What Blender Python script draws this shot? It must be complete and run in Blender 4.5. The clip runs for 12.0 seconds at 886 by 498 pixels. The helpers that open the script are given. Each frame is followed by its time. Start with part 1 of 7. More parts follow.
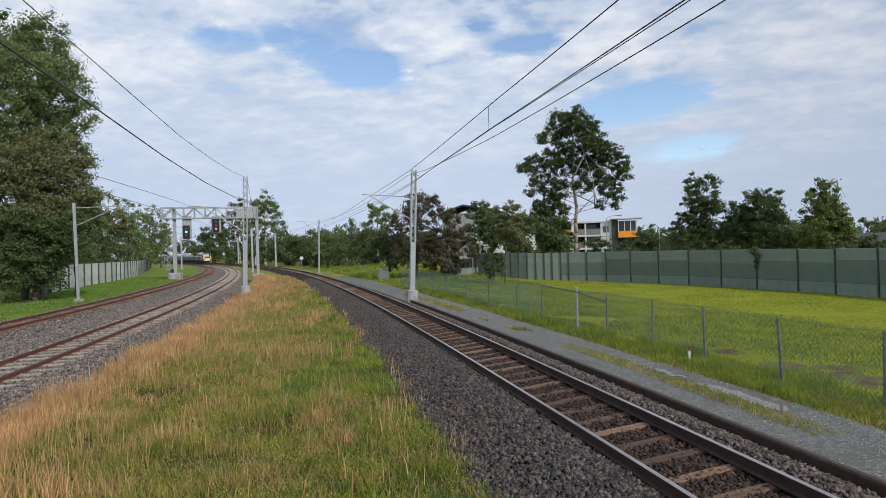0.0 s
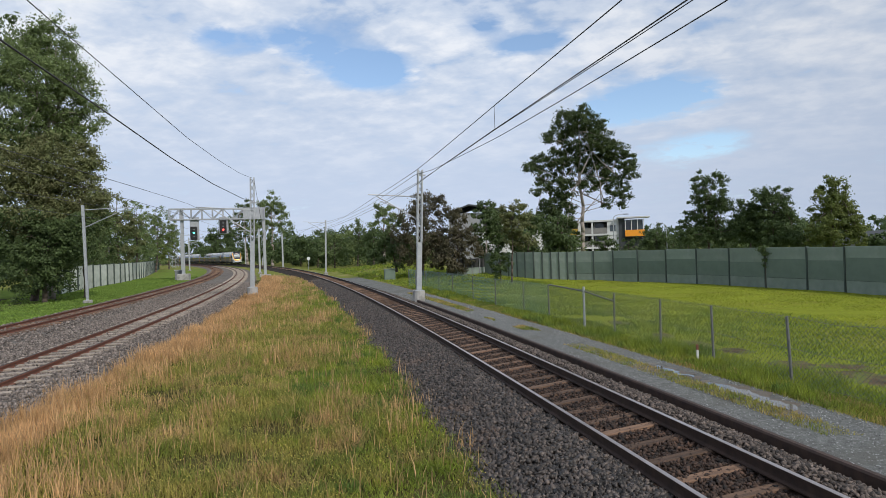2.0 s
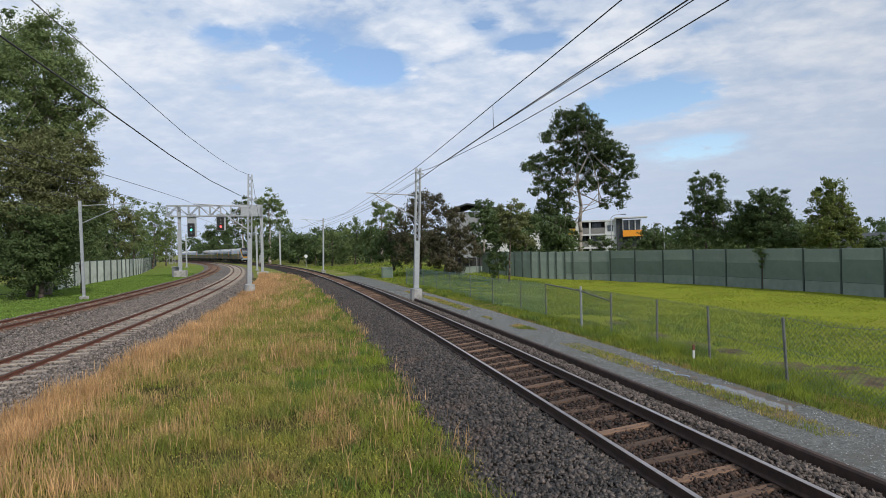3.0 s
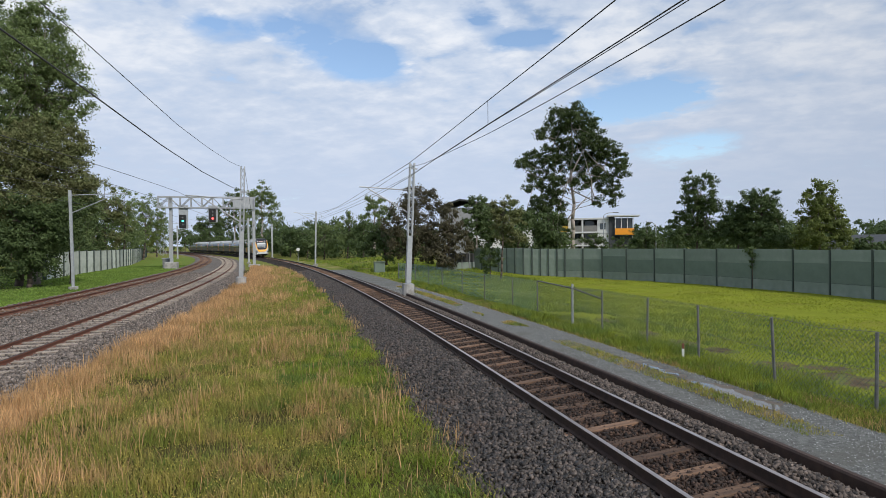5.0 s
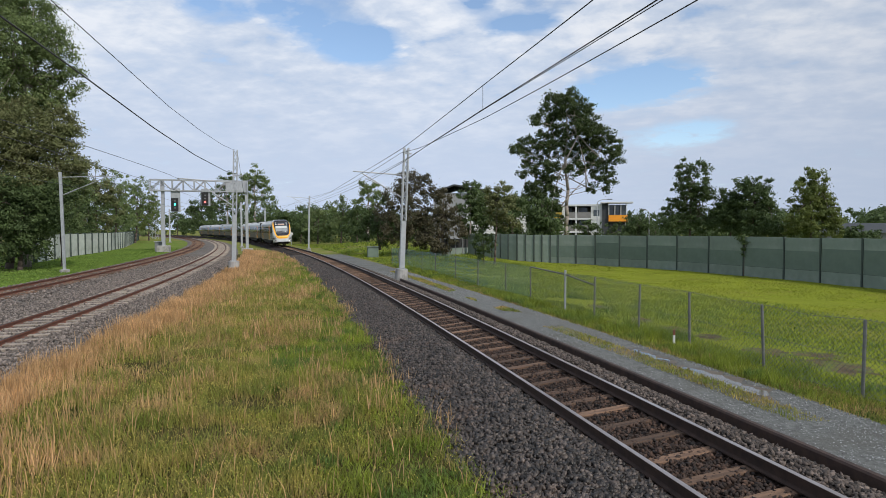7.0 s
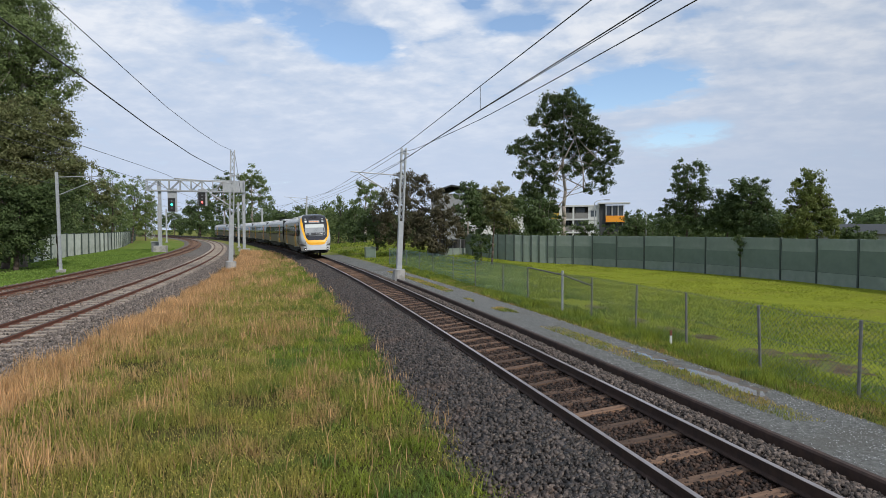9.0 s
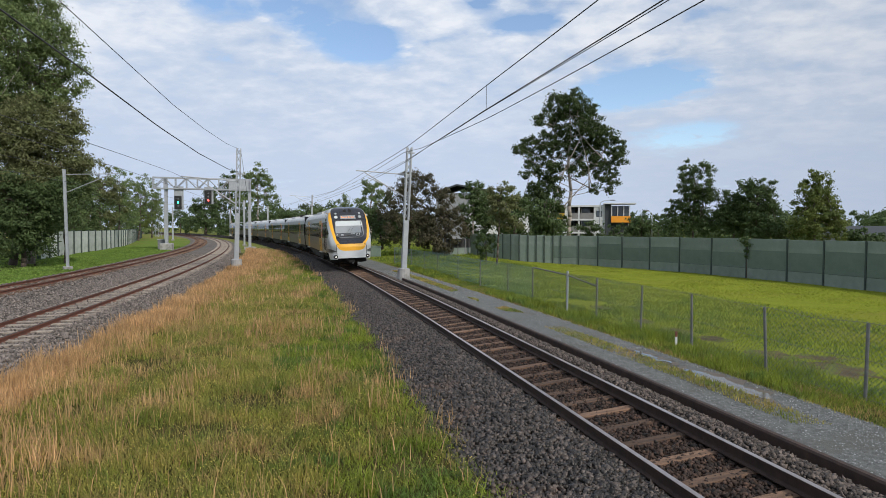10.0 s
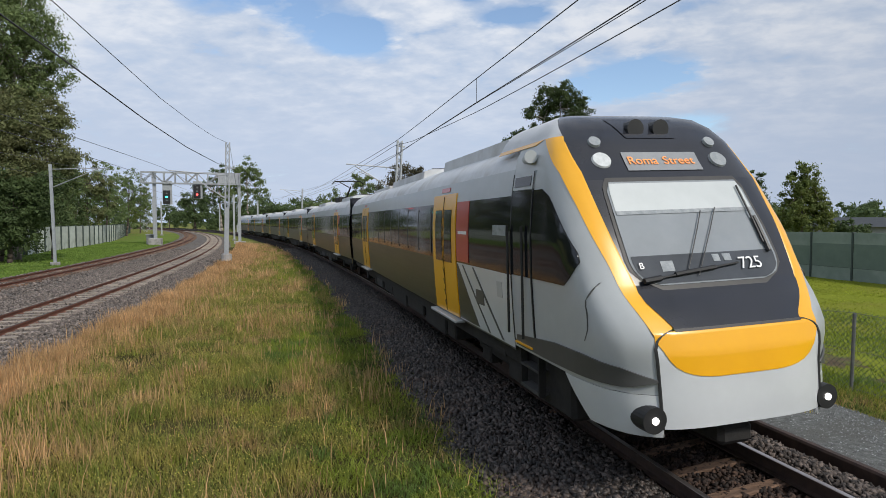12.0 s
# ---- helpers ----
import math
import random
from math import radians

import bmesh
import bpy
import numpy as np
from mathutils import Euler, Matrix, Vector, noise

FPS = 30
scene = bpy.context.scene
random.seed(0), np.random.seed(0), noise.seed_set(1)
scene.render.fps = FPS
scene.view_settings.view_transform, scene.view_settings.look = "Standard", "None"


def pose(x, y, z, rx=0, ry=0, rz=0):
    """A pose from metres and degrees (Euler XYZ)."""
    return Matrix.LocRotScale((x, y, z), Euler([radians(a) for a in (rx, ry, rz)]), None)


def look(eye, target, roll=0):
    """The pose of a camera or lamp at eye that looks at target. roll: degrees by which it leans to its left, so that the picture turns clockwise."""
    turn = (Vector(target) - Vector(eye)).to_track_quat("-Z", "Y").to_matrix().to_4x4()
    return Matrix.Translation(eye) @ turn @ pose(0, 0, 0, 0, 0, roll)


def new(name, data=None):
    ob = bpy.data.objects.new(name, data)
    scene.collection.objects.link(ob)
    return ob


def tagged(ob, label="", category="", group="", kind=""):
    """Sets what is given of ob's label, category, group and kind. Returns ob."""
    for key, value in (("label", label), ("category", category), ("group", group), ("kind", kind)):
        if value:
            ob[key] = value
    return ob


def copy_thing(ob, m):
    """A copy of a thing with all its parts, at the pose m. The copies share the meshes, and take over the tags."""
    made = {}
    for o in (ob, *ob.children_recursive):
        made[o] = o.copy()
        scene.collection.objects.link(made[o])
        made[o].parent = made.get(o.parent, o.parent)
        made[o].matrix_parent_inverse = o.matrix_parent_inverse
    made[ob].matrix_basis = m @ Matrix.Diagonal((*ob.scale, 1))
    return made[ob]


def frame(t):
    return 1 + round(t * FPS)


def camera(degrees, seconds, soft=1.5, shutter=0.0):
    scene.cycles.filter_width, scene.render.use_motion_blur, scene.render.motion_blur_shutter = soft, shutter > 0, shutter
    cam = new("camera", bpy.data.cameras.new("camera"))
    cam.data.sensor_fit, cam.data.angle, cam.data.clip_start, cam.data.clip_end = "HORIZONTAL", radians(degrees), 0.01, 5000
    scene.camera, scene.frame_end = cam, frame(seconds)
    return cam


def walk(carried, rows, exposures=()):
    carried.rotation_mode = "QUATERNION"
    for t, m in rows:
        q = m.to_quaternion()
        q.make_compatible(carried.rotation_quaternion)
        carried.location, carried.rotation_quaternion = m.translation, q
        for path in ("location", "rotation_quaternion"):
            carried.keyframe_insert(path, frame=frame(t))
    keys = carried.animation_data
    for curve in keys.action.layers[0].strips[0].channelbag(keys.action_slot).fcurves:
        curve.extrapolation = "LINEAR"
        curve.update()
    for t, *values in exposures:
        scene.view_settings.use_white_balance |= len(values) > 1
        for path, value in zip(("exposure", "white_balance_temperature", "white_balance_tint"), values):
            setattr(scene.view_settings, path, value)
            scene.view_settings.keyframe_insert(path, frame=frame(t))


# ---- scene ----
cam = camera(75.0, 12.0, soft=0.7)
EYE = (0.0, 0.0, 2.65)
PATH = [(0.0, -0.00, -0.00, 1.65),
        (0.5, 0.53, 0.10, 1.81),
        (1.0, 1.33, 0.10, 1.62),
        (1.5, 0.97, 0.03, 1.89),
        (2.0, 0.64, -0.00, 1.93),
        (2.5, 0.51, -0.05, 1.75),
        (4.5, -0.01, -0.36, 0.58),
        (5.0, -0.32, -0.60, 0.61),
        (5.5, -0.39, -1.96, 0.68),
        (6.0, -0.51, -2.08, 0.54),
        (6.5, -0.68, -2.09, -0.20),
        (7.0, -0.94, -2.05, 0.18),
        (9.0, -1.20, -2.01, 0.12),
        (9.5, -0.72, -1.99, -0.23),
        (10.0, -0.69, -2.07, -0.23),
        (10.5, -0.95, -2.19, -0.55),
        (11.0, -1.20, -2.40, -0.08),
        (11.5, -1.44, -2.60, 0.11),
        (12.0, -1.59, -2.72, 0.06)]   # seconds, yaw, pitch, roll of the hand-held camera
walk(cam, [(t, pose(*EYE, 90 + p, r, y)) for t, y, p, r in PATH], [(0.0, 0.0), (10.8, 0.0), (12.0, -0.08)])

# ---- light ----
SUN_EL, SUN_AZ = 41.0, 137.0        # degrees; azimuth from straight ahead (+y) to the right (+x)
world = bpy.data.worlds.new("sky")
scene.world = world
world.use_nodes = True
wn, wl = world.node_tree.nodes, world.node_tree.links
wn.clear()


def wnode(kind, **values):
    n = wn.new(kind)
    for k, v in values.items():
        n.inputs[k].default_value = v
    return n


w_out, w_bg = wn.new("ShaderNodeOutputWorld"), wn.new("ShaderNodeBackground")
w_sky = wn.new("ShaderNodeTexSky")
w_sky.sky_type, w_sky.sun_disc = "NISHITA", False
w_sky.sun_elevation, w_sky.sun_rotation = radians(SUN_EL), radians(SUN_AZ)
w_sky.air_density, w_sky.dust_density, w_sky.ozone_density = 1.0, 0.6, 1.6
w_tc, w_sep = wn.new("ShaderNodeTexCoord"), wn.new("ShaderNodeSeparateXYZ")
wl.new(w_tc.outputs["Generated"], w_sep.inputs[0])


def wmath(op, a, b=None, clamp=False):
    n = wn.new("ShaderNodeMath")
    n.operation, n.use_clamp = op, clamp
    for k, v in enumerate((a, b)):
        if v is None:
            continue
        if isinstance(v, (int, float)):
            n.inputs[k].default_value = v
        else:
            wl.new(v, n.inputs[k])
    return n.outputs[0]


def wramp(fac, stops):
    n = wn.new("ShaderNodeValToRGB")
    while len(n.color_ramp.elements) < len(stops):
        n.color_ramp.elements.new(0.5)
    for e, (p, c) in zip(n.color_ramp.elements, stops):
        e.position, e.color = p, (*c, 1)
    wl.new(fac, n.inputs[0])
    return n.outputs[0]


# a flat cloud layer: the view ray met with a plane overhead
up = wmath("MAXIMUM", w_sep.outputs[2], 0.0)
den = wmath("ADD", up, 0.22)
cx, cy = wmath("DIVIDE", w_sep.outputs[0], den), wmath("DIVIDE", w_sep.outputs[1], den)
w_plane = wn.new("ShaderNodeCombineXYZ")
wl.new(cx, w_plane.inputs[0]), wl.new(cy, w_plane.inputs[1])


def wnoise(scale, detail, rough, shift, stretch=(1, 1, 1), distortion=0.0):
    m = wn.new("ShaderNodeMapping")
    m.inputs["Location"].default_value = shift
    m.inputs["Scale"].default_value = stretch
    m.inputs["Rotation"].default_value = (0, 0, radians(28))
    wl.new(w_plane.outputs[0], m.inputs[0])
    n = wnode("ShaderNodeTexNoise", Scale=scale, Detail=detail, Roughness=rough, Distortion=distortion)
    wl.new(m.outputs[0], n.inputs["Vector"])
    return n.outputs["Fac"]


big = wnoise(0.8, 3, 0.5, (3.4, 1.2, 0))
mid = wnoise(3.2, 5, 0.55, (0.3, 0.9, 2), (1.0, 1.25, 1), 0.2)
fine = wnoise(10.0, 4, 0.55, (5.1, 0.2, 4), (1.0, 1.2, 1), 0.2)
dens = wmath("ADD", wmath("ADD", wmath("MULTIPLY", big, 0.45), wmath("MULTIPLY", mid, 0.75)), wmath("MULTIPLY", fine, 0.62))
# ragged openings in the cloud sheet: direction and width
OPENINGS = [((-0.333, 0.883, 0.332), 0.05), ((-0.238, 0.910, 0.340), 0.06), ((-0.156, 0.939, 0.308), 0.08), ((-0.103, 0.950, 0.294), 0.07), ((0.116, 0.938, 0.327), 0.04), ((0.169, 0.929, 0.329), 0.04), ((0.061, 0.932, 0.356), 0.04), ((0.321, 0.920, 0.226), 0.09), ((0.272, 0.938, 0.214), 0.06), ((0.375, 0.899, 0.225), 0.07), ((0.367, 0.919, 0.141), 0.06), ((0.426, 0.892, 0.150), 0.05)]
w_flat = wn.new("ShaderNodeVectorMath")
w_flat.operation = "MULTIPLY"
w_flat.inputs[1].default_value = (1, 1, 2.2)
wl.new(w_tc.outputs["Generated"], w_flat.inputs[0])
for (hx, hy, hz), width in OPENINGS:
    w_far = wn.new("ShaderNodeVectorMath")
    w_far.operation = "DISTANCE"
    w_far.inputs[1].default_value = (hx, hy, hz * 2.2)
    wl.new(w_flat.outputs[0], w_far.inputs[0])
    fall = wmath("SUBTRACT", 1.0, wmath("DIVIDE", w_far.outputs["Value"], width * 1.35), True)
    dens = wmath("SUBTRACT", dens, wmath("MULTIPLY", wmath("MULTIPLY", fall, wmath("MULTIPLY", wmath("SUBTRACT", fine, 0.22), 3.2, True)), 0.52))
veil = wmath("MULTIPLY", wmath("SUBTRACT", 1.0, wmath("MULTIPLY", up, 2.6), True), 0.25)
cover = wramp(wmath("ADD", dens, veil), [(0.62, (0.02, 0.02, 0.02)), (0.74, (0.45, 0.45, 0.45)), (0.86, (0.93, 0.93, 0.93)), (1.0, (1, 1, 1))])
shade = wramp(wmath("ADD", wmath("MULTIPLY", mid, 0.6), wmath("MULTIPLY", fine, 0.4)), [(0.38, (4.5, 5.35, 6.8)), (0.5, (5.6, 6.3, 7.5)), (0.62, (7.4, 7.75, 8.4))])
# towards the horizon the sheet is seen edge on and evens out
w_even = wn.new("ShaderNodeMix")
w_even.data_type = "RGBA"
wl.new(wmath("ADD", wmath("MULTIPLY", wmath("SUBTRACT", up, 0.10), 4.2, True), 0.12, True), w_even.inputs["Factor"])
w_even.inputs["A"].default_value = (4.95, 5.8, 7.35, 1)
wl.new(shade, w_even.inputs["B"])
shade = w_even.outputs["Result"]
# thicker, greyer cloud towards the right
w_thick = wn.new("ShaderNodeVectorMath")
w_thick.operation = "SCALE"
wl.new(shade, w_thick.inputs[0])
wl.new(wmath("SUBTRACT", 1.0, wmath("MULTIPLY", wmath("SUBTRACT", wmath("MULTIPLY", w_sep.outputs[0], 1.6), 0.15, True), 0.20)), w_thick.inputs["Scale"])
w_clear = wn.new("ShaderNodeVectorMath")
w_clear.operation = "SCALE"
w_clear.inputs["Scale"].default_value = 1.55
wl.new(w_sky.outputs[0], w_clear.inputs[0])
w_mix = wn.new("ShaderNodeMix")
w_mix.data_type = "RGBA"
wl.new(cover, w_mix.inputs["Factor"])
wl.new(w_clear.outputs[0], w_mix.inputs["A"])
wl.new(w_thick.outputs[0], w_mix.inputs["B"])
wl.new(w_mix.outputs["Result"], w_bg.inputs["Color"])
w_bg.inputs["Strength"].default_value = 0.112
wl.new(w_bg.outputs[0], w_out.inputs[0])

sun = new("sun", bpy.data.lights.new("sun", "SUN"))
sun.data.energy, sun.data.angle, sun.data.color = 3.2, radians(8.0), (1.0, 0.95, 0.87)
sun_dir = Vector((math.sin(radians(SUN_AZ)) * math.cos(radians(SUN_EL)), math.cos(radians(SUN_AZ)) * math.cos(radians(SUN_EL)), math.sin(radians(SUN_EL))))
sun.matrix_world = look((0, 0, 40), Vector((0, 0, 40)) - sun_dir)
scene.view_settings.exposure = 0.0


# ---- materials ----
def mat(name, a, b=None, scale=4.0, rough=0.7, metal=0.0, bump=0.0, bump_scale=None, island=0.0, obj=0.0, c=None, c_scale=0.3, c_lo=0.5, c_hi=0.65,
        stretch=(1, 1, 1), emit=0.0, coat=0.0, alpha=1.0, spec=None, transl=0.0):
    """Noise between two colours, a third in larger patches, random variation by island or by object, and relief."""
    m = bpy.data.materials.new(name)
    m.use_nodes = True
    nt = m.node_tree
    n, l = nt.nodes, nt.links
    bs = n["Principled BSDF"]
    tc, mp = n.new("ShaderNodeTexCoord"), n.new("ShaderNodeMapping")
    mp.inputs["Scale"].default_value = stretch
    l.new(tc.outputs["Object"], mp.inputs[0])

    def noise_tex(s, detail=5):
        t = n.new("ShaderNodeTexNoise")
        t.inputs["Scale"].default_value, t.inputs["Detail"].default_value = s, detail
        t.inputs["Roughness"].default_value = 0.62
        l.new(mp.outputs[0], t.inputs["Vector"])
        return t.outputs["Fac"]

    def mixed(fac, x, y):
        k = n.new("ShaderNodeMix")
        k.data_type = "RGBA"
        for sock, v in (("Factor", fac), ("A", x), ("B", y)):
            if isinstance(v, (tuple, list)):
                k.inputs[sock].default_value = (*v, 1)
            elif isinstance(v, (int, float)):
                k.inputs[sock].default_value = v
            else:
                l.new(v, k.inputs[sock])
        return k.outputs["Result"]

    def ramp(fac, lo, hi):
        r = n.new("ShaderNodeMapRange")
        r.inputs["From Min"].default_value, r.inputs["From Max"].default_value = lo, hi
        l.new(fac, r.inputs["Value"])
        return r.outputs[0]

    b = b or tuple(v * 0.8 for v in a)
    col = mixed(ramp(noise_tex(scale), 0.35, 0.65), a, b)
    if c:
        col = mixed(ramp(noise_tex(c_scale, 4), c_lo, c_hi), col, c)
    for amount, sock in ((island, "isl"), (obj, "obj")):
        if amount:
            src = n.new("ShaderNodeNewGeometry").outputs["Random Per Island"] if sock == "isl" else n.new("ShaderNodeObjectInfo").outputs["Random"]
            h = n.new("ShaderNodeHueSaturation")
            r = n.new("ShaderNodeMapRange")
            r.inputs["To Min"].default_value, r.inputs["To Max"].default_value = 1 - amount, 1 + amount
            l.new(src, r.inputs["Value"])
            l.new(r.outputs[0], h.inputs["Value"])
            l.new(col, h.inputs["Color"])
            col = h.outputs[0]
    l.new(col, bs.inputs["Base Color"])
    bs.inputs["Roughness"].default_value, bs.inputs["Metallic"].default_value = rough, metal
    bs.inputs["Coat Weight"].default_value = coat
    bs.inputs["Coat Roughness"].default_value = 0.10
    if spec is not None:
        bs.inputs["Specular IOR Level"].default_value = spec
    if emit:
        l.new(col, bs.inputs["Emission Color"])
        bs.inputs["Emission Strength"].default_value = emit
    if alpha < 1:
        bs.inputs["Alpha"].default_value = alpha
    if bump:
        bp = n.new("ShaderNodeBump")
        bp.inputs["Strength"].default_value, bp.inputs["Distance"].default_value = min(1.0, bump), 0.03
        l.new(noise_tex(bump_scale or scale * 3), bp.inputs["Height"])
        l.new(bp.outputs[0], bs.inputs["Normal"])
    if transl:
        tr, ms = n.new("ShaderNodeBsdfTranslucent"), n.new("ShaderNodeMixShader")
        l.new(col, tr.inputs["Color"])
        ms.inputs[0].default_value = transl
        l.new(bs.outputs[0], ms.inputs[1]), l.new(tr.outputs[0], ms.inputs[2])
        l.new(ms.outputs[0], n["Material Output"].inputs[0])
    return m


M_GROUND = mat("meadow", (0.105, 0.135, 0.028), (0.165, 0.170, 0.042), 1.6, 0.95, bump=1.0, bump_scale=9, c=(0.24, 0.20, 0.09), c_scale=0.22, c_lo=0.52, c_hi=0.7, spec=0.05)
M_LAWN = mat("lawn_ground", (0.155, 0.185, 0.021), (0.19, 0.215, 0.026), 0.9, 0.95, bump=1.0, bump_scale=16, c=(0.175, 0.165, 0.035), c_scale=0.25, c_lo=0.48, c_hi=0.72, spec=0.03)
# bed colour sunk towards black to paint shade in the gaps between stones
M_BALLAST_SHADED = mat("ballast", (0.010, 0.009, 0.0085), (0.050, 0.043, 0.039), 22, 0.95, bump=1.0, bump_scale=20, c=(0.075, 0.055, 0.043), c_scale=0.7, c_lo=0.5, c_hi=0.7, spec=0.05)
M_BALLAST_PALE = mat("brown_grey_ballast", (0.085, 0.077, 0.072), (0.19, 0.172, 0.158), 20, 0.95, bump=1.0, bump_scale=18, c=(0.11, 0.085, 0.066), c_scale=0.6, c_lo=0.5, c_hi=0.7, spec=0.05)
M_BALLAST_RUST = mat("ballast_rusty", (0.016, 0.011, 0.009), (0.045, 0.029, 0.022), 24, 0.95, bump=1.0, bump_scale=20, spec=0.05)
M_STONE = mat("dark_ballast_stone", (0.080, 0.063, 0.054), (0.011, 0.0095, 0.0085), 9, 0.55, island=0.9, c=(0.085, 0.055, 0.040), c_scale=0.9, c_lo=0.55, c_hi=0.75)
M_STONE_PALE = mat("brown_grey_stone", (0.20, 0.168, 0.148), (0.095, 0.080, 0.072), 9, 0.9, island=0.6)
M_STONE_RUST = mat("ballast_stone_rusty", (0.062, 0.034, 0.022), (0.016, 0.010, 0.008), 9, 0.85, island=0.8)
M_STONE_MID = mat("brown_ballast_stone", (0.115, 0.090, 0.076), (0.035, 0.028, 0.025), 9, 0.85, island=0.8)
M_GRAVEL = mat("path_gravel", (0.085, 0.089, 0.086), (0.175, 0.18, 0.174), 14, 0.9, bump=0.9, bump_scale=45, c=(0.11, 0.11, 0.10), c_scale=0.7, spec=0.15)
M_RAIL = mat("rusty_rail", (0.034, 0.021, 0.017), (0.060, 0.035, 0.026), 7, 0.75, metal=0.2, bump=0.2)
M_RAILTOP = mat("worn_rail_head", (0.46, 0.41, 0.38), (0.36, 0.31, 0.28), 3, 0.3, metal=0.9)
M_RUSTRED = mat("red_rusty_rail", (0.20, 0.075, 0.045), (0.14, 0.06, 0.04), 5, 0.75, metal=0.2)
M_SLEEPER = mat("timber_sleeper", (0.165, 0.098, 0.062), (0.075, 0.045, 0.030), 6, 0.9, bump=0.6, bump_scale=14, obj=0.5, stretch=(0.3, 2, 2))
M_CONCSLEEP = mat("pale_sleeper", (0.31, 0.265, 0.22), (0.19, 0.155, 0.125), 6, 0.9, obj=0.2)
M_CONC = mat("concrete", (0.38, 0.37, 0.35), (0.29, 0.285, 0.28), 3, 0.9, bump=0.3, c=(0.2, 0.195, 0.18), c_scale=1.2)
M_GALV = mat("galvanised_steel", (0.42, 0.44, 0.46), (0.34, 0.36, 0.38), 5, 0.55, metal=0.45)
M_STEELDARK = mat("weathered_steel", (0.22, 0.23, 0.24), (0.15, 0.16, 0.17), 5, 0.6, metal=0.4)
M_WIRE = mat("overhead_wire", (0.045, 0.045, 0.05), (0.03, 0.03, 0.03), 5, 0.6)
M_WALLGREEN = mat("green_barrier_panel", (0.20, 0.248, 0.215), (0.165, 0.207, 0.180), 1.2, 0.85, obj=0.10, bump=0.15, c=(0.24, 0.28, 0.25), c_scale=0.5)
M_WALLPATCH = mat("repainted_green", (0.135, 0.18, 0.15), (0.115, 0.155, 0.13), 1.5, 0.85)
M_WALLPOST = mat("green_barrier_post", (0.055, 0.075, 0.065), (0.04, 0.056, 0.05), 2, 0.8)
M_WALLPALE = mat("pale_barrier_panel", (0.55, 0.58, 0.52), (0.42, 0.45, 0.41), 1.2, 0.9, obj=0.2, c=(0.30, 0.33, 0.27), c_scale=0.6, c_lo=0.55, c_hi=0.72)
M_LEAF = mat("gum_leaf", (0.190, 0.245, 0.095), (0.130, 0.178, 0.070), 0.7, 0.6, island=0.22, transl=0.4, spec=0.25)
M_LEAFDARK = mat("dark_leaf", (0.090, 0.130, 0.046), (0.060, 0.092, 0.034), 0.7, 0.6, island=0.22, transl=0.32, spec=0.25)
M_LEAFLIME = mat("fresh_leaf", (0.165, 0.195, 0.05), (0.11, 0.145, 0.042), 0.7, 0.6, island=0.22, transl=0.38, spec=0.25)
M_LEAFBROWN = mat("casuarina_needle", (0.105, 0.092, 0.054), (0.072, 0.068, 0.040), 0.7, 0.6, island=0.22, transl=0.28, spec=0.25)
M_LEAFBROWN2 = mat("olive_leaf", (0.165, 0.195, 0.078), (0.145, 0.145, 0.066), 0.7, 0.6, island=0.22, transl=0.35, spec=0.25)
M_BARK = mat("pale_gum_bark", (0.34, 0.30, 0.26), (0.20, 0.17, 0.145), 2.5, 0.9, bump=0.4)
M_BARKDARK = mat("dark_bark", (0.11, 0.085, 0.068), (0.07, 0.055, 0.045), 3.5, 0.95, bump=0.5)
M_GRASS = mat("green_grass_blade", (0.30, 0.345, 0.040), (0.185, 0.245, 0.032), 0.9, 0.65, island=0.45, transl=0.5, c=(0.13, 0.20, 0.038), c_scale=1.1, c_lo=0.47, c_hi=0.60)
M_GRASSY = mat("seeding_grass_blade", (0.40, 0.335, 0.085), (0.165, 0.22, 0.040), 1.9, 0.7, island=0.45, transl=0.5, c=(0.46, 0.31, 0.14), c_scale=0.9, c_lo=0.50, c_hi=0.64)
M_DRY = mat("dry_grass_blade", (0.70, 0.455, 0.235), (0.43, 0.265, 0.12), 0.8, 0.8, island=0.4, transl=0.5)
M_FLOWER = mat("yellow_flower_head", (0.66, 0.55, 0.11), (0.50, 0.40, 0.10), 5, 0.7)
M_SOIL = mat("bare_soil", (0.135, 0.098, 0.066), (0.062, 0.048, 0.032), 3, 0.95, bump=1.0, bump_scale=12, c=(0.12, 0.15, 0.035), c_scale=2.2, c_lo=0.46, c_hi=0.6, spec=0.05)
# dark ground colour that paints the shade between grass blades
M_GRASS_SHADE = mat("grass_gap_shade", (0.075, 0.062, 0.025), (0.045, 0.045, 0.015), 3, 0.95, bump=1.0, bump_scale=14, spec=0.03)
M_GRASSL = mat("mown_grass_blade", (0.33, 0.375, 0.040), (0.24, 0.285, 0.030), 0.5, 0.75, island=0.35, transl=0.45)
M_VERGE = mat("verge_ground", (0.095, 0.145, 0.028), (0.13, 0.18, 0.035), 0.9, 0.95, bump=1.0, bump_scale=16, c=(0.15, 0.16, 0.05), c_scale=0.25, c_lo=0.5, c_hi=0.75, spec=0.03)
M_GRASSV = mat("verge_grass_blade", (0.21, 0.31, 0.055), (0.14, 0.225, 0.04), 0.5, 0.75, island=0.3, transl=0.45)
M_LITTER = mat("leaf_litter", (0.060, 0.045, 0.030), (0.032, 0.027, 0.018), 3, 0.95, bump=1.0, bump_scale=9, c=(0.06, 0.075, 0.02), c_scale=0.8, spec=0.03)
M_RUSTSOIL = mat("rusty_soil", (0.13, 0.065, 0.036), (0.055, 0.034, 0.024), 4, 0.95, bump=1.0, bump_scale=11, c=(0.03, 0.024, 0.02), c_scale=1.4, spec=0.05)
M_PEBBLE = mat("pale_pebble", (0.34, 0.35, 0.35), (0.15, 0.155, 0.155), 30, 0.85, island=0.7)
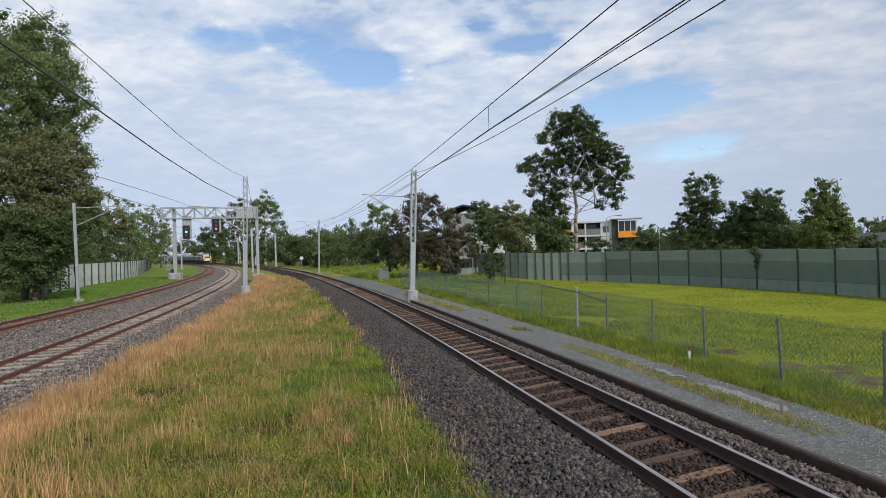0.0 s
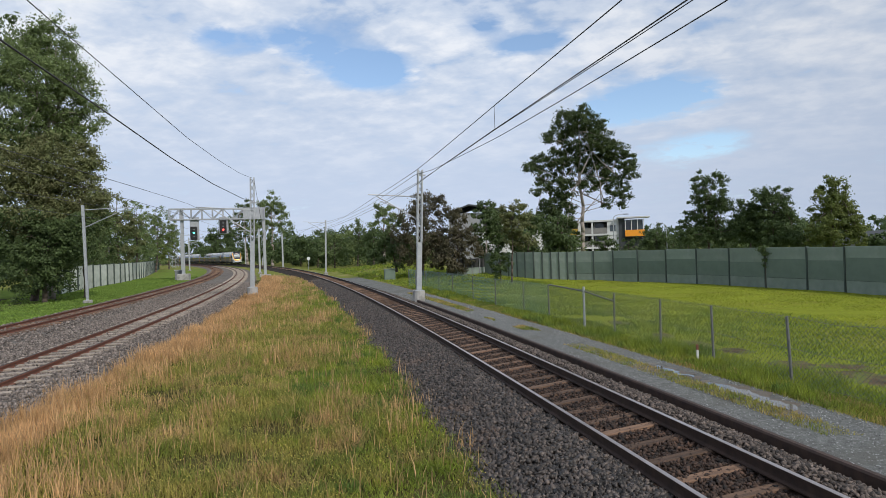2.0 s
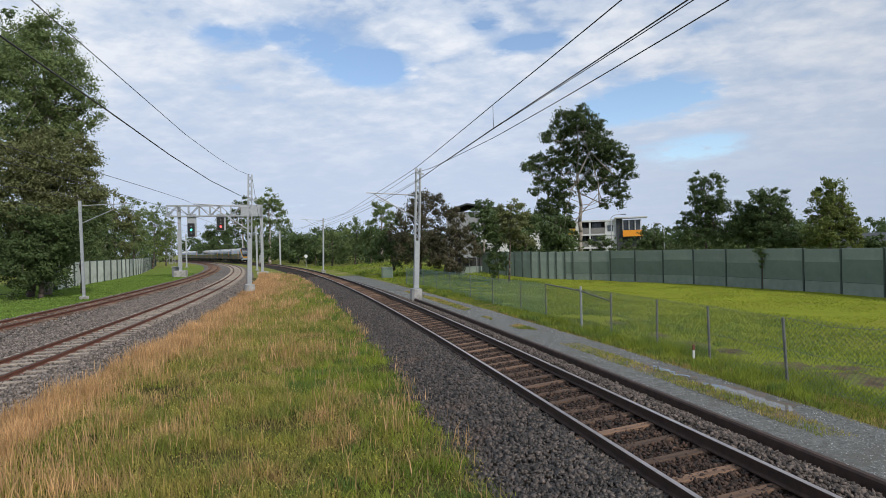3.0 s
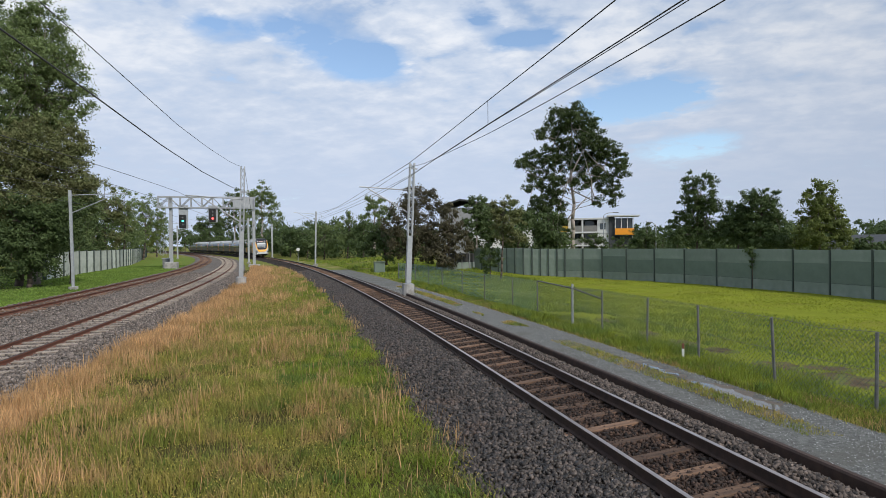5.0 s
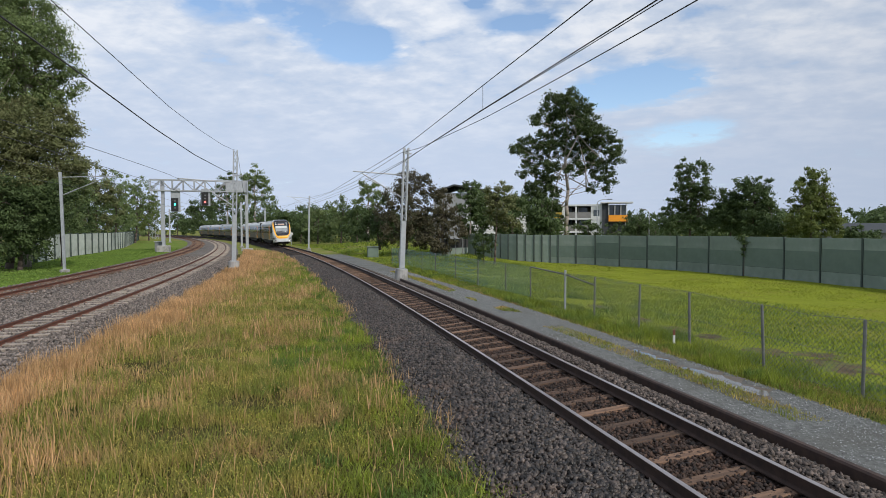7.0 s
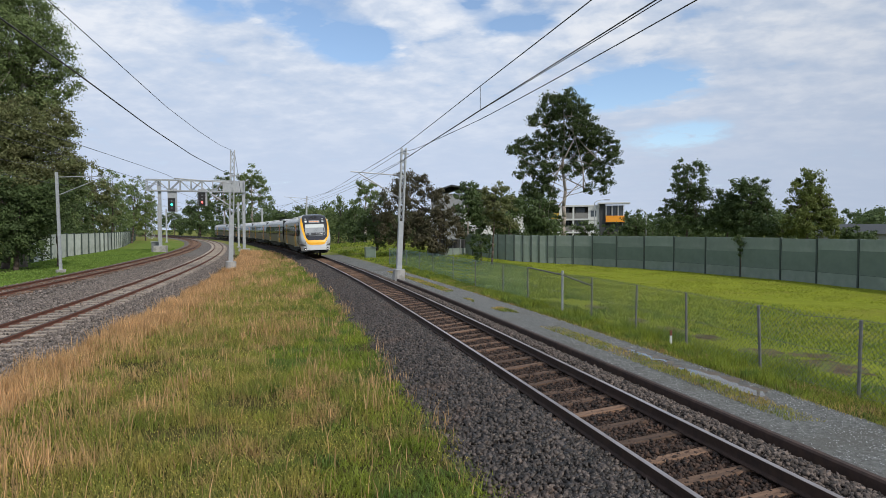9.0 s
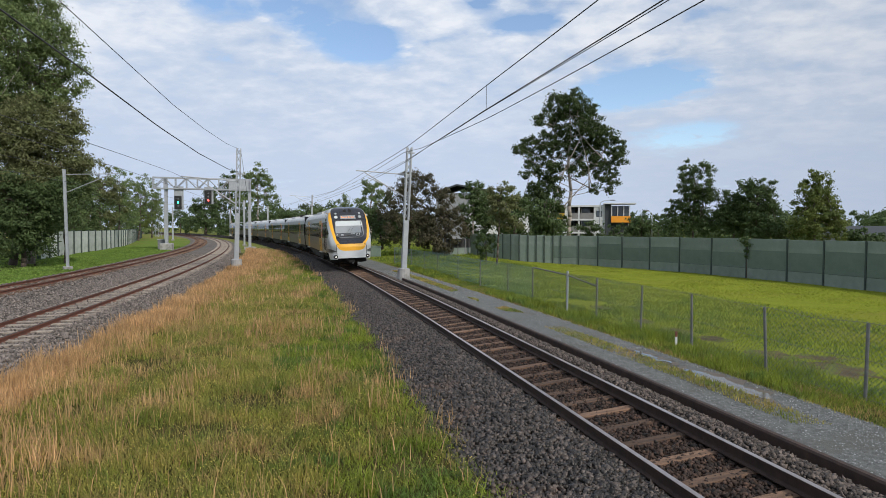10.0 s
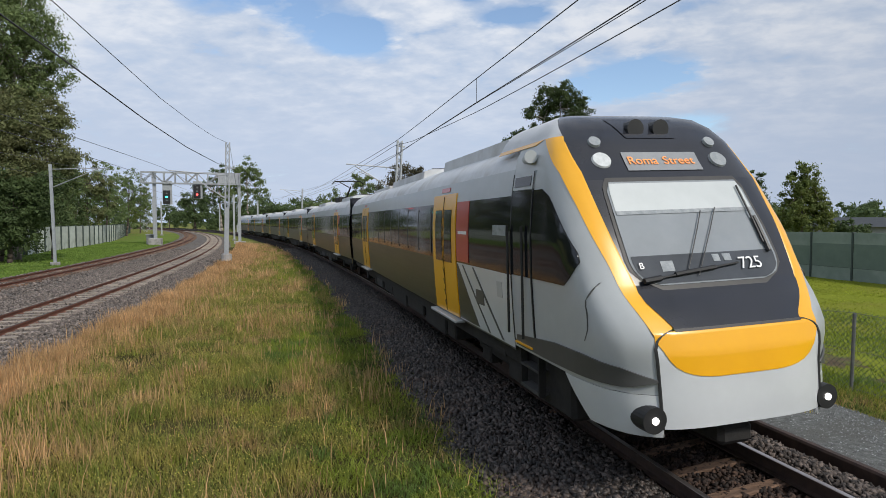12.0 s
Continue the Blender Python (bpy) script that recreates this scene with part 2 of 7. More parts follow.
M_LEAFGUM = mat("dark_gum_leaf", (0.080, 0.112, 0.038), (0.048, 0.072, 0.026), 0.7, 0.6, island=0.22, transl=0.34, spec=0.25)


# ---- building helpers ----
def part(name, bm, material, parent=None, label="", smooth=False):
    """One mesh object from a bmesh, under its thing where a parent is given."""
    me = bpy.data.meshes.new(name)
    bm.to_mesh(me)
    bm.free()
    if material:
        me.materials.append(material)
    if smooth:
        me.polygons.foreach_set("use_smooth", [True] * len(me.polygons))
    ob = new(name, me)
    ob.parent = parent
    return tagged(ob, label)


def raw(name, verts, faces, material, parent=None, label="", smooth=False):
    me = bpy.data.meshes.new(name)
    me.from_pydata([tuple(v) for v in verts], [], faces)
    if material:
        me.materials.append(material)
    if smooth:
        me.polygons.foreach_set("use_smooth", [True] * len(me.polygons))
    me.update()
    ob = new(name, me)
    ob.parent = parent
    return tagged(ob, label)


def bulk(name, verts, corners, material):
    """A mesh out of arrays: verts (n, 3), corners (m, 3) or (m, 4)."""
    verts, corners = np.asarray(verts, np.float32), np.asarray(corners, np.int32)
    me = bpy.data.meshes.new(name)
    k = corners.shape[1]
    me.vertices.add(len(verts))
    me.vertices.foreach_set("co", verts.ravel())
    me.loops.add(corners.size)
    me.loops.foreach_set("vertex_index", corners.ravel())
    me.polygons.add(len(corners))
    me.polygons.foreach_set("loop_start", np.arange(0, corners.size, k, dtype=np.int32))
    me.update(calc_edges=True)
    me.materials.append(material)
    return new(name, me)


def thing(name, x, y, z, label, category, group="", rz=0.0, kind=""):
    ob = new(name)
    ob.matrix_basis = pose(x, y, z, 0, 0, rz)
    return tagged(ob, label, category, group, kind)


def box(bm, x0, x1, y0, y1, z0, z1, m=None, bevel=0.0):
    made = bmesh.ops.create_cube(bm, size=1.0)["verts"]
    mm = Matrix.Translation(((x0 + x1) / 2, (y0 + y1) / 2, (z0 + z1) / 2)) @ Matrix.Diagonal((x1 - x0, y1 - y0, z1 - z0, 1))
    bmesh.ops.transform(bm, matrix=(m @ mm) if m else mm, verts=made)
    if bevel:
        edges = list({e for v in made for e in v.link_edges})
        bmesh.ops.bevel(bm, geom=edges, offset=bevel, segments=1, affect="EDGES")
    return bm


def boxed(x0, x1, y0, y1, z0, z1, bevel=0.0):
    return box(bmesh.new(), x0, x1, y0, y1, z0, z1, None, bevel)


def rod(bm, a, b, r, r2=None, n=6):
    a, b = Vector(a), Vector(b)
    d = b - a
    if d.length < 1e-5:
        return bm
    m = Matrix.Translation((a + b) / 2) @ d.to_track_quat("Z", "Y").to_matrix().to_4x4()
    bmesh.ops.create_cone(bm, cap_ends=True, segments=n, radius1=r, radius2=r if r2 is None else r2, depth=d.length, matrix=m)
    return bm


# ---- the three tracks: x as a function of y ----
C_R = (4.537, -0.2305, -0.000921)
C_2 = (-8.305, -0.1765, -0.001064)
C_1 = (-14.185, -0.1531, -0.001115)
CANT = 0.10


def cx_at(c, y):
    yy = np.maximum(y, -2.0)
    return c[0] + c[1] * y + c[2] * yy * yy


def along(c, y):
    """Place on the line, unit heading (away from the eye) and unit right."""
    s = c[1] + 2 * c[2] * max(y, -2.0)
    h = math.hypot(1, s)
    return Vector((float(cx_at(c, y)), y, 0)), Vector((s / h, 1 / h, 0)), Vector((1 / h, -s / h, 0))


def side_of(c, x, y):
    s = c[1] + 2 * c[2] * np.maximum(y, -2.0)
    return (x - cx_at(c, y)) / np.hypot(1, s)


def steps(y0, y1, near=0.8, grow=0.03):
    out, y = [y0], y0
    while y < y1:
        y += near + grow * max(0, y - 10)
        out.append(min(y, y1))
    return out


def strip(name, c, profile, y0, y1, material, label, category="", parent=None, jitter=0.0, kind="structure"):
    """A band along a track: profile of (offset to the right, height)."""
    ys = steps(y0, y1)
    verts, faces, n = [], [], len(profile)
    rnd = random.Random(name)
    for y in ys:
        p, f, r = along(c, y)
        for k, (u, z) in enumerate(profile):
            j = rnd.uniform(-jitter, jitter) if k in (0, n - 1) else 0
            q = p + r * (u + j)
            verts.append((q.x, q.y, z))
    for i in range(len(ys) - 1):
        for k in range(n - 1):
            a = i * n + k
            faces.append((a, a + 1, a + n + 1, a + n))
    ob = raw(name, verts, faces, material, parent)
    return tagged(ob, label, category, "", kind) if parent is None else ob


# ---- ground: one sheet to the horizon ----
def ground_z(x, y):
    u = side_of(C_R, x, np.clip(y, -40, 330))
    z = np.interp(u, [-60, -9, -7, -2, 1.8, 2.0, 5.0, 7.0, 20.0, 60], [-0.32, -0.34, -0.31, -0.33, -0.36, -0.38, -0.40, -0.48, -0.80, -0.8])
    z = z + 1.25 * np.exp(-(((x + 7) / 11.0) ** 2 + ((y - 88) / 13.0) ** 2)) * np.clip((u - 3.5) / 5, 0, 1)
    z = z + 0.7 * np.exp(-(((x - 6) / 12.0) ** 2 + ((y - 66) / 10.0) ** 2)) * np.clip((u - 6) / 6, 0, 1)
    z = z + 0.025 * np.sin(x * 1.3 + y * 0.7) * np.sin(y * 0.9 - x * 0.4)
    return z


def axis_steps(lo, hi, fine_lo, fine_hi, fine=0.8):
    mid = np.arange(fine_lo, fine_hi + 1e-6, fine)
    a, b, step = [], [], fine
    v = fine_lo
    while v > lo:
        step *= 1.3
        v -= step
        a.append(max(v, lo))
    v, step = fine_hi, fine
    while v < hi:
        step *= 1.3
        v += step
        b.append(min(v, hi))
    return np.array(a[::-1] + list(mid) + b)


gx, gy = axis_steps(-2500, 2500, -45, 45), axis_steps(-2500, 2500, -5, 110)
GX, GY = np.meshgrid(gx, gy)
gverts = np.stack([GX.ravel(), GY.ravel(), ground_z(GX, GY).ravel()], 1)
nx_, ny_ = len(gx), len(gy)
ii, jj = np.meshgrid(np.arange(nx_ - 1), np.arange(ny_ - 1))
q0 = (jj * nx_ + ii).ravel()
tagged(bulk("ground", gverts, np.stack([q0, q0 + 1, q0 + nx_ + 1, q0 + nx_], 1), M_GROUND), "rough grassy railway land with yellowing weeds", "ground", "", "structure")

# mown field between the wire fence and the barrier, and the verge along the far tracks
def patch(name, c, u0, u1, y0, y1, material, label, lift=0.012, cols=14):
    ys = steps(y0, y1, 1.0, 0.02)
    us = np.linspace(u0, u1, cols)
    verts, faces = [], []
    for y in ys:
        p, f, r = along(c, y)
        for u in us:
            q = p + r * u
            verts.append((q.x, q.y, float(ground_z(q.x, q.y)) + lift))
    for i in range(len(ys) - 1):
        for k in range(cols - 1):
            a = i * cols + k
            faces.append((a, a + 1, a + cols + 1, a + cols))
    return tagged(raw(name, verts, faces, material, smooth=True), label, "grass", "", "structure")


patch("field", C_R, 5.0, 34.0, -4, 66, M_LAWN, "bright green mown field of short grass", cols=40)
def soil(x, y, rx, ry, seed, material=M_SOIL, label="patch of bare brown soil in the grass"):
    """A low irregular patch of bare earth on the field."""
    rnd = random.Random(seed)
    verts, n = [(x, y, float(ground_z(x, y)) + 0.03)], 18
    for k in range(n):
        a = 2 * math.pi * k / n
        f = rnd.uniform(0.6, 1.15)
        q = (x + rx * f * math.cos(a), y + ry * f * math.sin(a))
        verts.append((*q, float(ground_z(*q)) + 0.016))
    tagged(raw("bare_soil", verts, [(0, k + 1, (k + 1) % n + 1) for k in range(n)], material, smooth=True), label, "soil", "", "structure")


SOILS = [(8.9, 12.6, 1.0, 0.9), (8.3, 14.2, 0.7, 0.7), (9.4, 13.9, 0.8, 0.5), (7.3, 17.4, 0.55, 1.0), (7.0, 19.3, 0.5, 0.8), (7.9, 16.2, 0.5, 0.6), (6.6, 22.5, 0.5, 0.9), (9.3, 10.6, 1.0, 0.6), (10.8, 10.9, 1.0, 0.4)]
for k, (x, y, rx, ry) in enumerate(SOILS):
    soil(x, y, rx, ry, 60 + k)
for k, (x, y, rx, ry) in enumerate([(-13.6, 39.3, 1.0, 1.3), (-13.2, 37.2, 0.8, 1.2), (-13.0, 35.0, 0.7, 1.2), (-12.7, 33.0, 0.6, 1.1), (-13.4, 41.6, 1.0, 1.6), (-12.9, 43.6, 0.9, 1.3)]):
    soil(x, y, rx, ry, 90 + k, M_RUSTSOIL, "broken rusty brown earth at the edge of the ballast")
# dark sheets under the blades, so the gaps between them look shaded
patch("grass_bed_1", C_R, -9.3, -2.3, 2, 70, M_GRASS_SHADE, "dark ground sheet, painted shade between the long grass", cols=16)
patch("grass_bed_2", C_R, 4.3, 5.6, -4, 48, M_GRASS_SHADE, "dark ground sheet, painted shade in the fence grass", 0.018, 6)
patch("verge", C_1, -22.0, -2.0, -4, 150, M_VERGE, "mown green verge beside the far track", cols=24)

patch("leaf_litter", C_1, -16.0, -7.0, 8, 52, M_LITTER, "dark leaf litter and bare earth under the trees", 0.03, 10)

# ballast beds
strip("ballast_bed_1", C_R, [(-2.75, -0.42), (-2.35, -0.31), (-1.35, -0.17), (-1.0, -0.15), (-0.75, -0.17)], -6, 330, M_BALLAST_SHADED, "crushed stone ballast shoulder, bed darkened as shade between stones", "ballast", jitter=0.12)
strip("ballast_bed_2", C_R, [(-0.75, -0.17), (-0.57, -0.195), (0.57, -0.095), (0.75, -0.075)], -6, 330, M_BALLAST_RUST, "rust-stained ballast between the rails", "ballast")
strip("ballast_bed_3", C_R, [(0.75, -0.075), (1.0, -0.05), (1.3, -0.12), (1.74, -0.27)], -6, 330, M_BALLAST_SHADED, "ballast bed beside the outer rail, darkened as shade between stones", "ballast")
strip("ballast_bed_4", C_2, [(-3.4, -0.45), (-2.9, -0.27), (-1.5, -0.17), (1.45, -0.17), (2.0, -0.27), (2.6, -0.44)], -6, 330, M_BALLAST_PALE, "grey-brown ballast bed of the middle track", "ballast", jitter=0.15)
strip("ballast_bed_5", C_1, [(-2.3, -0.44), (-1.5, -0.18), (1.5, -0.18), (2.6, -0.29), (3.4, -0.45)], -6, 330, M_BALLAST_PALE, "grey-brown ballast bed of the far track", "ballast", jitter=0.15)

# service path with a rusty edging rail along the ballast
strip("service_path", C_R, [(1.80, -0.37), (1.84, -0.325), (3.0, -0.33), (4.2, -0.345), (4.35, -0.40)], -6, 66, M_GRAVEL, "blue-grey fine gravel service path", "path", jitter=0.10)
strip("path_edging", C_R, [(1.69, -0.36), (1.70, -0.10), (1.72, -0.075), (1.79, -0.075), (1.81, -0.36)], -6, 31, M_RAIL, "dark rusty edging rail between ballast and path", "edging")


# ---- track: rails and sleepers ----
RAIL_PROFILE = [(-0.06, -0.155), (-0.06, -0.14), (-0.012, -0.125), (-0.010, -0.045), (-0.035, -0.035), (-0.035, -0.004), (0.035, -0.004), (0.035, -0.035), (0.010, -0.045), (0.012, -0.125), (0.06, -0.14), (0.06, -0.155)]


def railway(name, c, label, sleeper_mat, rail_mat, top_mat, spacing, s_len, cant, y_end, top_lift, s_wid=0.095):
    t = thing(name, 0, 0, 0, label, "railway track")
    for sgn in (-1, 1):
        z = cant if sgn > 0 else 0.0
        strip("rail", c, [(sgn * 0.57 + u, z + zz) for u, zz in RAIL_PROFILE], -6, y_end, rail_mat, "", parent=t)
        strip("rail_head", c, [(sgn * 0.57 - 0.033, z - 0.006), (sgn * 0.57 - 0.028, z), (sgn * 0.57 + 0.028, z), (sgn * 0.57 + 0.033, z - 0.006)], -6, y_end, top_mat, "", parent=t)
    bm = boxed(-s_len / 2, s_len / 2, -s_wid, s_wid, -0.13, 0.0, 0.012)
    first = part("sleeper", bm, sleeper_mat, t)
    me = first.data
    rnd = random.Random(name)
    y, k, tilt = 0.53, 0, math.degrees(math.atan(cant / 1.14))
    while k < 298:
        p, f, r = along(c, y)
        ob = first if k == 0 else new("sleeper", me)
        ob.parent = t
        yaw = math.degrees(math.atan2(-f.x, f.y))
        ob.matrix_basis = pose(p.x + rnd.uniform(-0.02, 0.02), p.y, -0.155 + cant / 2 + top_lift + rnd.uniform(-0.012, 0.006), 0, -tilt, yaw + rnd.uniform(-0.8, 0.8))
        y += spacing * f.y * rnd.uniform(0.985, 1.015)
        k += 1
    return t


railway("railway_track", C_R, "curving single track, worn steel rails on brown timber sleepers", M_SLEEPER, M_RAIL, M_RAILTOP, 0.59, 1.62, CANT, 330, 0.0, 0.076)
railway("railway_track", C_2, "rusty red rails on pale sleepers in grey ballast", M_CONCSLEEP, M_RUSTRED, M_RAIL, 0.62, 2.15, 0.0, 330, 0.045, 0.10)
railway("railway_track", C_1, "rusty brown far track on dark sleepers", M_SLEEPER, M_RUSTRED, M_RAIL, 0.62, 2.15, 0.0, 330, 0.04)


# ---- masts ----
def lattice(bm, z0, z1, w, d, n, r=0.02):
    cs = [(-w, -d), (w, -d), (w, d), (-w, d)]
    for x, y in cs:
        box(bm, x - 0.035, x + 0.035, y - 0.035, y + 0.035, z0, z1)
    h = (z1 - z0) / n
    for k in range(n):
        for i in range(4):
            a, b = cs[i], cs[(i + 1) % 4]
            za, zb = (z0 + k * h, z0 + (k + 1) * h) if (k + i) % 2 else (z0 + (k + 1) * h, z0 + k * h)
            rod(bm, (*a, za), (*b, zb), r, n=4)
    return bm


def mast(x, y, z, height, col_h, block_h, label, rz=0.0, tilt=0.0, w=0.15):
    t = thing("overhead_line_mast", x, y, z, label, "catenary mast", "overhead line masts", rz)
    t.matrix_basis = pose(x, y, z, 0, tilt, rz)
    part("footing", rodded((0, 0, -0.3), (0, 0, block_h), 0.36, 14), M_CONC, t, "round concrete footing")
    part("base_plate", boxed(-0.27, 0.27, -0.27, 0.27, block_h, block_h + 0.03), M_GALV, t)
    part("column", boxed(-w, w, -w * 0.8, w * 0.8, block_h + 0.03, col_h, 0.02), M_GALV, t, "solid grey steel lower column")
    part("lattice", lattice(bmesh.new(), col_h - 0.02, height, w * 0.82, w * 0.7, max(6, int((height - col_h) / 0.45))), M_GALV, t, "open steel lattice upper mast")
    return t


def rodded(a, b, r, n=8, r2=None):
    return rod(bmesh.new(), a, b, r, r2, n)


def insulator(t, a, b, r=0.045):
    a, b = Vector(a), Vector(b)
    bm = rodded(a, b, r * 0.5, 8)
    for k in range(5):
        p = a.lerp(b, (k + 0.5) / 5)
        d = (b - a).normalized() * 0.02
        rod(bm, p - d, p + d, r * 1.5, r, 8)
    return part("insulator", bm, M_STEELDARK, t)


yaw_r33 = -math.degrees(math.atan(-C_R[1] - 2 * C_R[2] * 33))
m1 = mast(-1.88, 33.35, -0.36, 7.65, 3.45, 0.66, "tall grey lattice catenary mast with cantilever arm beside the track", rz=-yaw_r33, tilt=2.6)
part("arm", rodded((0.1, 0, 6.08), (-3.0, 0, 6.10), 0.035), M_GALV, m1)
part("stay", rodded((-0.1, 0, 4.75), (-2.5, 0, 6.02), 0.035), M_GALV, m1)
insulator(m1, (-0.2, 0, 4.80), (-0.6, 0, 5.02))
insulator(m1, (-0.2, 0, 6.09), (-0.6, 0, 6.09))
part("registration_arm", rodded((-2.3, 0, 5.75), (-1.2, 0, 5.35), 0.022), M_GALV, m1)
part("bracket", boxed(-0.1, 0.32, -0.04, 0.04, 7.30, 7.38), M_GALV, m1)
m2 = mast(-13.7, 39.72, -0.36, 8.4, 4.0, 0.8, "grey lattice catenary mast on a concrete footing between tracks", rz=-yaw_r33, tilt=1.6)
part("arm", rodded((0.1, 0, 6.15), (-3.6, 0, 6.3), 0.035), M_GALV, m2)
part("stay", rodded((-0.1, 0, 4.6), (-2.6, 0, 6.2), 0.035), M_GALV, m2)
part("bracket", boxed(-0.1, 0.5, -0.05, 0.05, 6.62, 6.70), M_GALV, m2)
part("guy", rodded((0.12, 0, 8.3), (0.75, 0.6, 4.3), 0.012), M_WIRE, m2)


def pole(x, y, z, h, label, arm, r=0.10, rz=20.0, tilt=0.0):
    t = thing("overhead_line_pole", x, y, z, label, "catenary pole", "overhead line poles", rz)
    t.matrix_basis = pose(x, y, z, 0, tilt, rz)
    part("footing", rodded((0, 0, -0.3), (0, 0, 0.25), 0.3, 12), M_CONC, t)
    part("post", boxed(-r, r, -r, r, 0.2, h, 0.015), M_GALV, t)
    part("arm", rodded((0, 0, h - 0.35), (arm, 0, h - 0.25), 0.03), M_GALV, t)
    part("stay", rodded((0, 0, h - 1.6), (arm * 0.8, 0, h - 0.3), 0.03), M_GALV, t)
    insulator(t, (arm * 0.08, 0, h - 1.5), (arm * 0.25, 0, h - 1.2))
    return t


pole(-25.33, 39.98, -0.34, 6.9, "slim grey catenary pole on the verge with long arm", 3.6, 0.085, 14, -1.0)
pole(-17.26, 80.0, -0.3, 7.5, "grey catenary pole further along the curve", -3.0, 0.10, 19, 1.5)
pole(-37.2, 128.3, -0.3, 7.6, "far grey catenary pole in front of trees", -3.0, 0.16, 24)
pole(-50.4, 155.0, -0.3, 8.05, "far grey catenary pole between the tracks", -3.0, 0.16, 24)
pole(-58.0, 128.0, -0.3, 7.4, "far catenary pole beside the far track", 3.2, 0.15, 24)
pole(-74.0, 160.0, -0.3, 7.4, "far catenary pole beside the far track", 3.2, 0.15, 26)
pole(-44.8, 96.0, -0.3, 7.0, "dark slim catenary pole beside the far track", 3.4, 0.12, 20)
pole(-30.4, 92.0, -0.3, 7.2, "grey catenary pole between the tracks", -3.0, 0.14, 22)
pole(-66.0, 186.0, -0.3, 7.6, "far grey catenary pole between the tracks", -3.2, 0.17, 26)


# ---- signal gantry ----
def gantry():
    a, b = Vector((-35.2, 75.9, -0.34)), Vector((-25.3, 78.8, -0.34))
    d = b - a
    L = math.hypot(d.x, d.y)
    t = thing("signal_gantry", a.x, a.y, a.z, "grey steel truss gantry carrying two railway signals", "signal gantry", "", math.degrees(math.atan2(d.y, d.x)))
    for x in (0.0, L):
        part("footing", boxed(x - 0.75, x + 0.75, -0.7, 0.7, -0.3, 0.85 if x == 0 else 0.35, 0.03), M_CONC, t, "concrete footing block")
        part("post", boxed(x - 0.19, x + 0.19, -0.2, 0.2, 0.3, 9.4, 0.02), M_GALV, t)
    for y in (-0.45, 0.45):
        bm = bmesh.new()
        for z in (8.0, 9.4):
            box(bm, -1.5, L + 0.2, y - 0.07, y + 0.07, z - 0.08, z + 0.08)
        n = 9
        for k in range(n + 1):
            x = -1.5 + (L + 1.6) * k / n
            box(bm, x - 0.05, x + 0.05, y - 0.05, y + 0.05, 8.0, 9.4)
            if k < n:
                x2 = -1.5 + (L + 1.6) * (k + 1) / n
                rod(bm, (x, y, 9.4 if k % 2 else 8.0), (x2, y, 8.0 if k % 2 else 9.4), 0.055, n=4)
        part("truss", bm, M_GALV, t)
    part("walkway", boxed(-1.5, L + 0.2, -0.4, 0.4, 8.02, 8.06), M_STEELDARK, t)
    part("sign_board", boxed(L - 2.6, L - 0.1, -0.54, -0.5, 8.1, 9.3), M_GALV, t, "grey mesh screen")
    for x, z0, glow in ((1.5, 5.3, M_SIGGREEN), (5.15, 6.1, M_SIGRED)):
        head = part("signal_head", boxed(x - 0.45, x + 0.4, -0.60, -0.35, z0, z0 + 1.75, 0.05), M_BLACK, t, "black signal head with one lit lamp")
        part("signal_cage", boxed(x - 0.52, x + 0.62, -0.30, -0.22, z0 - 0.05, 8.3), M_GALV, t, "grey mesh ladder cage")
        for k, zz in enumerate((0.45, 0.9, 1.35)):
            lit = (k == 1) if glow is M_SIGGREEN else (k == 0)
            part("lens", rodded((x, -0.66, z0 + zz), (x, -0.58, z0 + zz), 0.12 if lit else 0.10, 14), glow if lit else M_STEELDARK, head)
            part("hood", rodded((x, -0.85, z0 + zz + 0.2), (x, -0.58, z0 + zz + 0.2), 0.05, 8), M_BLACK, head)
    return t


M_BLACK = mat("black_paint", (0.012, 0.012, 0.013), (0.02, 0.02, 0.02), 6, 0.5)
M_SIGGREEN = mat("green_signal_glow", (0.05, 0.9, 0.6), (0.05, 0.9, 0.6), 1, 0.5, emit=5.0)
M_SIGRED = mat("red_signal_glow", (1.0, 0.06, 0.05), (1.0, 0.06, 0.05), 1, 0.5, emit=6.0)
gantry()


# ---- wires ----
def wire(name, pts, r, label, sag=0.0, grp=""):
    cu = bpy.data.curves.new(name, "CURVE")
    cu.dimensions, cu.bevel_depth, cu.bevel_resolution = "3D", r, 1
    sp = cu.splines.new("POLY")
    sp.points.add(len(pts) - 1)
    for k, p in enumerate(pts):
        sp.points[k].co = (*p, 1)
    cu.materials.append(M_WIRE)
    return tagged(new(name, cu), label, "wire", grp or "overhead wires")


def line_wire(name, c, u, zs, r, label):
    """A wire along a track at offset u, with (y, z) heights between which it runs."""
    ys, pts = [z[0] for z in zs], []
    y = ys[0]
    while y <= ys[-1]:
        p, f, rt = along(c, y)
        uu = u if isinstance(u, (int, float)) else float(np.interp(y, [a for a, _ in u], [b for _, b in u]))
        q = p + rt * uu
        pts.append((q.x, q.y, float(np.interp(y, ys, [z[1] for z in zs]))))
        y += 1.0
    return wire(name, pts, r, label)


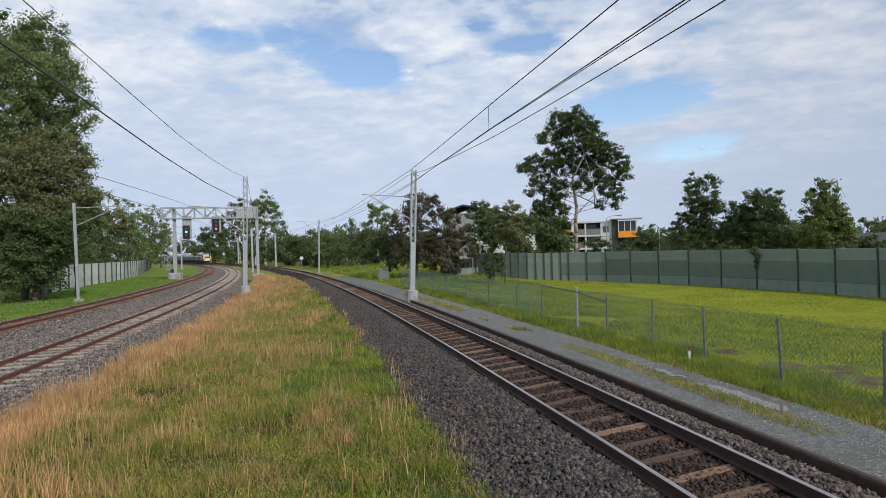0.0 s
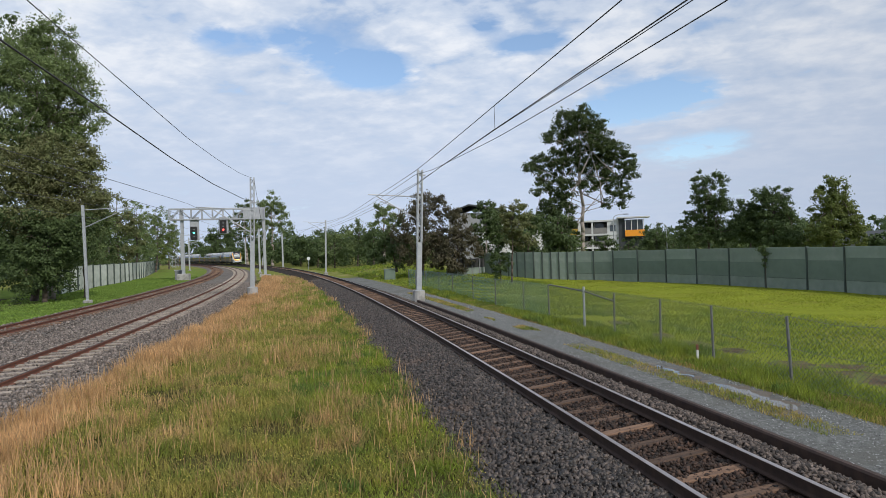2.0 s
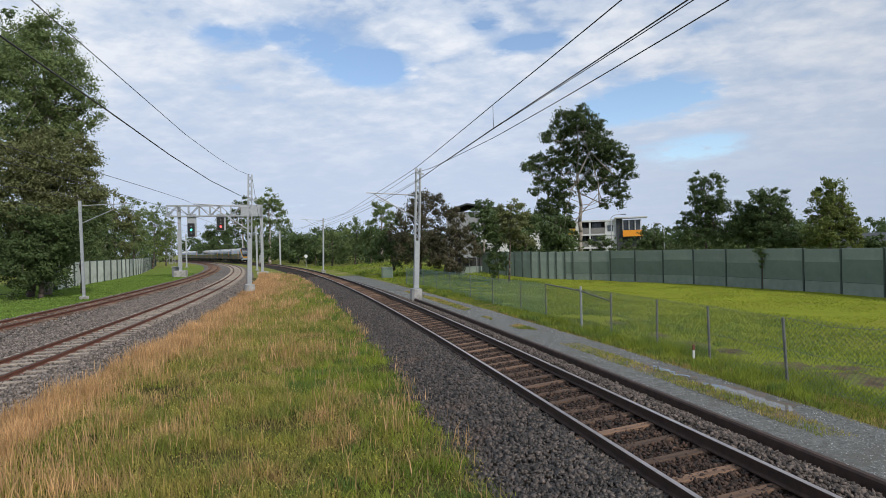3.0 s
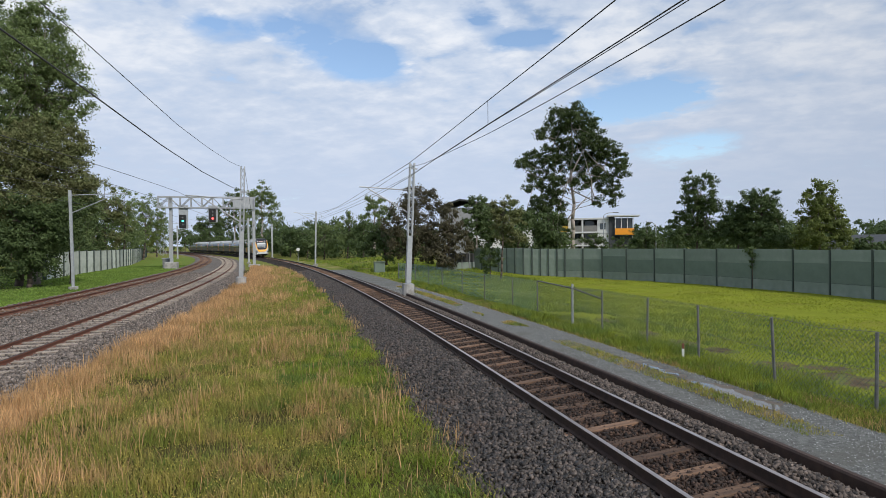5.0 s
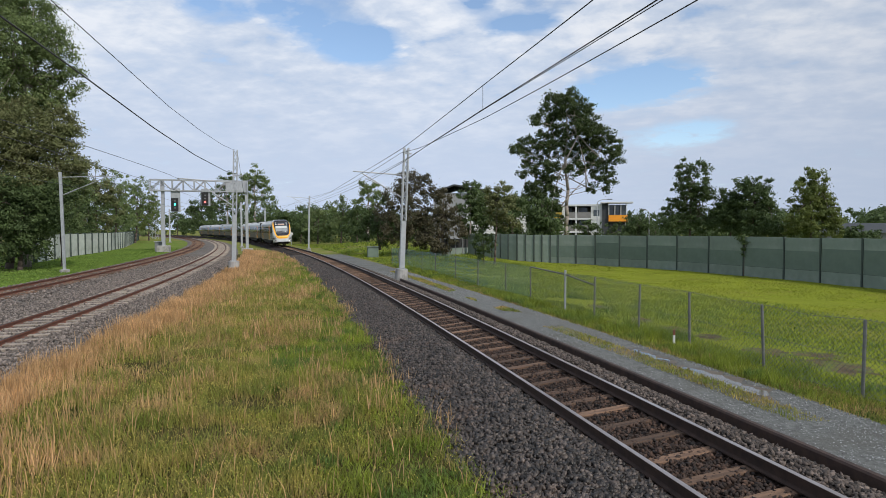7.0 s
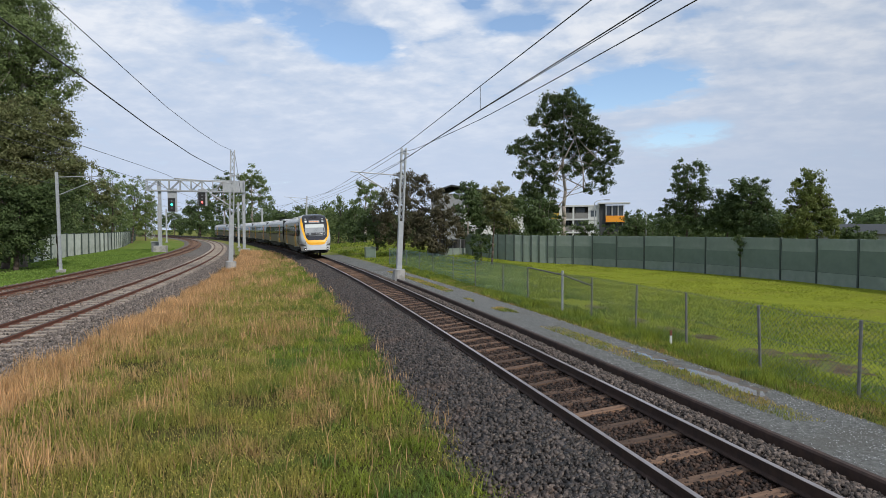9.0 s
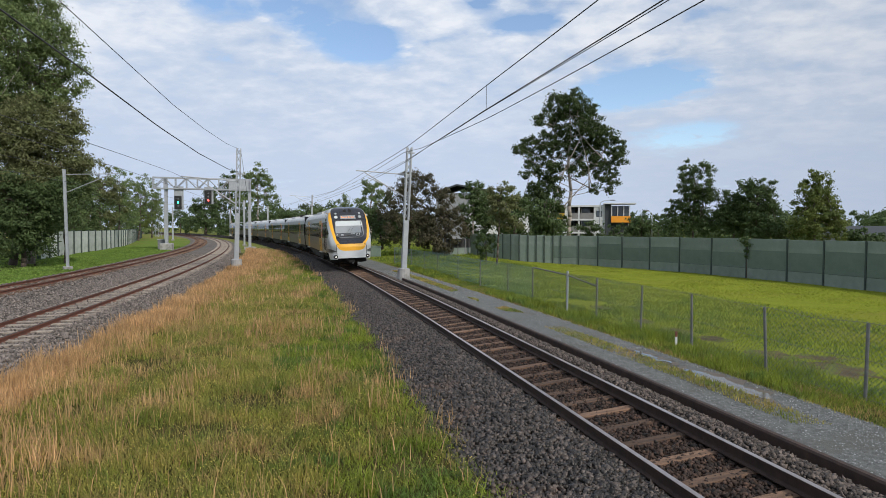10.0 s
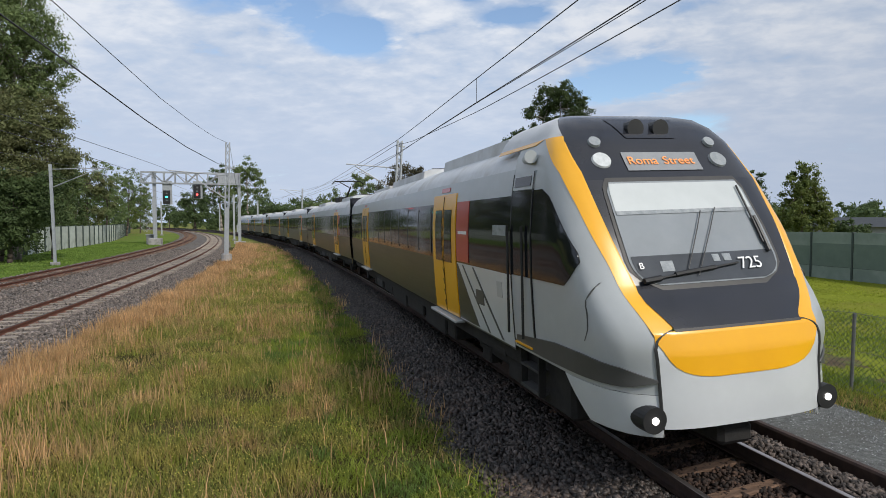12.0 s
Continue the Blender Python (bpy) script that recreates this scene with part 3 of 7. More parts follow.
line_wire("catenary_wire", C_R, 0.0, [(-10, 6.5), (8.2, 6.11), (13.4, 6.04), (17, 5.95), (22.7, 5.80), (34.2, 5.80), (47.3, 5.63), (71, 6.1), (90, 5.7), (128, 6.5), (190, 6.5)], 0.010, "dark catenary wire over the track")
line_wire("contact_wire", C_R, 0.0, [(-10, 5.5), (6.8, 5.50), (13.8, 5.47), (18.9, 5.38), (23.1, 5.24), (33.7, 5.15), (71, 5.2), (128, 5.2), (190, 5.2)], 0.010, "dark contact wire over the track")
line_wire("contact_wire", C_R, 0.07, [(-10, 5.5), (6.8, 5.50), (13.8, 5.50), (23.1, 5.34), (33.7, 5.35), (71, 5.4)], 0.007, "thin second wire over the track")
line_wire("feeder_wire", C_R, 2.25, [(-10, 6.8), (8.7, 6.51), (14.8, 6.49), (19.7, 6.50), (28.9, 6.72), (32.8, 7.0), (50, 6.6), (71, 6.5), (128, 7.0)], 0.012, "thick feeder wire on the mast side")
for y, z0, z1 in ((13.8, 5.47, 6.03),):
    p, f, r = along(C_R, y)
    wire("dropper", [(p.x, p.y, z0), (p.x, p.y, z1)], 0.006, "thin dropper between catenary and contact wire")
def span(name, a, b, heights, r, label):
    """A straight span in plan from a to b, with (share of the way, height) along it."""
    pts = []
    for k in range(41):
        f = k / 40
        pts.append((a[0] + (b[0] - a[0]) * f, a[1] + (b[1] - a[1]) * f, float(np.interp(f, [h[0] for h in heights], [h[1] for h in heights]))))
    return wire(name, pts, r, label)


span("earth_wire", (-5.2, 1.8), (-13.47, 39.72), [(0, 7.15), (0.21, 7.02), (0.5, 6.98), (0.66, 7.16), (0.84, 7.5), (0.96, 7.86), (1, 8.02)], 0.010, "thin earth wire to the mast top")
span("feeder_wire", (-5.11, 1.8), (-13.3, 39.72), [(0, 6.1), (0.18, 5.97), (0.27, 5.92), (0.43, 5.78), (0.6, 5.77), (0.84, 5.99), (1, 6.38)], 0.016, "thick black feeder wire")
for c, u in ((C_2, 0.0), (C_1, 0.0)):
    line_wire("catenary_wire", c, u, [(-4, 5.8), (14.5, 5.5), (20, 5.63), (35, 5.91), (60, 5.7), (92, 6.3), (120, 5.9), (160, 6.4)], 0.010, "thin catenary wire over the track")
    line_wire("contact_wire", c, u, [(-4, 5.1), (160, 5.1)], 0.009, "thin contact wire over the track")


# ---- green noise barrier ----
WALL = [(26.9, 17.5), (26.2, 22.5), (25.45, 27.5), (24.54, 32.54), (23.86, 35.12), (23.03, 37.47), (21.88, 40.28), (20.84, 43.27), (19.55, 45.97), (17.98, 48.23), (16.26, 50.12), (14.67, 52.04), (13.2, 53.14), (11.71, 53.95), (11.03, 54.3), (10.3, 54.68), (9.61, 55.05), (8.87, 55.45), (8.11, 55.87), (7.37, 56.54), (6.68, 57.28), (5.93, 58.12), (5.15, 59.06), (4.41, 60.02), (3.65, 61.05)]


def barrier():
    t = thing("noise_barrier", 0, 0, 0, "long dark green concrete noise barrier in panels", "noise barrier")
    rnd = random.Random(5)
    for k, ((x0, y0), (x1, y1)) in enumerate(zip(WALL, WALL[1:])):
        L = math.hypot(x1 - x0, y1 - y0)
        a = math.degrees(math.atan2(y1 - y0, x1 - x0))
        top = 1.98 + rnd.uniform(-0.02, 0.02) + (0.06 if k > 16 else 0)
        ob = part("panel", boxed(0.06, L - 0.06, -0.06, 0.06, -1.1, top, 0.01), M_WALLGREEN, t)
        ob.matrix_basis = pose(x0, y0, 0, 0, 0, a)
        if 2 <= k < 14:
            h0 = rnd.uniform(0.95, 1.35)
            pt = part("repainted_patch", boxed(0.10, L - 0.10, 0.062, 0.066, -0.04, h0), M_WALLPATCH, t, "darker repainted lower field")
            pt.matrix_basis = pose(x0, y0, 0, 0, 0, a)
            j = part("panel_joint", boxed(0.06, L - 0.06, 0.061, 0.068, -0.07, -0.05), M_WALLPOST, t)
            j.matrix_basis = pose(x0, y0, 0, 0, 0, a)
        post = part("post", boxed(-0.05, 0.05, -0.11, 0.12, -1.1, top + 0.03, 0.01), M_WALLPOST, t)
        post.matrix_basis = pose(x0, y0, 0, 0, 0, a)
    return t


barrier()


def pale_wall():
    t = thing("boundary_wall", 0, 0, 0, "pale weathered precast panel wall under the trees", "boundary wall")
    line = [(-35.5, 52), (-38.3, 60), (-40.5, 67), (-42.5, 74), (-46.8, 86), (-51, 96), (-56, 107), (-63, 122), (-73, 143), (-85, 168)]
    prev, y = None, 52.0
    while y < 168:
        q = Vector((float(np.interp(y, [p[1] for p in line], [p[0] for p in line])), y, 0))
        if prev is not None:
            L = math.hypot(q.x - prev.x, q.y - prev.y)
            a = math.degrees(math.atan2(q.y - prev.y, q.x - prev.x))
            ob = part("panel", boxed(0.07, L - 0.07, -0.05, 0.05, -0.6, 2.15, 0.01), M_WALLPALE, t)
            ob.matrix_basis = pose(prev.x, prev.y, 0, 0, 0, a)
            po = part("post", boxed(-0.13, 0.13, -0.14, 0.14, -0.6, 2.25), M_WALLPOST, t)
            po.matrix_basis = pose(prev.x, prev.y, 0, 0, 0, a)
        prev = q
        y += 2.7
    return t


pale_wall()


# ---- chain-link fence ----
M_LINK = mat("chain_link_wire", (0.20, 0.24, 0.23), (0.15, 0.19, 0.18), 4, 0.6, metal=0.3)
M_LINKTEAL = mat("teal_coated_wire", (0.20, 0.36, 0.34), (0.15, 0.28, 0.27), 4, 0.7)
M_POST = mat("fence_post", (0.20, 0.20, 0.20), (0.13, 0.135, 0.135), 8, 0.7, metal=0.4)
FENCE = [(9.0, 3.6), (8.15, 7.9), (7.62, 10.05), (7.10, 12.20), (6.52, 14.52), (5.97, 16.66), (5.34, 19.06), (4.82, 21.04), (4.04, 23.94), (3.33, 26.51), (2.32, 30.12), (1.29, 33.73), (0.15, 37.60), (-0.83, 40.87), (-1.89, 44.34), (-2.86, 47.43), (-3.57, 49.69)]


def fence():
    t = thing("chain_link_fence", 0, 0, 0, "sagging chain-link fence on thin steel posts with a gate frame", "wire fence")
    rnd = random.Random(3)
    H = 1.42
    pts = [Vector((x, y, float(ground_z(x, y)))) for x, y in FENCE]
    for k, p in enumerate(pts):
        lx, ly = rnd.uniform(-0.06, 0.03), rnd.uniform(-0.04, 0.04)
        gate = k == 7
        part("post", rodded((p.x, p.y, p.z - 0.2), (p.x + lx, p.y + ly, p.z + H + (0.12 if gate else 0)), 0.042 if gate else 0.030, 8), M_GALV if gate else M_POST, t)
    for k, (a, b) in enumerate(zip(pts, pts[1:])):
        d = b - a
        L = math.hypot(d.x, d.y)
        teal = k >= 8
        cell = 0.075 if k < 8 else 0.13
        bm = bmesh.new()
        w = 0.0024 if k < 5 else (0.0036 if k < 8 else 0.009)

        e = d.normalized()

        def at_(s, z):
            q = a + d * (s / L)
            return Vector((q.x, q.y, q.z + z))
        # diagonal wires in both directions, clipped to the panel
        s = -H
        while s < L:
            for sg in (1, -1):
                lo, hi = max(s, 0.0), min(s + H, L)
                if hi - lo > 0.05:
                    za, zb = lo - s, hi - s
                    if sg < 0:
                        za, zb = H - za, H - zb
                    p0, p1 = at_(lo, za + 0.03), at_(hi, zb + 0.03)
                    up = Vector((0, 0, w)) + e * w * -sg
                    vs = [bm.verts.new(v) for v in (p0 - up, p1 - up, p1 + up, p0 + up)]
                    bm.faces.new(vs)
            s += cell * 1.41
        part("mesh", bm, M_LINKTEAL if teal else M_LINK, t)
        for z, sag in ((H, 0.05), (0.75, 0.03), (0.06, 0.0)):
            bm = bmesh.new()
            mid = at_(L / 2, z - sag * rnd.uniform(0.2, 1.4))
            rod(bm, at_(0, z), mid, 0.005, n=4)
            rod(bm, mid, at_(L, z), 0.005, n=4)
            bmesh.ops.remove_doubles(bm, verts=bm.verts[:], dist=0.004)
            part("strand", bm, M_POST, t)
    a, b = pts[6], pts[7]
    part("gate_rail", rodded((a.x, a.y, a.z + 1.15), (b.x, b.y, b.z + 1.38), 0.028), M_POST, t)
    part("gate_rail", rodded((pts[8].x, pts[8].y, pts[8].z + 1.45), (b.x, b.y, b.z + 1.38), 0.028), M_POST, t)
    return t


fence()


# ---- trees ----
def leaf_mesh(rng, lobes, n, size, droop=0.35, clump=0.75, per_clump=60):
    """Leaves gathered in clumps inside a crown of lobes (x, y, z, rx, ry, rz): one long triangle pair each."""
    vol = np.array([l[3] * l[4] * l[5] for l in lobes]) ** 0.75
    per = np.maximum(4, (vol / vol.sum() * n / per_clump).astype(int))
    centres = []
    for l, k in zip(lobes, per):
        d = rng.normal(size=(k, 3))
        d /= np.linalg.norm(d, axis=1)[:, None]
        r = rng.uniform(0.25, 1.0, k) ** 0.55
        centres.append(np.array(l[:3]) + d * r[:, None] * np.array(l[3:]) * rng.uniform(0.85, 1.12, (k, 1)))
    centres = np.concatenate(centres)
    m = max(1, n // len(centres))
    spread = clump * rng.uniform(0.5, 1.3, (len(centres), 1, 1))
    off = rng.normal(size=(len(centres), m, 3)) * np.array([1, 1, 0.7])
    pts = centres[:, None, :] + off * spread * 0.52
    pts = pts.reshape(-1, 3)
    k = len(pts)
    # each leaf lies roughly across the way out of its clump, so that clumps have a lit and a shaded side
    out = (off + np.array([0, 0, 0.35])).reshape(-1, 3)
    out = out / np.linalg.norm(out, axis=1)[:, None] + rng.normal(size=(k, 3)) * 0.45
    d = np.cross(out, rng.normal(size=(k, 3)))
    d /= np.linalg.norm(d, axis=1)[:, None]
    d[:, 2] -= droop * 0.8
    d /= np.linalg.norm(d, axis=1)[:, None]
    w = np.cross(d, out)
    w /= np.linalg.norm(w, axis=1)[:, None]
    ln = size * rng.uniform(0.7, 1.4, (k, 1))
    wd = ln * rng.uniform(0.28, 0.5, (k, 1))
    verts = np.stack([pts - d * ln, pts + w * wd, pts + d * ln, pts - w * wd], 1).reshape(-1, 3)
    idx = np.arange(k * 4).reshape(k, 4)
    return verts, idx, centres


def limb(bm, a, b, r0, r1, rng, n=4, bend=0.12):
    a, b = np.array(a, float), np.array(b, float)
    L = np.linalg.norm(b - a)
    prev, pr = a, r0
    for k in range(1, n + 1):
        f = k / n
        q = a + (b - a) * f + (rng.normal(size=3) * bend * L / n if k < n else 0)
        r = r0 + (r1 - r0) * f
        rod(bm, prev, q, pr, r, n=7)
        prev, pr = q, r
    return prev


def tree(x, y, h, lobes, leaf_mat, bark_mat, label, n=5000, size=0.16, trunk_r=0.22, fork=0.35, seed=1, clump=0.75, droop=0.35, z=None, limbs=9, cat="tree", grp="trees"):
    """lobes: crown volumes relative to the foot, as (x, y, z, rx, ry, rz)."""
    rng = np.random.default_rng(seed)
    z = float(ground_z(x, y)) if z is None else z
    t = thing("tree", x, y, z, label, cat, grp)
    verts, idx, centres = leaf_mesh(rng, lobes, n, size, droop, clump)
    crown = bulk("crown", verts, idx, leaf_mat)
    crown.parent = t
    bm = bmesh.new()
    top = np.average([l[:3] for l in lobes], axis=0)
    joint = np.array([top[0] * 0.3, top[1] * 0.3, h * fork])
    limb(bm, (0, 0, -0.4), joint, trunk_r, trunk_r * 0.72, rng, 5, 0.05)
    picks = rng.choice(len(centres), min(limbs, len(centres)), replace=False)
    mains = []
    # a leader carries the trunk on into the crown, and limbs leave it at their own heights
    tip = np.array([top[0] * 0.7, top[1] * 0.7, max(l[2] for l in lobes)])
    limb(bm, joint, tip, trunk_r * 0.70, trunk_r * 0.12, rng, 6, 0.07)
    for l in lobes:
        e = np.array(l[:3]) + np.array([0, 0, l[5] * 0.5])
        share = min(max((e[2] - joint[2]) / max(tip[2] - joint[2], 0.5) * 0.55, 0.0), 0.85)
        start = joint + (tip - joint) * share
        limb(bm, start, e, trunk_r * min(0.5, 1.0 / math.sqrt(len(lobes)) * 0.62), trunk_r * 0.08, rng, 5, 0.14)
        mains.append((start, e))
    for i in picks:
        a, e = mains[i % len(mains)]
        s = a + (e - a) * rng.uniform(0.3, 0.8)
        limb(bm, s, centres[i], trunk_r * 0.26, trunk_r * 0.05, rng, 3, 0.12)
    part("trunk", bm, bark_mat, t, smooth=True)
    return t


def crown(h, base, r, k, rng, squash=1.0):
    """A rough crown of k lobes between base and h."""
    out = []
    for i in range(k):
        f = (i + 0.5) / k
        rr = r * (0.55 + 0.45 * math.sin(math.pi * (0.25 + 0.62 * f)))
        a = rng.uniform(0, 2 * math.pi)
        d = rng.uniform(0.15, 0.55) * r
        hh = (h - base) / k
        out.append((d * math.cos(a), d * math.sin(a), base + (h - base) * f, rr * 0.62, rr * 0.62, max(0.8, hh * 0.9) * squash))
    return out


rt = random.Random(11)
tree(-32.1, 45.9, 22.8, [(-1.4, 0.2, 20.3, 2.0, 1.5, 2.0), (0.4, 0.4, 20.9, 1.9, 1.4, 1.9), (1.3, 0.9, 19.3, 1.6, 1.2, 1.6), (2.1, 1.5, 17.6, 1.3, 1.0, 1.3), (2.5, 1.9, 15.1, 1.1, 1.1, 1.4), (1.1, 0.8, 16.0, 2.0, 1.5, 2.0), (0.1, -1.0, 17.4, 2.6, 2.0, 2.6), (-1.5, -1.0, 18.0, 2.2, 1.6, 2.2), (-0.6, 0.8, 14.1, 2.6, 2.0, 2.6), (1.1, 1.6, 13.8, 1.6, 1.2, 1.6), (-1.6, -1.2, 13.9, 2.5, 1.8, 2.5)],
     M_LEAF, M_BARK, "tall dense eucalypt with olive green foliage at the verge", 42000, 0.115, 0.38, 0.4, 201, 0.62, 0.4, z=-0.35, limbs=20)
tree(-31.8, 43.6, 13.0, [(-0.3, -0.7, 9.9, 2.5, 1.9, 2.5), (1.1, 0.6, 10.4, 2.5, 1.9, 2.5), (2.4, 2.3, 11.2, 1.8, 1.3, 1.8), (3.3, 2.5, 10.2, 1.3, 1.0, 1.3), (0.4, -0.3, 7.0, 2.6, 2.0, 2.6), (2.3, 1.4, 7.9, 2.4, 1.8, 2.4), (3.4, 2.4, 8.1, 1.3, 1.0, 1.3)],
     M_LEAFBROWN2, M_BARKDARK, "broad eucalypt with drooping brown-green foliage", 34000, 0.115, 0.3, 0.3, 202, 0.62, 0.4, z=-0.35, limbs=14)
tree(-30.1, 42.4, 7.2, [(-1.4, -0.2, 4.8, 2.4, 1.8, 2.4), (0.7, 0.1, 4.3, 2.3, 1.7, 2.3), (2.3, 0.6, 4.7, 1.9, 1.5, 1.9), (-0.5, -1.0, 2.3, 2.0, 1.5, 2.0), (0.8, 0.2, 2.2, 1.6, 1.2, 1.6)],
     M_LEAFDARK, M_BARKDARK, "dense understorey tree beside the tall eucalypts", 20000, 0.115, 0.2, 0.2, 203, 0.55, 0.4, z=-0.35, limbs=8)
tree(-29.5, 46.4, 8.1, [(-0.4, -0.2, 6.2, 1.9, 1.5, 1.9), (0.5, 0.9, 6.1, 1.4, 1.0, 1.4), (0.5, 0.5, 4.2, 1.0, 0.7, 1.0), (-0.8, -1.1, 3.9, 1.7, 1.3, 1.7)],
     M_LEAF, M_BARKDARK, "dense understorey tree beside the tall eucalypts", 15000, 0.115, 0.18, 0.2, 204, 0.55, 0.4, z=-0.35, limbs=8)
tree(-38.3, 46.2, 24.0, [(-0.8, 1.5, 18.7, 4.1, 3.1, 4.1), (1.2, -0.5, 13.3, 4.1, 3.1, 4.1), (-0.7, 1.1, 8.7, 4.1, 3.1, 4.1), (1.3, -0.3, 4.6, 3.5, 2.6, 3.5), (-0.6, -0.9, 14.9, 3.5, 2.6, 3.5), (-0.3, -2.0, 9.5, 3.5, 2.6, 3.5), (1.5, 1.1, 21.7, 2.3, 1.8, 2.3)],
     M_LEAFDARK, M_BARKDARK, "dark tall eucalypt filling the edge of the woods", 12000, 0.2, 0.35, 0.3, 205, 0.75, 0.4, z=-0.35, limbs=12)
tree(28.5, 63.9, 11.1, [(-0.5, 0.1, 9.9, 1.2, 0.9, 1.2), (0.9, -0.6, 9.8, 1.1, 0.8, 1.1), (0.0, -0.6, 8.6, 1.8, 1.3, 1.8), (-0.8, 0.6, 7.0, 1.5, 1.1, 1.5), (1.1, -0.8, 7.3, 1.5, 1.1, 1.5), (0.5, 0.8, 6.1, 1.9, 1.4, 1.9), (-1.0, 1.2, 4.9, 1.8, 1.3, 1.4), (0.6, -0.1, 4.2, 2.1, 1.5, 1.5), (2.1, -1.6, 4.5, 1.5, 1.1, 1.5), (-2.0, 1.0, 3.7, 1.2, 0.9, 1.2)],
     M_LEAFDARK, M_BARKDARK, "bushy dark green tree rising above the barrier", 17000, 0.13, 0.16, 0.3, 211, 0.4, 0.4, z=-0.80, limbs=12)
tree(31.7, 61.3, 7.7, [(-0.3, 0.3, 6.5, 1.2, 0.9, 1.2), (0.2, -0.4, 5.9, 1.2, 0.9, 1.2), (-0.3, 0.1, 4.7, 1.8, 1.3, 1.5), (0.9, 0.1, 3.8, 1.8, 1.3, 1.4)],
     M_LEAFDARK, M_BARKDARK, "bushy dark green tree rising above the barrier", 10000, 0.13, 0.14, 0.3, 212, 0.4, 0.4, z=-0.80, limbs=8)
tree(32.9, 59.5, 8.9, [(0.2, 0.1, 7.8, 1.1, 0.8, 1.1), (1.2, -0.5, 7.8, 0.8, 0.6, 0.8), (-0.6, 0.2, 7.7, 1.0, 0.7, 1.0), (0.1, -0.3, 6.6, 1.7, 1.3, 1.7), (1.1, -0.8, 6.3, 0.9, 0.7, 0.9), (-0.1, 0.8, 5.2, 1.9, 1.4, 1.9), (1.3, -0.1, 4.8, 1.5, 1.1, 1.5), (-0.2, -1.0, 3.7, 2.4, 1.8, 1.3), (1.4, -1.1, 3.7, 1.1, 0.8, 1.1)],
     M_LEAFDARK, M_BARKDARK, "bushy dark green tree rising above the barrier", 16000, 0.13, 0.16, 0.3, 213, 0.4, 0.4, z=-0.80, limbs=12)
tree(35.7, 54.3, 9.0, [(-0.3, -0.3, 8.1, 0.9, 0.7, 0.9), (0.5, -0.5, 7.7, 1.0, 0.7, 1.0), (-0.6, -0.3, 7.2, 1.1, 0.9, 1.1), (0.9, -0.0, 6.6, 1.1, 0.9, 1.1), (-0.7, 0.4, 5.6, 1.1, 0.9, 1.1), (0.6, 0.2, 5.4, 1.7, 1.2, 1.7), (1.6, -0.5, 5.3, 0.9, 0.7, 0.9), (-0.9, -0.3, 4.1, 1.5, 1.1, 1.5), (0.5, -0.5, 3.9, 1.8, 1.3, 1.8), (1.7, -1.0, 4.5, 0.8, 0.6, 0.8), (-1.0, 0.9, 3.3, 0.9, 0.7, 0.9), (1.7, -1.4, 3.2, 0.9, 0.7, 0.9)],
     M_LEAFLIME, M_BARKDARK, "bushy olive green tree with pale new growth above the barrier", 18000, 0.12, 0.16, 0.3, 214, 0.38, 0.4, z=-0.80, limbs=12)
tree(35.7, 57.9, 4.1, [(0.2, 0.3, 3.2, 0.9, 0.6, 0.9), (-0.7, 0.1, 2.5, 0.9, 0.7, 0.9), (0.7, -0.0, 2.5, 0.9, 0.7, 0.9), (0.3, 0.4, 1.9, 1.2, 0.9, 1.2)],
     M_LEAFDARK, M_BARKDARK, "low rounded tree top showing above the barrier", 2000, 0.16, 0.12, 0.3, 220, 0.45, 0.4, z=-0.80, limbs=4)
tree(38.9, 53.3, 3.9, [(-0.0, -0.0, 3.1, 0.8, 0.6, 0.8), (-0.6, 0.2, 2.5, 0.9, 0.7, 0.9), (0.7, -0.0, 2.5, 0.9, 0.7, 0.9), (0.1, 0.2, 2.0, 1.2, 0.9, 1.2)],
     M_LEAFDARK, M_BARKDARK, "low rounded tree top showing above the barrier", 2000, 0.16, 0.12, 0.3, 221, 0.45, 0.4, z=-0.80, limbs=4)
tree(39.7, 52.7, 3.7, [(-0.1, -0.1, 2.9, 0.8, 0.6, 0.8), (-0.4, 0.5, 2.3, 0.9, 0.7, 0.9), (0.5, -0.2, 2.3, 0.9, 0.7, 0.9), (0.2, 0.3, 1.7, 1.2, 0.9, 1.2)],
     M_LEAFDARK, M_BARKDARK, "low rounded tree top showing above the barrier", 2000, 0.16, 0.12, 0.3, 222, 0.45, 0.4, z=-0.80, limbs=4)
tree(28.9, 74.6, 4.0, [(0.1, 0.4, 3.0, 1.0, 0.8, 1.0), (-0.9, 0.3, 2.1, 1.1, 0.8, 1.1), (0.9, -0.1, 2.2, 1.1, 0.8, 1.1), (-0.1, -0.2, 1.4, 1.4, 1.1, 1.4)],
     M_LEAFDARK, M_BARKDARK, "low rounded tree top showing above the barrier", 2000, 0.16, 0.12, 0.3, 223, 0.45, 0.4, z=-0.80, limbs=4)
tree(32.0, 89.4, 6.2, [(0.1, 0.0, 5.0, 1.2, 0.9, 1.2), (-1.2, 0.1, 4.0, 1.3, 1.0, 1.3), (1.1, -0.2, 4.0, 1.3, 1.0, 1.3), (-0.2, -0.6, 3.1, 1.7, 1.3, 1.7)],
     M_LEAFDARK, M_BARKDARK, "low rounded tree top showing above the barrier", 2000, 0.16, 0.12, 0.3, 224, 0.45, 0.4, z=-0.80, limbs=4)
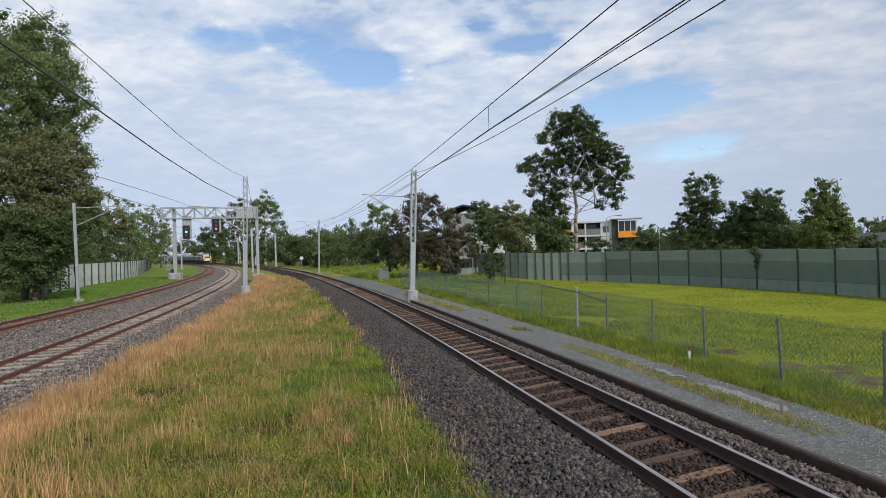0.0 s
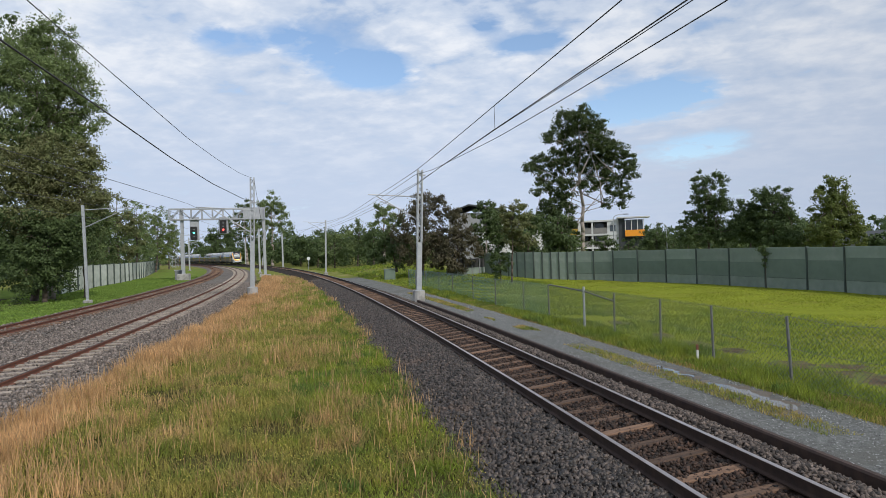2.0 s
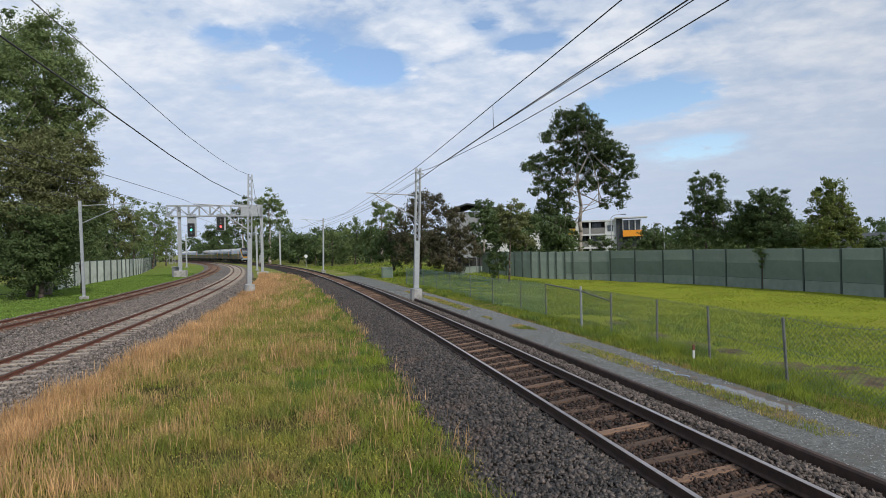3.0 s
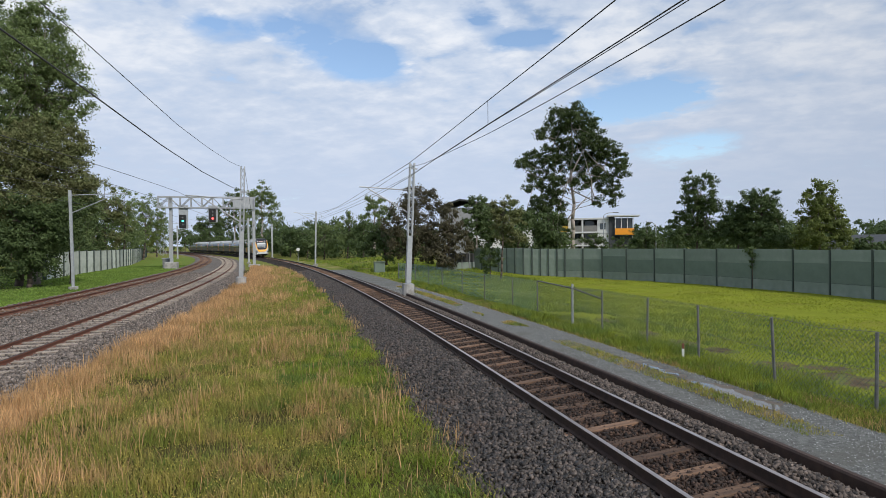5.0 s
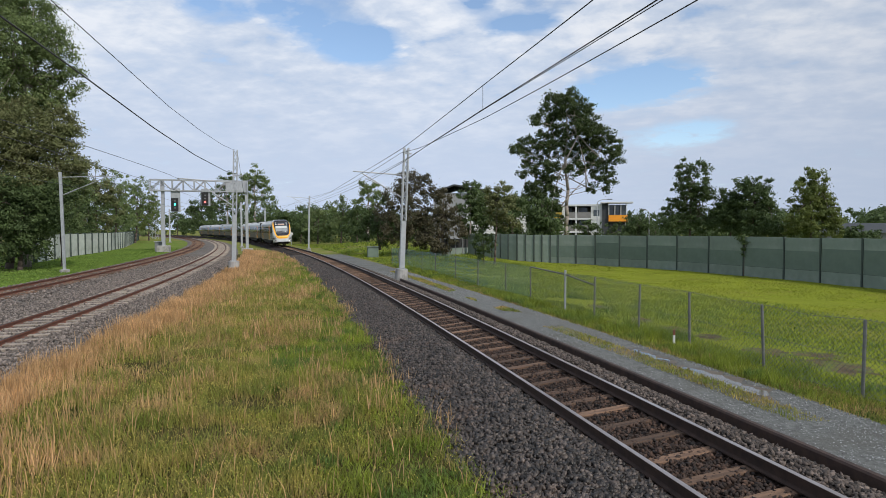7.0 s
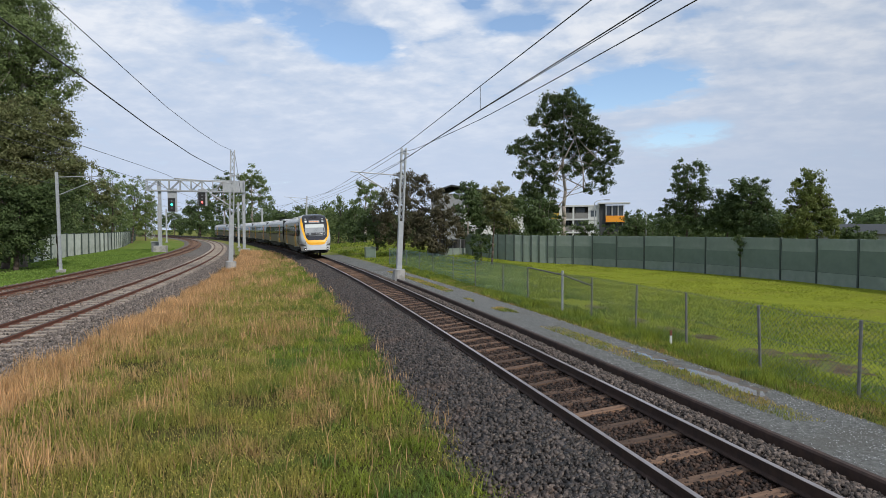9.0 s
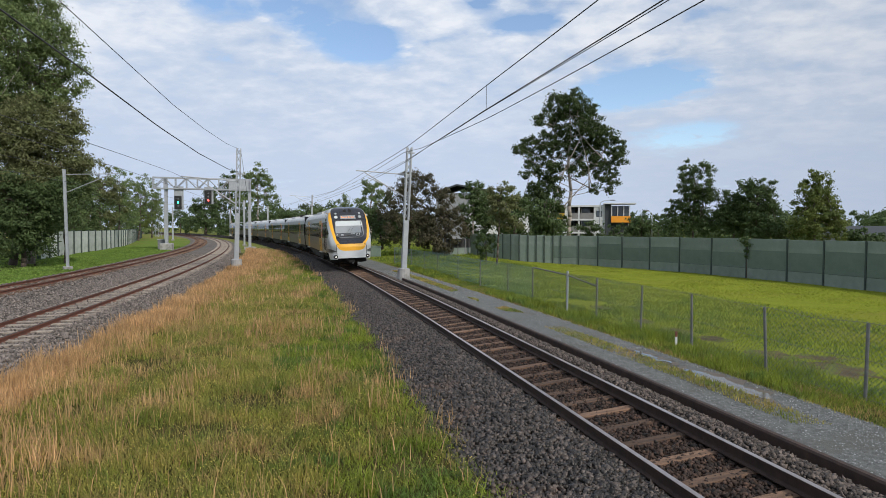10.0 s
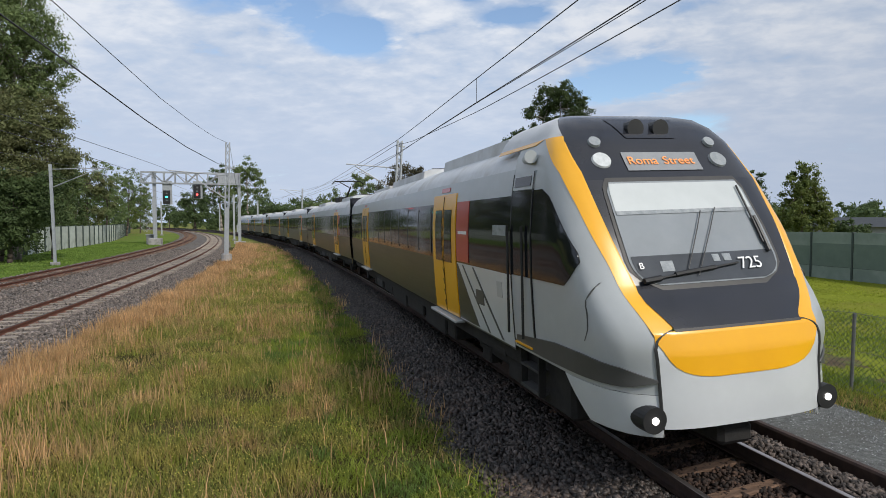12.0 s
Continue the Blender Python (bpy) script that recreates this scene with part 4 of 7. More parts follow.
tree(33.2, 89.0, 4.4, [(0.1, 0.1, 3.2, 1.2, 0.9, 1.2), (-1.1, 0.3, 2.2, 1.3, 1.0, 1.3), (1.2, 0.2, 2.2, 1.3, 1.0, 1.3), (-0.2, -0.4, 1.3, 1.7, 1.3, 1.7)],
     M_LEAFDARK, M_BARKDARK, "low rounded tree top showing above the barrier", 2000, 0.16, 0.12, 0.3, 225, 0.45, 0.4, z=-0.80, limbs=4)
tree(30.9, 89.8, 5.6, [(0.1, 0.2, 4.4, 1.2, 0.9, 1.2), (-1.0, 0.6, 3.4, 1.3, 1.0, 1.3), (1.2, 0.2, 3.4, 1.3, 1.0, 1.3), (0.2, 0.5, 2.5, 1.7, 1.3, 1.7)],
     M_LEAFDARK, M_BARKDARK, "low rounded tree top showing above the barrier", 2000, 0.16, 0.12, 0.3, 226, 0.45, 0.4, z=-0.80, limbs=4)
tree(26.6, 86.0, 4.5, [(0.0, -0.0, 3.4, 1.1, 0.9, 1.1), (-1.1, 0.3, 2.4, 1.2, 0.9, 1.2), (0.9, -0.7, 2.4, 1.2, 0.9, 1.2), (-0.1, -0.2, 1.5, 1.6, 1.2, 1.6)],
     M_LEAFDARK, M_BARKDARK, "low rounded tree top showing above the barrier", 2000, 0.16, 0.12, 0.3, 227, 0.45, 0.4, z=-0.80, limbs=4)
tree(30.5, 74.0, 3.6, [(0.1, 0.2, 2.6, 1.0, 0.8, 1.0), (-0.9, 0.3, 1.8, 1.1, 0.8, 1.1), (0.8, -0.3, 1.8, 1.1, 0.8, 1.1), (-0.2, -0.3, 1.1, 1.4, 1.1, 1.4)],
     M_LEAFDARK, M_BARKDARK, "low rounded tree top showing above the barrier", 2000, 0.16, 0.12, 0.3, 228, 0.45, 0.4, z=-0.80, limbs=4)
tree(22.9, 85.0, 5.0, [(0.1, 0.4, 3.9, 1.1, 0.8, 1.1), (-1.0, 0.8, 2.9, 1.2, 0.9, 1.2), (0.8, -0.9, 2.9, 1.2, 0.9, 1.2), (-0.1, -0.3, 2.0, 1.6, 1.2, 1.6)],
     M_LEAFDARK, M_BARKDARK, "low rounded tree top showing above the barrier", 2000, 0.16, 0.12, 0.3, 229, 0.45, 0.4, z=-0.80, limbs=4)
tree(16.4, 83.4, 4.7, [(-0.1, -0.5, 3.6, 1.1, 0.8, 1.1), (-1.1, 0.2, 2.7, 1.2, 0.9, 1.2), (1.1, 0.3, 2.7, 1.2, 0.9, 1.2), (0.1, 0.7, 1.8, 1.5, 1.1, 1.5)],
     M_LEAFDARK, M_BARKDARK, "low rounded tree top showing above the barrier", 2000, 0.16, 0.12, 0.3, 230, 0.45, 0.4, z=-0.80, limbs=4)
tree(11.3, 79.2, 4.7, [(0.0, 0.0, 3.7, 1.0, 0.8, 1.0), (-1.0, 0.5, 2.8, 1.1, 0.8, 1.1), (0.9, -0.5, 2.9, 1.1, 0.8, 1.1), (-0.1, -0.1, 2.0, 1.4, 1.1, 1.4)],
     M_LEAFDARK, M_BARKDARK, "low rounded tree top showing above the barrier", 2000, 0.16, 0.12, 0.3, 231, 0.45, 0.4, z=-0.80, limbs=4)
tree(16.9, 73.1, 20.9, [(-1.5, 1.0, 19.0, 1.8, 1.3, 1.8), (0.1, -0.2, 19.1, 1.8, 1.3, 1.8), (2.0, 0.4, 18.1, 1.8, 1.3, 1.8), (-3.4, 0.5, 17.2, 1.2, 0.9, 1.2), (-0.5, 0.9, 17.0, 2.1, 1.5, 2.1), (2.2, -1.3, 16.1, 1.9, 1.4, 1.9), (4.1, -0.5, 14.9, 1.6, 1.2, 1.6), (-4.4, 1.4, 13.9, 1.5, 1.1, 1.5), (-6.3, 1.3, 13.4, 1.0, 0.8, 1.0), (-2.6, 1.3, 14.3, 1.9, 1.4, 1.9), (0.1, 0.6, 14.1, 2.1, 1.5, 2.1), (2.8, 0.2, 13.6, 1.9, 1.4, 1.9), (5.4, -0.9, 13.8, 1.5, 1.1, 1.5), (5.7, -2.0, 12.0, 1.0, 0.8, 1.0), (-4.2, 1.3, 11.5, 1.3, 1.0, 1.3), (-2.1, 0.7, 11.0, 1.9, 1.4, 1.9), (1.0, 0.3, 11.2, 1.6, 1.2, 1.6), (3.9, -0.9, 11.0, 1.8, 1.3, 1.8), (5.1, -1.5, 9.6, 0.9, 0.7, 0.9), (-5.4, 0.8, 10.4, 0.7, 0.6, 0.7), (-3.6, 0.9, 8.6, 1.9, 1.4, 1.9), (-2.2, 0.7, 7.1, 2.1, 1.5, 2.1), (-4.5, 0.5, 6.1, 1.8, 1.3, 1.8), (-2.1, 0.1, 4.9, 1.8, 1.3, 1.8), (2.8, -0.8, 8.6, 0.7, 0.6, 0.7), (4.5, -1.0, 8.2, 0.6, 0.4, 0.6)],
     M_LEAFGUM, M_BARK, "tall spreading gum tree with an open crown and pale trunk", 56000, 0.15, 0.33, 0.3, 206, 0.46, 0.4, z=-0.80, limbs=22)
tree(-3.0, 61.9, 8.6, [(-0.4, 0.0, 7.4, 1.1, 0.8, 1.1), (0.8, 0.4, 7.6, 1.0, 0.7, 1.0), (2.0, -0.3, 7.2, 1.1, 0.8, 1.1), (-1.0, -0.2, 5.9, 1.3, 1.0, 1.3), (0.8, 0.1, 5.8, 1.7, 1.3, 1.7), (2.9, -0.0, 5.8, 1.3, 1.0, 1.3), (-1.7, 0.1, 4.1, 1.6, 1.2, 1.6), (0.5, -0.7, 3.7, 1.9, 1.5, 1.9), (2.8, 0.9, 3.3, 1.9, 1.5, 1.9), (-1.1, -0.6, 1.9, 1.6, 1.2, 1.6), (1.3, -0.1, 1.6, 1.8, 1.4, 1.8)],
     M_LEAFBROWN, M_BARKDARK, "dense drooping casuarina with brownish foliage", 20000, 0.11, 0.2, 0.2, 231, 0.45, 0.9, z=0.30, limbs=12)
tree(0.9, 60.0, 6.8, [(0.2, 0.1, 5.7, 1.1, 0.8, 1.1), (0.7, 0.2, 4.2, 1.3, 1.0, 1.3), (-0.2, 0.1, 2.8, 1.6, 1.2, 1.6), (1.5, -0.3, 2.4, 1.3, 1.0, 1.3), (-1.1, -0.2, 1.3, 1.4, 1.1, 1.4), (0.0, -0.3, 1.0, 1.3, 1.0, 1.3)],
     M_LEAFBROWN, M_BARKDARK, "dense drooping casuarina with brownish foliage", 7000, 0.13, 0.16, 0.2, 232, 0.42, 0.9, z=0.20, limbs=8)
tree(-6.1, 65.7, 6.2, [(0.2, -0.4, 5.2, 1.0, 0.8, 1.0), (-0.9, 0.0, 3.6, 1.4, 1.1, 1.4), (0.5, -0.6, 2.9, 1.6, 1.2, 1.6), (-1.5, -0.2, 2.0, 1.4, 1.1, 1.4), (0.1, -0.5, 1.3, 1.6, 1.2, 1.6), (-2.5, -0.0, 1.4, 1.0, 0.8, 1.0)],
     M_LEAFDARK, M_BARKDARK, "dark bushy tree beside the casuarinas", 6000, 0.14, 0.16, 0.2, 233, 0.45, 0.4, z=0.60, limbs=8)
tree(3.9, 61.9, 7.8, [(0.2, 0.2, 7.0, 0.8, 0.6, 0.8), (-0.6, -0.0, 6.2, 0.8, 0.6, 0.8), (0.9, -0.3, 5.8, 0.9, 0.7, 0.9), (0.1, -0.3, 4.9, 1.2, 0.9, 1.2), (-0.8, 0.0, 4.0, 1.1, 0.8, 1.1), (1.0, 0.2, 4.0, 1.1, 0.8, 1.1)],
     M_LEAFDARK, M_BARK, "young gum tree with grey-green foliage", 5000, 0.14, 0.13, 0.3, 234, 0.38, 0.4, z=0.10, limbs=8)
tree(5.2, 49.7, 7.4, [(0.3, -0.0, 6.9, 0.5, 0.4, 0.5), (-0.4, -0.2, 6.5, 0.5, 0.4, 0.5), (0.9, -0.4, 6.3, 0.6, 0.5, 0.6), (-0.0, -0.3, 5.7, 0.8, 0.6, 0.8), (1.4, 0.1, 5.6, 0.6, 0.5, 0.6), (0.5, -0.2, 5.0, 1.0, 0.7, 1.0), (1.7, -0.0, 4.9, 0.5, 0.4, 0.5), (-0.4, -0.0, 4.5, 0.5, 0.4, 0.5), (1.0, -0.0, 3.8, 0.8, 0.6, 0.8), (0.1, 0.1, 3.9, 0.6, 0.4, 0.6), (1.9, -0.2, 3.7, 0.4, 0.3, 0.4)],
     M_LEAFBROWN2, M_BARKDARK, "slender young gum tree on the field beside the barrier", 5500, 0.11, 0.1, 0.35, 235, 0.3, 0.4, z=-0.60, limbs=10)
tree(4.4, 50.3, 3.3, [(0.0, 0.2, 2.6, 0.7, 0.5, 0.7), (-0.5, -0.1, 2.0, 0.7, 0.5, 0.7), (0.5, 0.2, 1.9, 0.7, 0.5, 0.7), (0.0, 0.2, 1.2, 0.8, 0.6, 0.8)],
     M_LEAFDARK, M_BARKDARK, "small dark shrub on the field", 2600, 0.1, 0.06, 0.3, 236, 0.28, 0.4, z=-0.60, limbs=4, cat="shrub")
tree(-11.9, 104.3, 11.2, [(-0.5, -0.1, 9.8, 1.3, 1.0, 1.3), (1.0, -0.4, 9.9, 1.3, 1.0, 1.3), (0.3, -0.5, 8.4, 1.8, 1.4, 1.8), (1.9, 0.6, 7.9, 1.2, 0.9, 1.2), (-1.2, 0.3, 7.1, 1.2, 0.9, 1.2), (1.2, -0.4, 6.0, 1.3, 1.0, 1.3)],
     M_LEAF, M_BARK, "white-trunked gum tree with small open crown", 3600, 0.18, 0.24, 0.3, 237, 0.5, 0.4, z=0.30, limbs=8)
tree(-47.2, 153.4, 19.4, [(0.54, -0.41, 17.27, 2.18, 1.63, 2.18), (-1.5, -0.82, 15.78, 2.45, 1.9, 2.45), (1.77, 1.22, 14.82, 2.45, 1.9, 2.45), (-3.67, -1.36, 13.87, 2.45, 1.9, 2.45), (0.27, -0.82, 12.78, 3.13, 2.31, 3.13), (3.4, 1.09, 12.65, 1.9, 1.36, 1.9), (-2.04, -2.04, 10.06, 3.13, 2.31, 3.13), (1.63, 0.41, 9.66, 2.45, 1.9, 2.45), (4.49, 1.22, 10.2, 1.22, 0.95, 1.22), (-4.9, -2.45, 10.88, 2.18, 1.63, 2.18), (2.99, 0.54, 7.75, 1.63, 1.22, 1.63)],
     M_LEAF, M_BARK, "gum tree with pale bare lower trunk beyond the gantry", 7500, 0.27, 0.41, 0.3, 241, 0.82, 0.4, z=-0.30, limbs=12)
tree(-67.2, 191.0, 21.9, [(-0.0, -1.3, 19.12, 2.75, 2.11, 2.75), (-2.59, 0.32, 15.39, 3.24, 2.43, 3.24), (1.3, 0.16, 14.42, 3.24, 2.43, 3.24), (-3.4, -2.59, 12.15, 3.56, 2.75, 3.56), (-0.97, 0.65, 9.72, 4.37, 3.24, 4.37), (2.92, 0.32, 8.75, 3.56, 2.75, 3.56), (-4.54, -2.11, 8.59, 3.24, 2.43, 3.24)],
     M_LEAFDARK, M_BARK, "gum tree with pale bare lower trunk beyond the gantry", 6000, 0.32, 0.45, 0.3, 242, 0.97, 0.4, z=-0.30, limbs=10)
tree(-90.1, 227.8, 18.0, [(1.4, 0.35, 14.7, 3.32, 2.45, 3.32), (-2.27, 0.7, 11.38, 3.85, 2.8, 3.85), (2.62, 2.45, 10.15, 3.85, 2.8, 3.85), (-4.2, 0.0, 8.05, 3.85, 2.8, 3.85), (0.53, -0.88, 6.83, 4.38, 3.15, 4.38), (-5.42, -2.8, 5.95, 2.8, 2.1, 2.8)],
     M_LEAFDARK, M_BARKDARK, "gum tree with pale bare lower trunk beyond the gantry", 4500, 0.42, 0.44, 0.3, 243, 1.22, 0.4, z=-0.30, limbs=8)
tree(-47.0, 81.4, 12.2, [(0.2, -0.5, 10.4, 1.8, 1.4, 1.8), (-1.2, -0.3, 8.4, 2.2, 1.7, 2.2), (1.3, -0.4, 8.8, 2.4, 1.8, 2.4), (-0.1, -0.9, 6.0, 2.6, 1.9, 2.6), (1.9, -0.2, 6.0, 2.4, 1.8, 2.4), (-0.6, 0.5, 3.6, 2.4, 1.8, 2.4)],
     M_LEAFBROWN2, M_BARKDARK, "leafy green tree behind the pale boundary wall", 6500, 0.17, 0.2, 0.25, 250, 0.6, 0.4, z=-0.30, limbs=10)
tree(-53.6, 98.3, 13.1, [(-0.1, 0.1, 11.1, 2.0, 1.5, 2.0), (-1.2, 0.4, 8.9, 2.4, 1.8, 2.4), (1.4, -0.0, 8.9, 2.4, 1.8, 2.4), (0.3, -0.3, 6.5, 2.9, 2.1, 2.9), (0.9, 0.7, 4.6, 2.4, 1.8, 2.4)],
     M_LEAF, M_BARKDARK, "leafy green tree behind the pale boundary wall", 6500, 0.17, 0.2, 0.25, 251, 0.6, 0.4, z=-0.30, limbs=10)
tree(-63.8, 124.6, 15.0, [(0.2, 0.3, 12.5, 2.5, 1.8, 2.5), (-0.9, -0.4, 10.8, 2.5, 1.8, 2.5), (1.5, 1.6, 11.0, 2.5, 1.8, 2.5), (-0.3, 0.1, 8.3, 3.3, 2.5, 3.3), (2.5, 1.1, 8.5, 2.5, 1.8, 2.5), (0.6, 0.5, 5.5, 3.6, 2.7, 3.6), (2.6, 1.9, 5.4, 1.9, 1.4, 1.9)],
     M_LEAF, M_BARKDARK, "leafy green tree behind the pale boundary wall", 6500, 0.17, 0.2, 0.25, 252, 0.6, 0.4, z=-0.30, limbs=10)
tree(-74.7, 152.7, 12.8, [(0.5, -0.4, 10.5, 2.3, 1.7, 2.3), (1.3, 1.0, 8.2, 2.3, 1.7, 2.3), (0.1, -1.3, 6.8, 3.0, 2.2, 3.0), (1.8, 1.3, 5.2, 2.0, 1.5, 2.0), (-0.9, -1.9, 4.5, 2.7, 2.0, 2.7)],
     M_LEAFLIME, M_BARKDARK, "leafy green tree behind the pale boundary wall", 6500, 0.17, 0.2, 0.25, 253, 0.6, 0.4, z=-0.30, limbs=10)
tree(-46.9, 76.8, 12.2, [(0.5, 0.2, 10.4, 1.8, 1.3, 1.8), (-0.2, -0.0, 7.4, 2.3, 1.7, 2.3), (0.0, 0.7, 4.4, 2.5, 1.8, 2.5), (-0.2, -0.8, 2.1, 1.8, 1.3, 1.8)],
     M_LEAFDARK, M_BARKDARK, "leafy green tree behind the pale boundary wall", 6500, 0.17, 0.2, 0.25, 254, 0.6, 0.4, z=-0.30, limbs=10)
tree(-37.6, 145.2, 7.4, [(-0.1, 0.8, 5.6, 1.8, 1.3, 1.8), (-1.6, -0.1, 4.6, 1.8, 1.3, 1.8), (2.0, 0.9, 4.1, 1.8, 1.3, 1.8), (0.3, -0.8, 3.0, 2.1, 1.5, 2.1)],
     M_LEAFDARK, M_BARKDARK, "distant dark green tree in a belt of woodland", 3600, 0.2, 0.18, 0.25, 260, 0.6, 0.4, z=-0.30, limbs=6)
tree(-31.3, 136.4, 7.2, [(-0.4, -0.4, 5.6, 1.6, 1.2, 1.6), (1.4, 0.4, 4.6, 1.6, 1.2, 1.6), (-0.7, 0.6, 3.3, 1.9, 1.4, 1.9), (2.1, 0.0, 3.0, 1.4, 1.0, 1.4)],
     M_LEAFDARK, M_BARKDARK, "distant dark green tree in a belt of woodland", 3600, 0.2, 0.18, 0.25, 261, 0.6, 0.4, z=-0.30, limbs=6)
tree(-22.6, 112.8, 7.5, [(-0.5, 0.4, 5.9, 1.4, 1.0, 1.4), (1.2, 0.4, 6.1, 1.4, 1.0, 1.4), (0.1, 0.8, 4.3, 2.0, 1.5, 2.0), (-1.6, 0.1, 3.8, 1.6, 1.2, 1.6), (2.1, 1.1, 3.6, 1.8, 1.4, 1.8), (0.4, -0.8, 2.6, 1.8, 1.4, 1.8)],
     M_LEAF, M_BARKDARK, "distant dark green tree in a belt of woodland", 3600, 0.2, 0.18, 0.25, 262, 0.6, 0.4, z=-0.30, limbs=6)
tree(-17.5, 108.6, 9.5, [(-0.3, -0.3, 7.6, 1.3, 1.0, 1.3), (1.5, -0.3, 8.0, 1.5, 1.1, 1.5), (0.5, -0.8, 5.9, 2.2, 1.6, 2.2), (2.2, 0.5, 5.6, 1.7, 1.3, 1.7), (-1.1, -0.5, 4.7, 1.7, 1.3, 1.7), (1.2, -0.6, 3.5, 2.4, 1.8, 2.4), (3.2, 0.3, 2.9, 1.5, 1.1, 1.5)],
     M_LEAF, M_BARKDARK, "distant dark green tree in a belt of woodland", 3600, 0.2, 0.18, 0.25, 263, 0.6, 0.4, z=-0.30, limbs=6)
tree(-13.1, 99.1, 6.8, [(-0.0, -0.2, 5.4, 1.4, 1.0, 1.4), (0.9, 0.1, 3.9, 1.6, 1.2, 1.6), (-0.9, -0.4, 3.4, 1.6, 1.2, 1.6)],
     M_LEAFDARK, M_BARKDARK, "distant dark green tree in a belt of woodland", 3600, 0.2, 0.18, 0.25, 264, 0.6, 0.4, z=-0.30, limbs=6)
tree(-125.0, 284.2, 12.4, [(0.41, -0.41, 9.32, 3.1, 2.29, 3.1), (-2.29, -2.43, 7.43, 3.1, 2.29, 3.1), (2.16, 1.89, 6.35, 3.1, 2.29, 3.1)],
     M_LEAFDARK, M_BARKDARK, "distant dark green tree in a belt of woodland", 3600, 0.27, 0.24, 0.25, 265, 0.81, 0.4, z=-0.30, limbs=6)
tree(-44.9, 164.0, 6.6, [(-0.5, -0.6, 5.1, 1.5, 1.1, 1.5), (-2.1, -0.7, 3.7, 1.7, 1.2, 1.7), (0.3, 0.8, 3.1, 1.7, 1.2, 1.7)],
     M_LEAFDARK, M_BARKDARK, "distant dark green tree in a belt of woodland", 3600, 0.2, 0.18, 0.25, 266, 0.6, 0.4, z=-0.30, limbs=6)
for k, (x, y, h, r, m) in enumerate([(-80, 148, 10, 5, M_LEAFDARK), (-88, 165, 10, 5.5, M_LEAF), (-100, 190, 10, 6, M_LEAFDARK), (-112, 220, 11, 7, M_LEAFDARK), (-98, 245, 11, 7, M_LEAF), (-84, 262, 11, 7, M_LEAFDARK), (-122, 240, 12, 8, M_LEAFDARK), (-36, 168, 8, 6, M_LEAFDARK), (-46, 190, 9, 6, M_LEAF), (-20, 140, 8, 5, M_LEAFDARK), (9.2, 68, 6.5, 2.6, M_LEAFDARK), (13, 69, 6.5, 2.6, M_LEAFDARK), (6, 72, 7.5, 2.8, M_LEAFDARK), (-72, 110, 13, 6, M_LEAFDARK), (-68, 92, 13, 6, M_LEAFDARK), (-60, 74, 13, 5, M_LEAFDARK)]):
    tree(x, y, h, crown(h, 0.6, r, 6, rt), m, M_BARKDARK, "leafy dark green tree in dense woodland", 3600, 0.22, 0.22, 0.28, 150 + k, 0.9)


# far woodland that closes the view, and one unseen belt behind the eye
def far_woods(bearings, d0, d1, h0, h1, count, leaves, size, seed, keep_off=8.0):
    rng = np.random.default_rng(seed)
    lobes = []
    while len(lobes) < count:
        a = radians(rng.uniform(*bearings))
        d = rng.uniform(d0, d1)
        x, y = d * math.sin(a), d * math.cos(a)
        if -32 < side_of(C_R, x, min(y, 330)) < keep_off:
            continue
        h = rng.uniform(h0, h1)
        lobes.append((x, y, h * 0.45, rng.uniform(3, 6) * h / 6, rng.uniform(3, 5) * h / 6, h * 0.5))
    v, i, c = leaf_mesh(rng, lobes, leaves, size, 0.2, 1.5)
    return tagged(bulk("far_woods", v, i, M_LEAFDARK), "distant belt of dark green woodland", "woods", "", "stuff")


far_woods((-62, 62), 240, 400, 7, 12, 200, 60000, 0.75, 8)
far_woods((8, 60), 105, 150, 4.5, 7.0, 90, 40000, 0.35, 9)
far_woods((-62, -34), 110, 170, 8, 12, 50, 26000, 0.4, 10)
far_woods((-12, 10), 118, 170, 5, 8, 50, 24000, 0.35, 12)
far_woods((-25, -6), 140, 260, 6, 10, 80, 36000, 0.42, 13, 4.5)
far_woods((-42, -22), 190, 330, 9, 14, 90, 40000, 0.5, 15, 4.5)
# unseen belt, added left of and behind the eye to darken the train's reflections
far_woods((-165, -66), 46, 80, 12, 18, 70, 40000, 0.42, 14)


# ---- grass and stones ----
def blades(name, spots, height, width, material, label, lean=0.85, seed=1, zoff=0.0):
    rng = np.random.default_rng(seed)
    n = len(spots)
    z = ground_z(spots[:, 0], spots[:, 1]) + zoff
    base = np.stack([spots[:, 0], spots[:, 1], z], 1)
    a = rng.uniform(0, 2 * np.pi, n)
    w = np.stack([np.cos(a), np.sin(a), np.zeros(n)], 1) * (width * rng.uniform(0.6, 1.4, n) * (1 + np.maximum(spots[:, 1] - 10, 0) / 18))[:, None]
    h = height * rng.uniform(0.45, 1.25, n)
    b = rng.uniform(0, 2 * np.pi, n)
    ln = rng.uniform(0.1, 1.0, n) * lean * h
    tip = base + np.stack([np.cos(b) * ln, np.sin(b) * ln, h], 1)
    mid = base + np.stack([np.cos(b) * ln * 0.3, np.sin(b) * ln * 0.3, h * 0.55], 1)
    verts = np.stack([base - w, base + w, mid + w * 0.7, tip, mid - w * 0.7], 1).reshape(-1, 3)
    k = np.arange(n)[:, None] * 5
    tris = np.concatenate([k + np.array([[0, 1, 2]]), k + np.array([[0, 2, 4]]), k + np.array([[4, 2, 3]])], 0)
    return tagged(bulk(name, verts, tris, material), label, "grass", "", "stuff")


